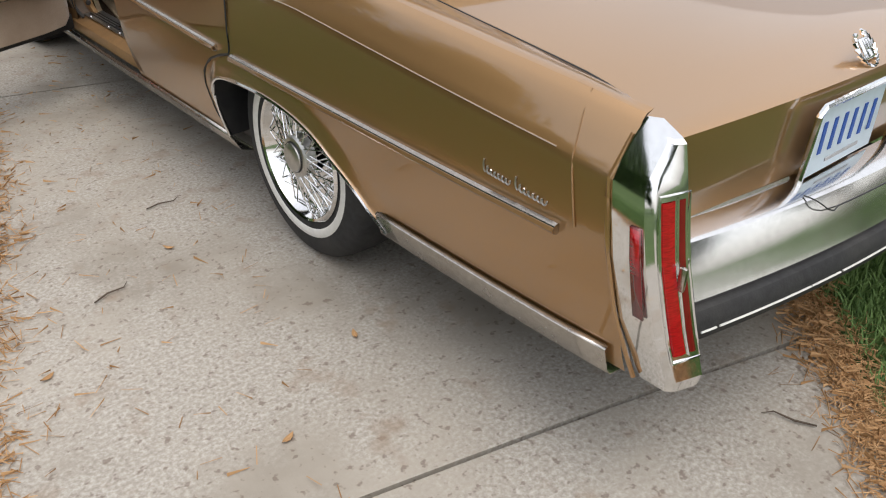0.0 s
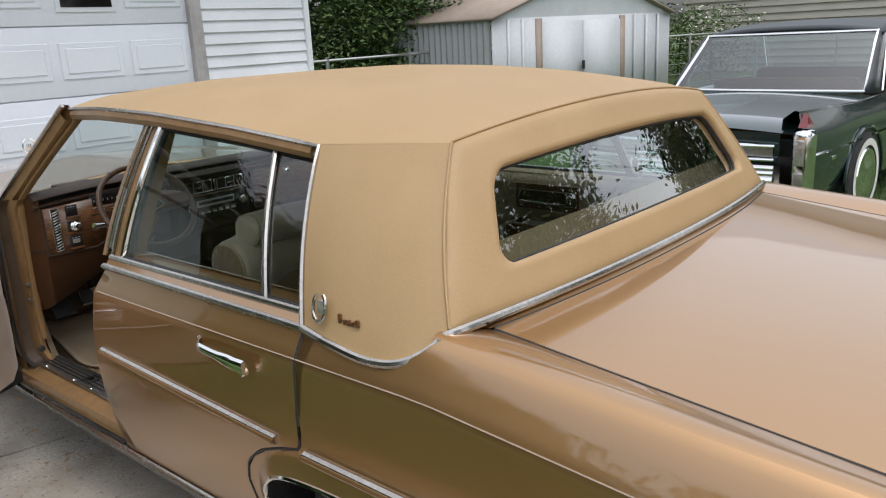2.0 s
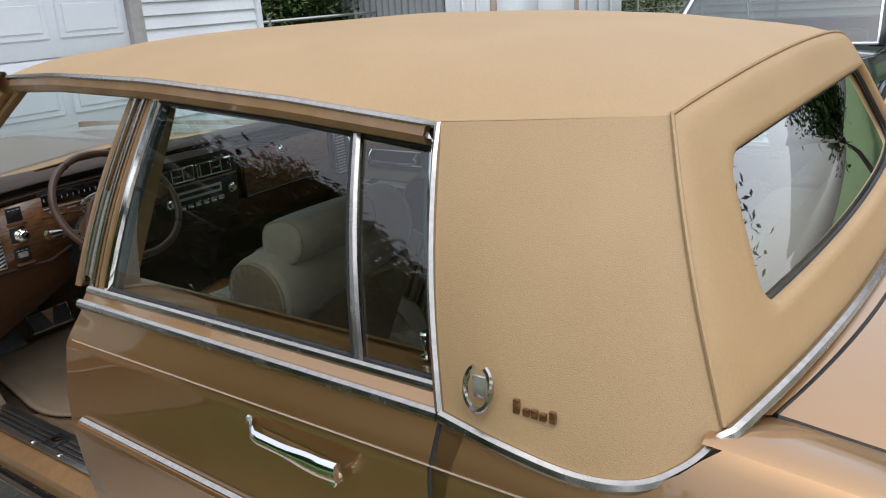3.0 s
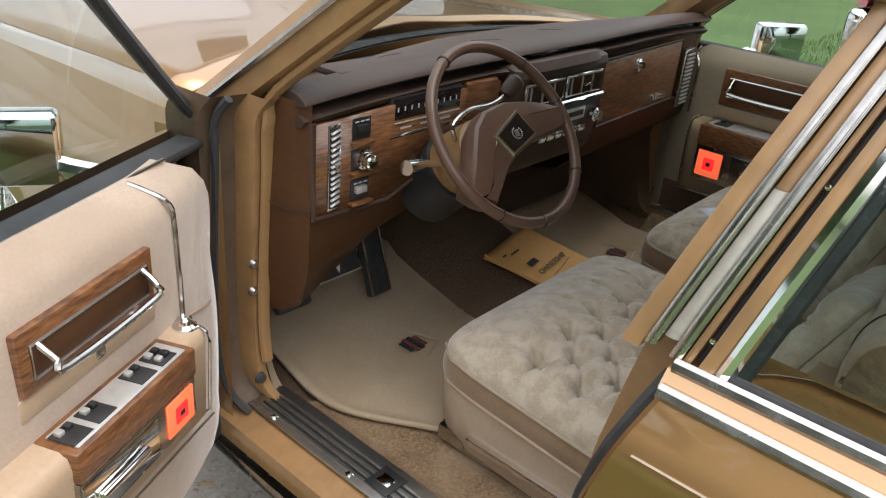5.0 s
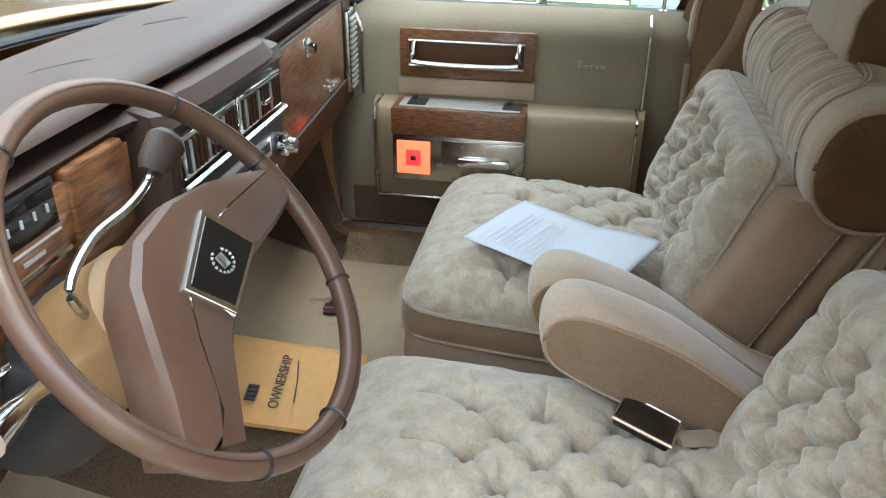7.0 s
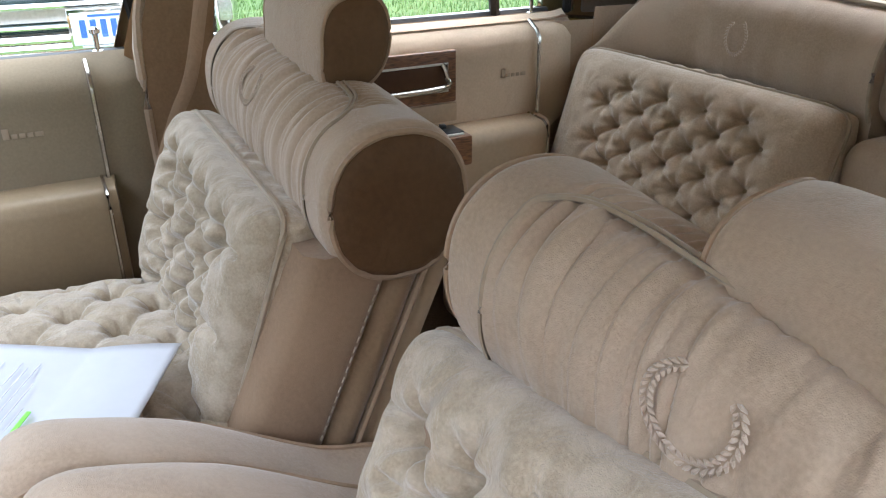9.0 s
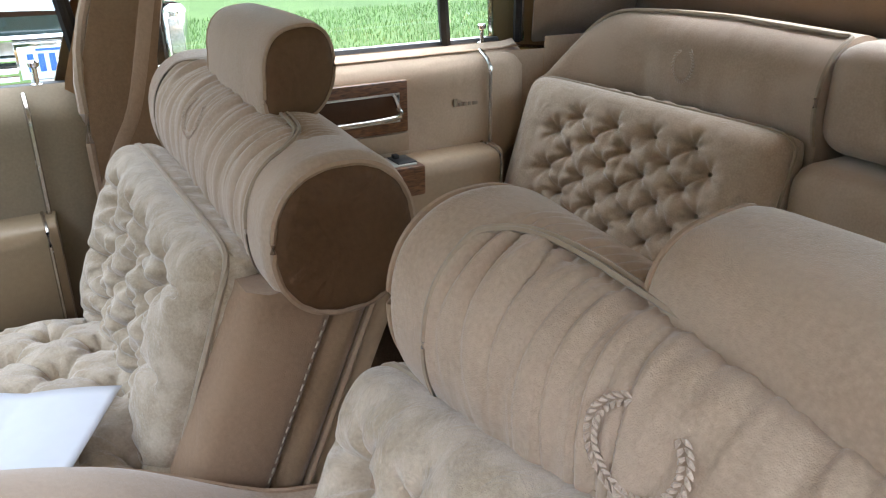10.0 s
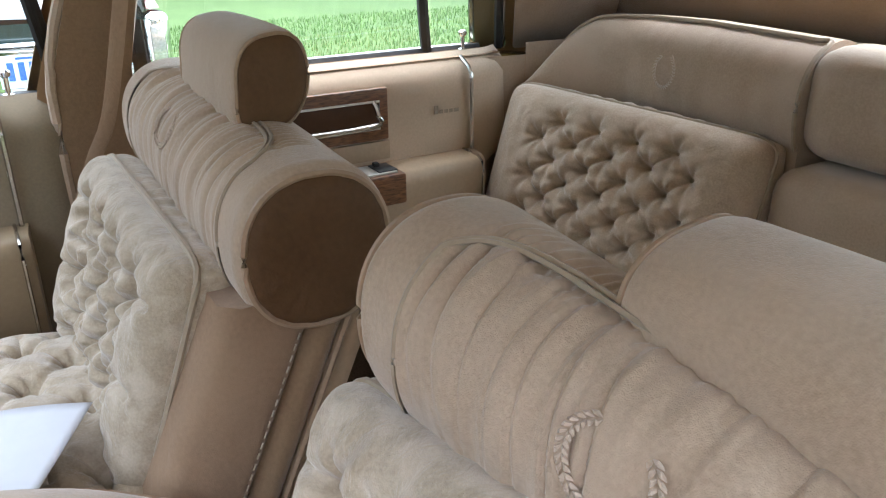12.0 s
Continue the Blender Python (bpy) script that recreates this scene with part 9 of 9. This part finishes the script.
rng = random.Random(21)
pts = []
for _ in range(26000):
    y = rng.uniform(0.6, 5.0)
    edge = driveway_left(y)
    pts.append((edge - abs(rng.gauss(0, 0.55)) + 0.03 + 0.03 * noise.noise(Vector((y * 6, 0, 0))), y, -0.03))
for _ in range(16000):
    y = rng.uniform(-1.6, 1.0)
    edge = driveway_right(y)
    pts.append((edge + abs(rng.gauss(0, 0.5)) + 0.05 + 0.05 * noise.noise(Vector((y * 5, 3, 0))), y, -0.03))
ob = raw_part("grass", blades(pts, 0.065, 0.003, rng, 0.9), blade_green, None)
tagged(ob, "uncut green grass along the driveway edge", "grass", kind="stuff")
pts = [(rng.uniform(1.6, 9.5), rng.uniform(-6.5, 5.0), -0.03) for _ in range(42000)]
pts = [p for p in pts if p[0] > driveway_right(p[1]) + 0.1]
ob = raw_part("grass", blades(pts, 0.055, 0.004, rng), blade_green, None)
tagged(ob, "short green lawn grass around the parked car", "grass", kind="stuff")


def needles(points, length, rng):
    g = Geo()
    for x, y, z in points:
        a = rng.uniform(0, 6.283)
        l, w = length * rng.uniform(0.5, 1.3), 0.0011
        c, s_ = math.cos(a), math.sin(a)
        n = len(g.v)
        zz = z + rng.uniform(0.001, 0.014)
        g.v += [(x - c * l / 2 - s_ * w, y - s_ * l / 2 + c * w, zz), (x - c * l / 2 + s_ * w, y - s_ * l / 2 - c * w, zz), (x + c * l / 2 + s_ * w, y + s_ * l / 2 - c * w, zz + rng.uniform(-0.004, 0.010)), (x + c * l / 2 - s_ * w, y + s_ * l / 2 + c * w, zz)]
        g.f.append((n, n + 1, n + 2, n + 3))
    return g


pts = []
for _ in range(6500):
    y = rng.uniform(0.8, 5.0)
    pts.append((driveway_left(y) + rng.gauss(0.055, 0.06) + 0.05 * noise.noise(Vector((y * 4, 7, 0))), y, 0.0))
for _ in range(6500):
    y = rng.uniform(-1.2, 0.45)
    pts.append((driveway_right(y) + rng.gauss(-0.02, 0.07) + 0.10 * noise.noise(Vector((y * 4, 9, 0))), y, 0.0))
for _ in range(350):
    y = rng.uniform(-0.5, 4.5)
    pts.append((rng.uniform(driveway_left(y), driveway_left(y) + 0.9), y, 0.0))
ob = raw_part("pine_needles", needles(pts, 0.05, rng), needle_tan, None)
tagged(ob, "dry tan pine needles littering the driveway edge", "needles", kind="stuff")
# a few loose leaves and twigs
for x, y, a, kind in ((-1.76, 1.33, 20, "leaf"), (-1.05, 0.98, 70, "leaf"), (-1.25, 1.75, 130, "leaf"), (-1.4, 0.75, 200, "leaf"), (-1.15, 2.05, 0, "twig"), (-0.78, -0.12, 60, "twig"), (-1.5, 1.6, 15, "twig"), (-0.42, 0.02, 110, "twig")):
    m = pose(x, y, 0.004, 0, 0, a)
    if kind == "leaf":
        g = Geo().grid([[m @ Vector((u * 0.020, v * 0.008 * (1 - u * u), 0.006 * (u * u + 0.5 * v * v))) for u in spread(5, -1, 1)] for v in (-1, 0, 1)])
        tagged(part("fallen_leaf", g, needle_tan, None, thick=0.0006), "dry tan fallen leaf on concrete", "leaf", "fallen leaves")
    else:
        g = Geo().tube([m @ Vector(p) for p in ((-0.05, 0, 0.003), (0.0, 0.01, 0.005), (0.05, 0.0, 0.004), (0.075, 0.02, 0.003))], [0.0025, 0.003, 0.002, 0.001], 5)
        tagged(part("twig", g, bark, None), "small dark twig on concrete", "twig", "fallen twigs")
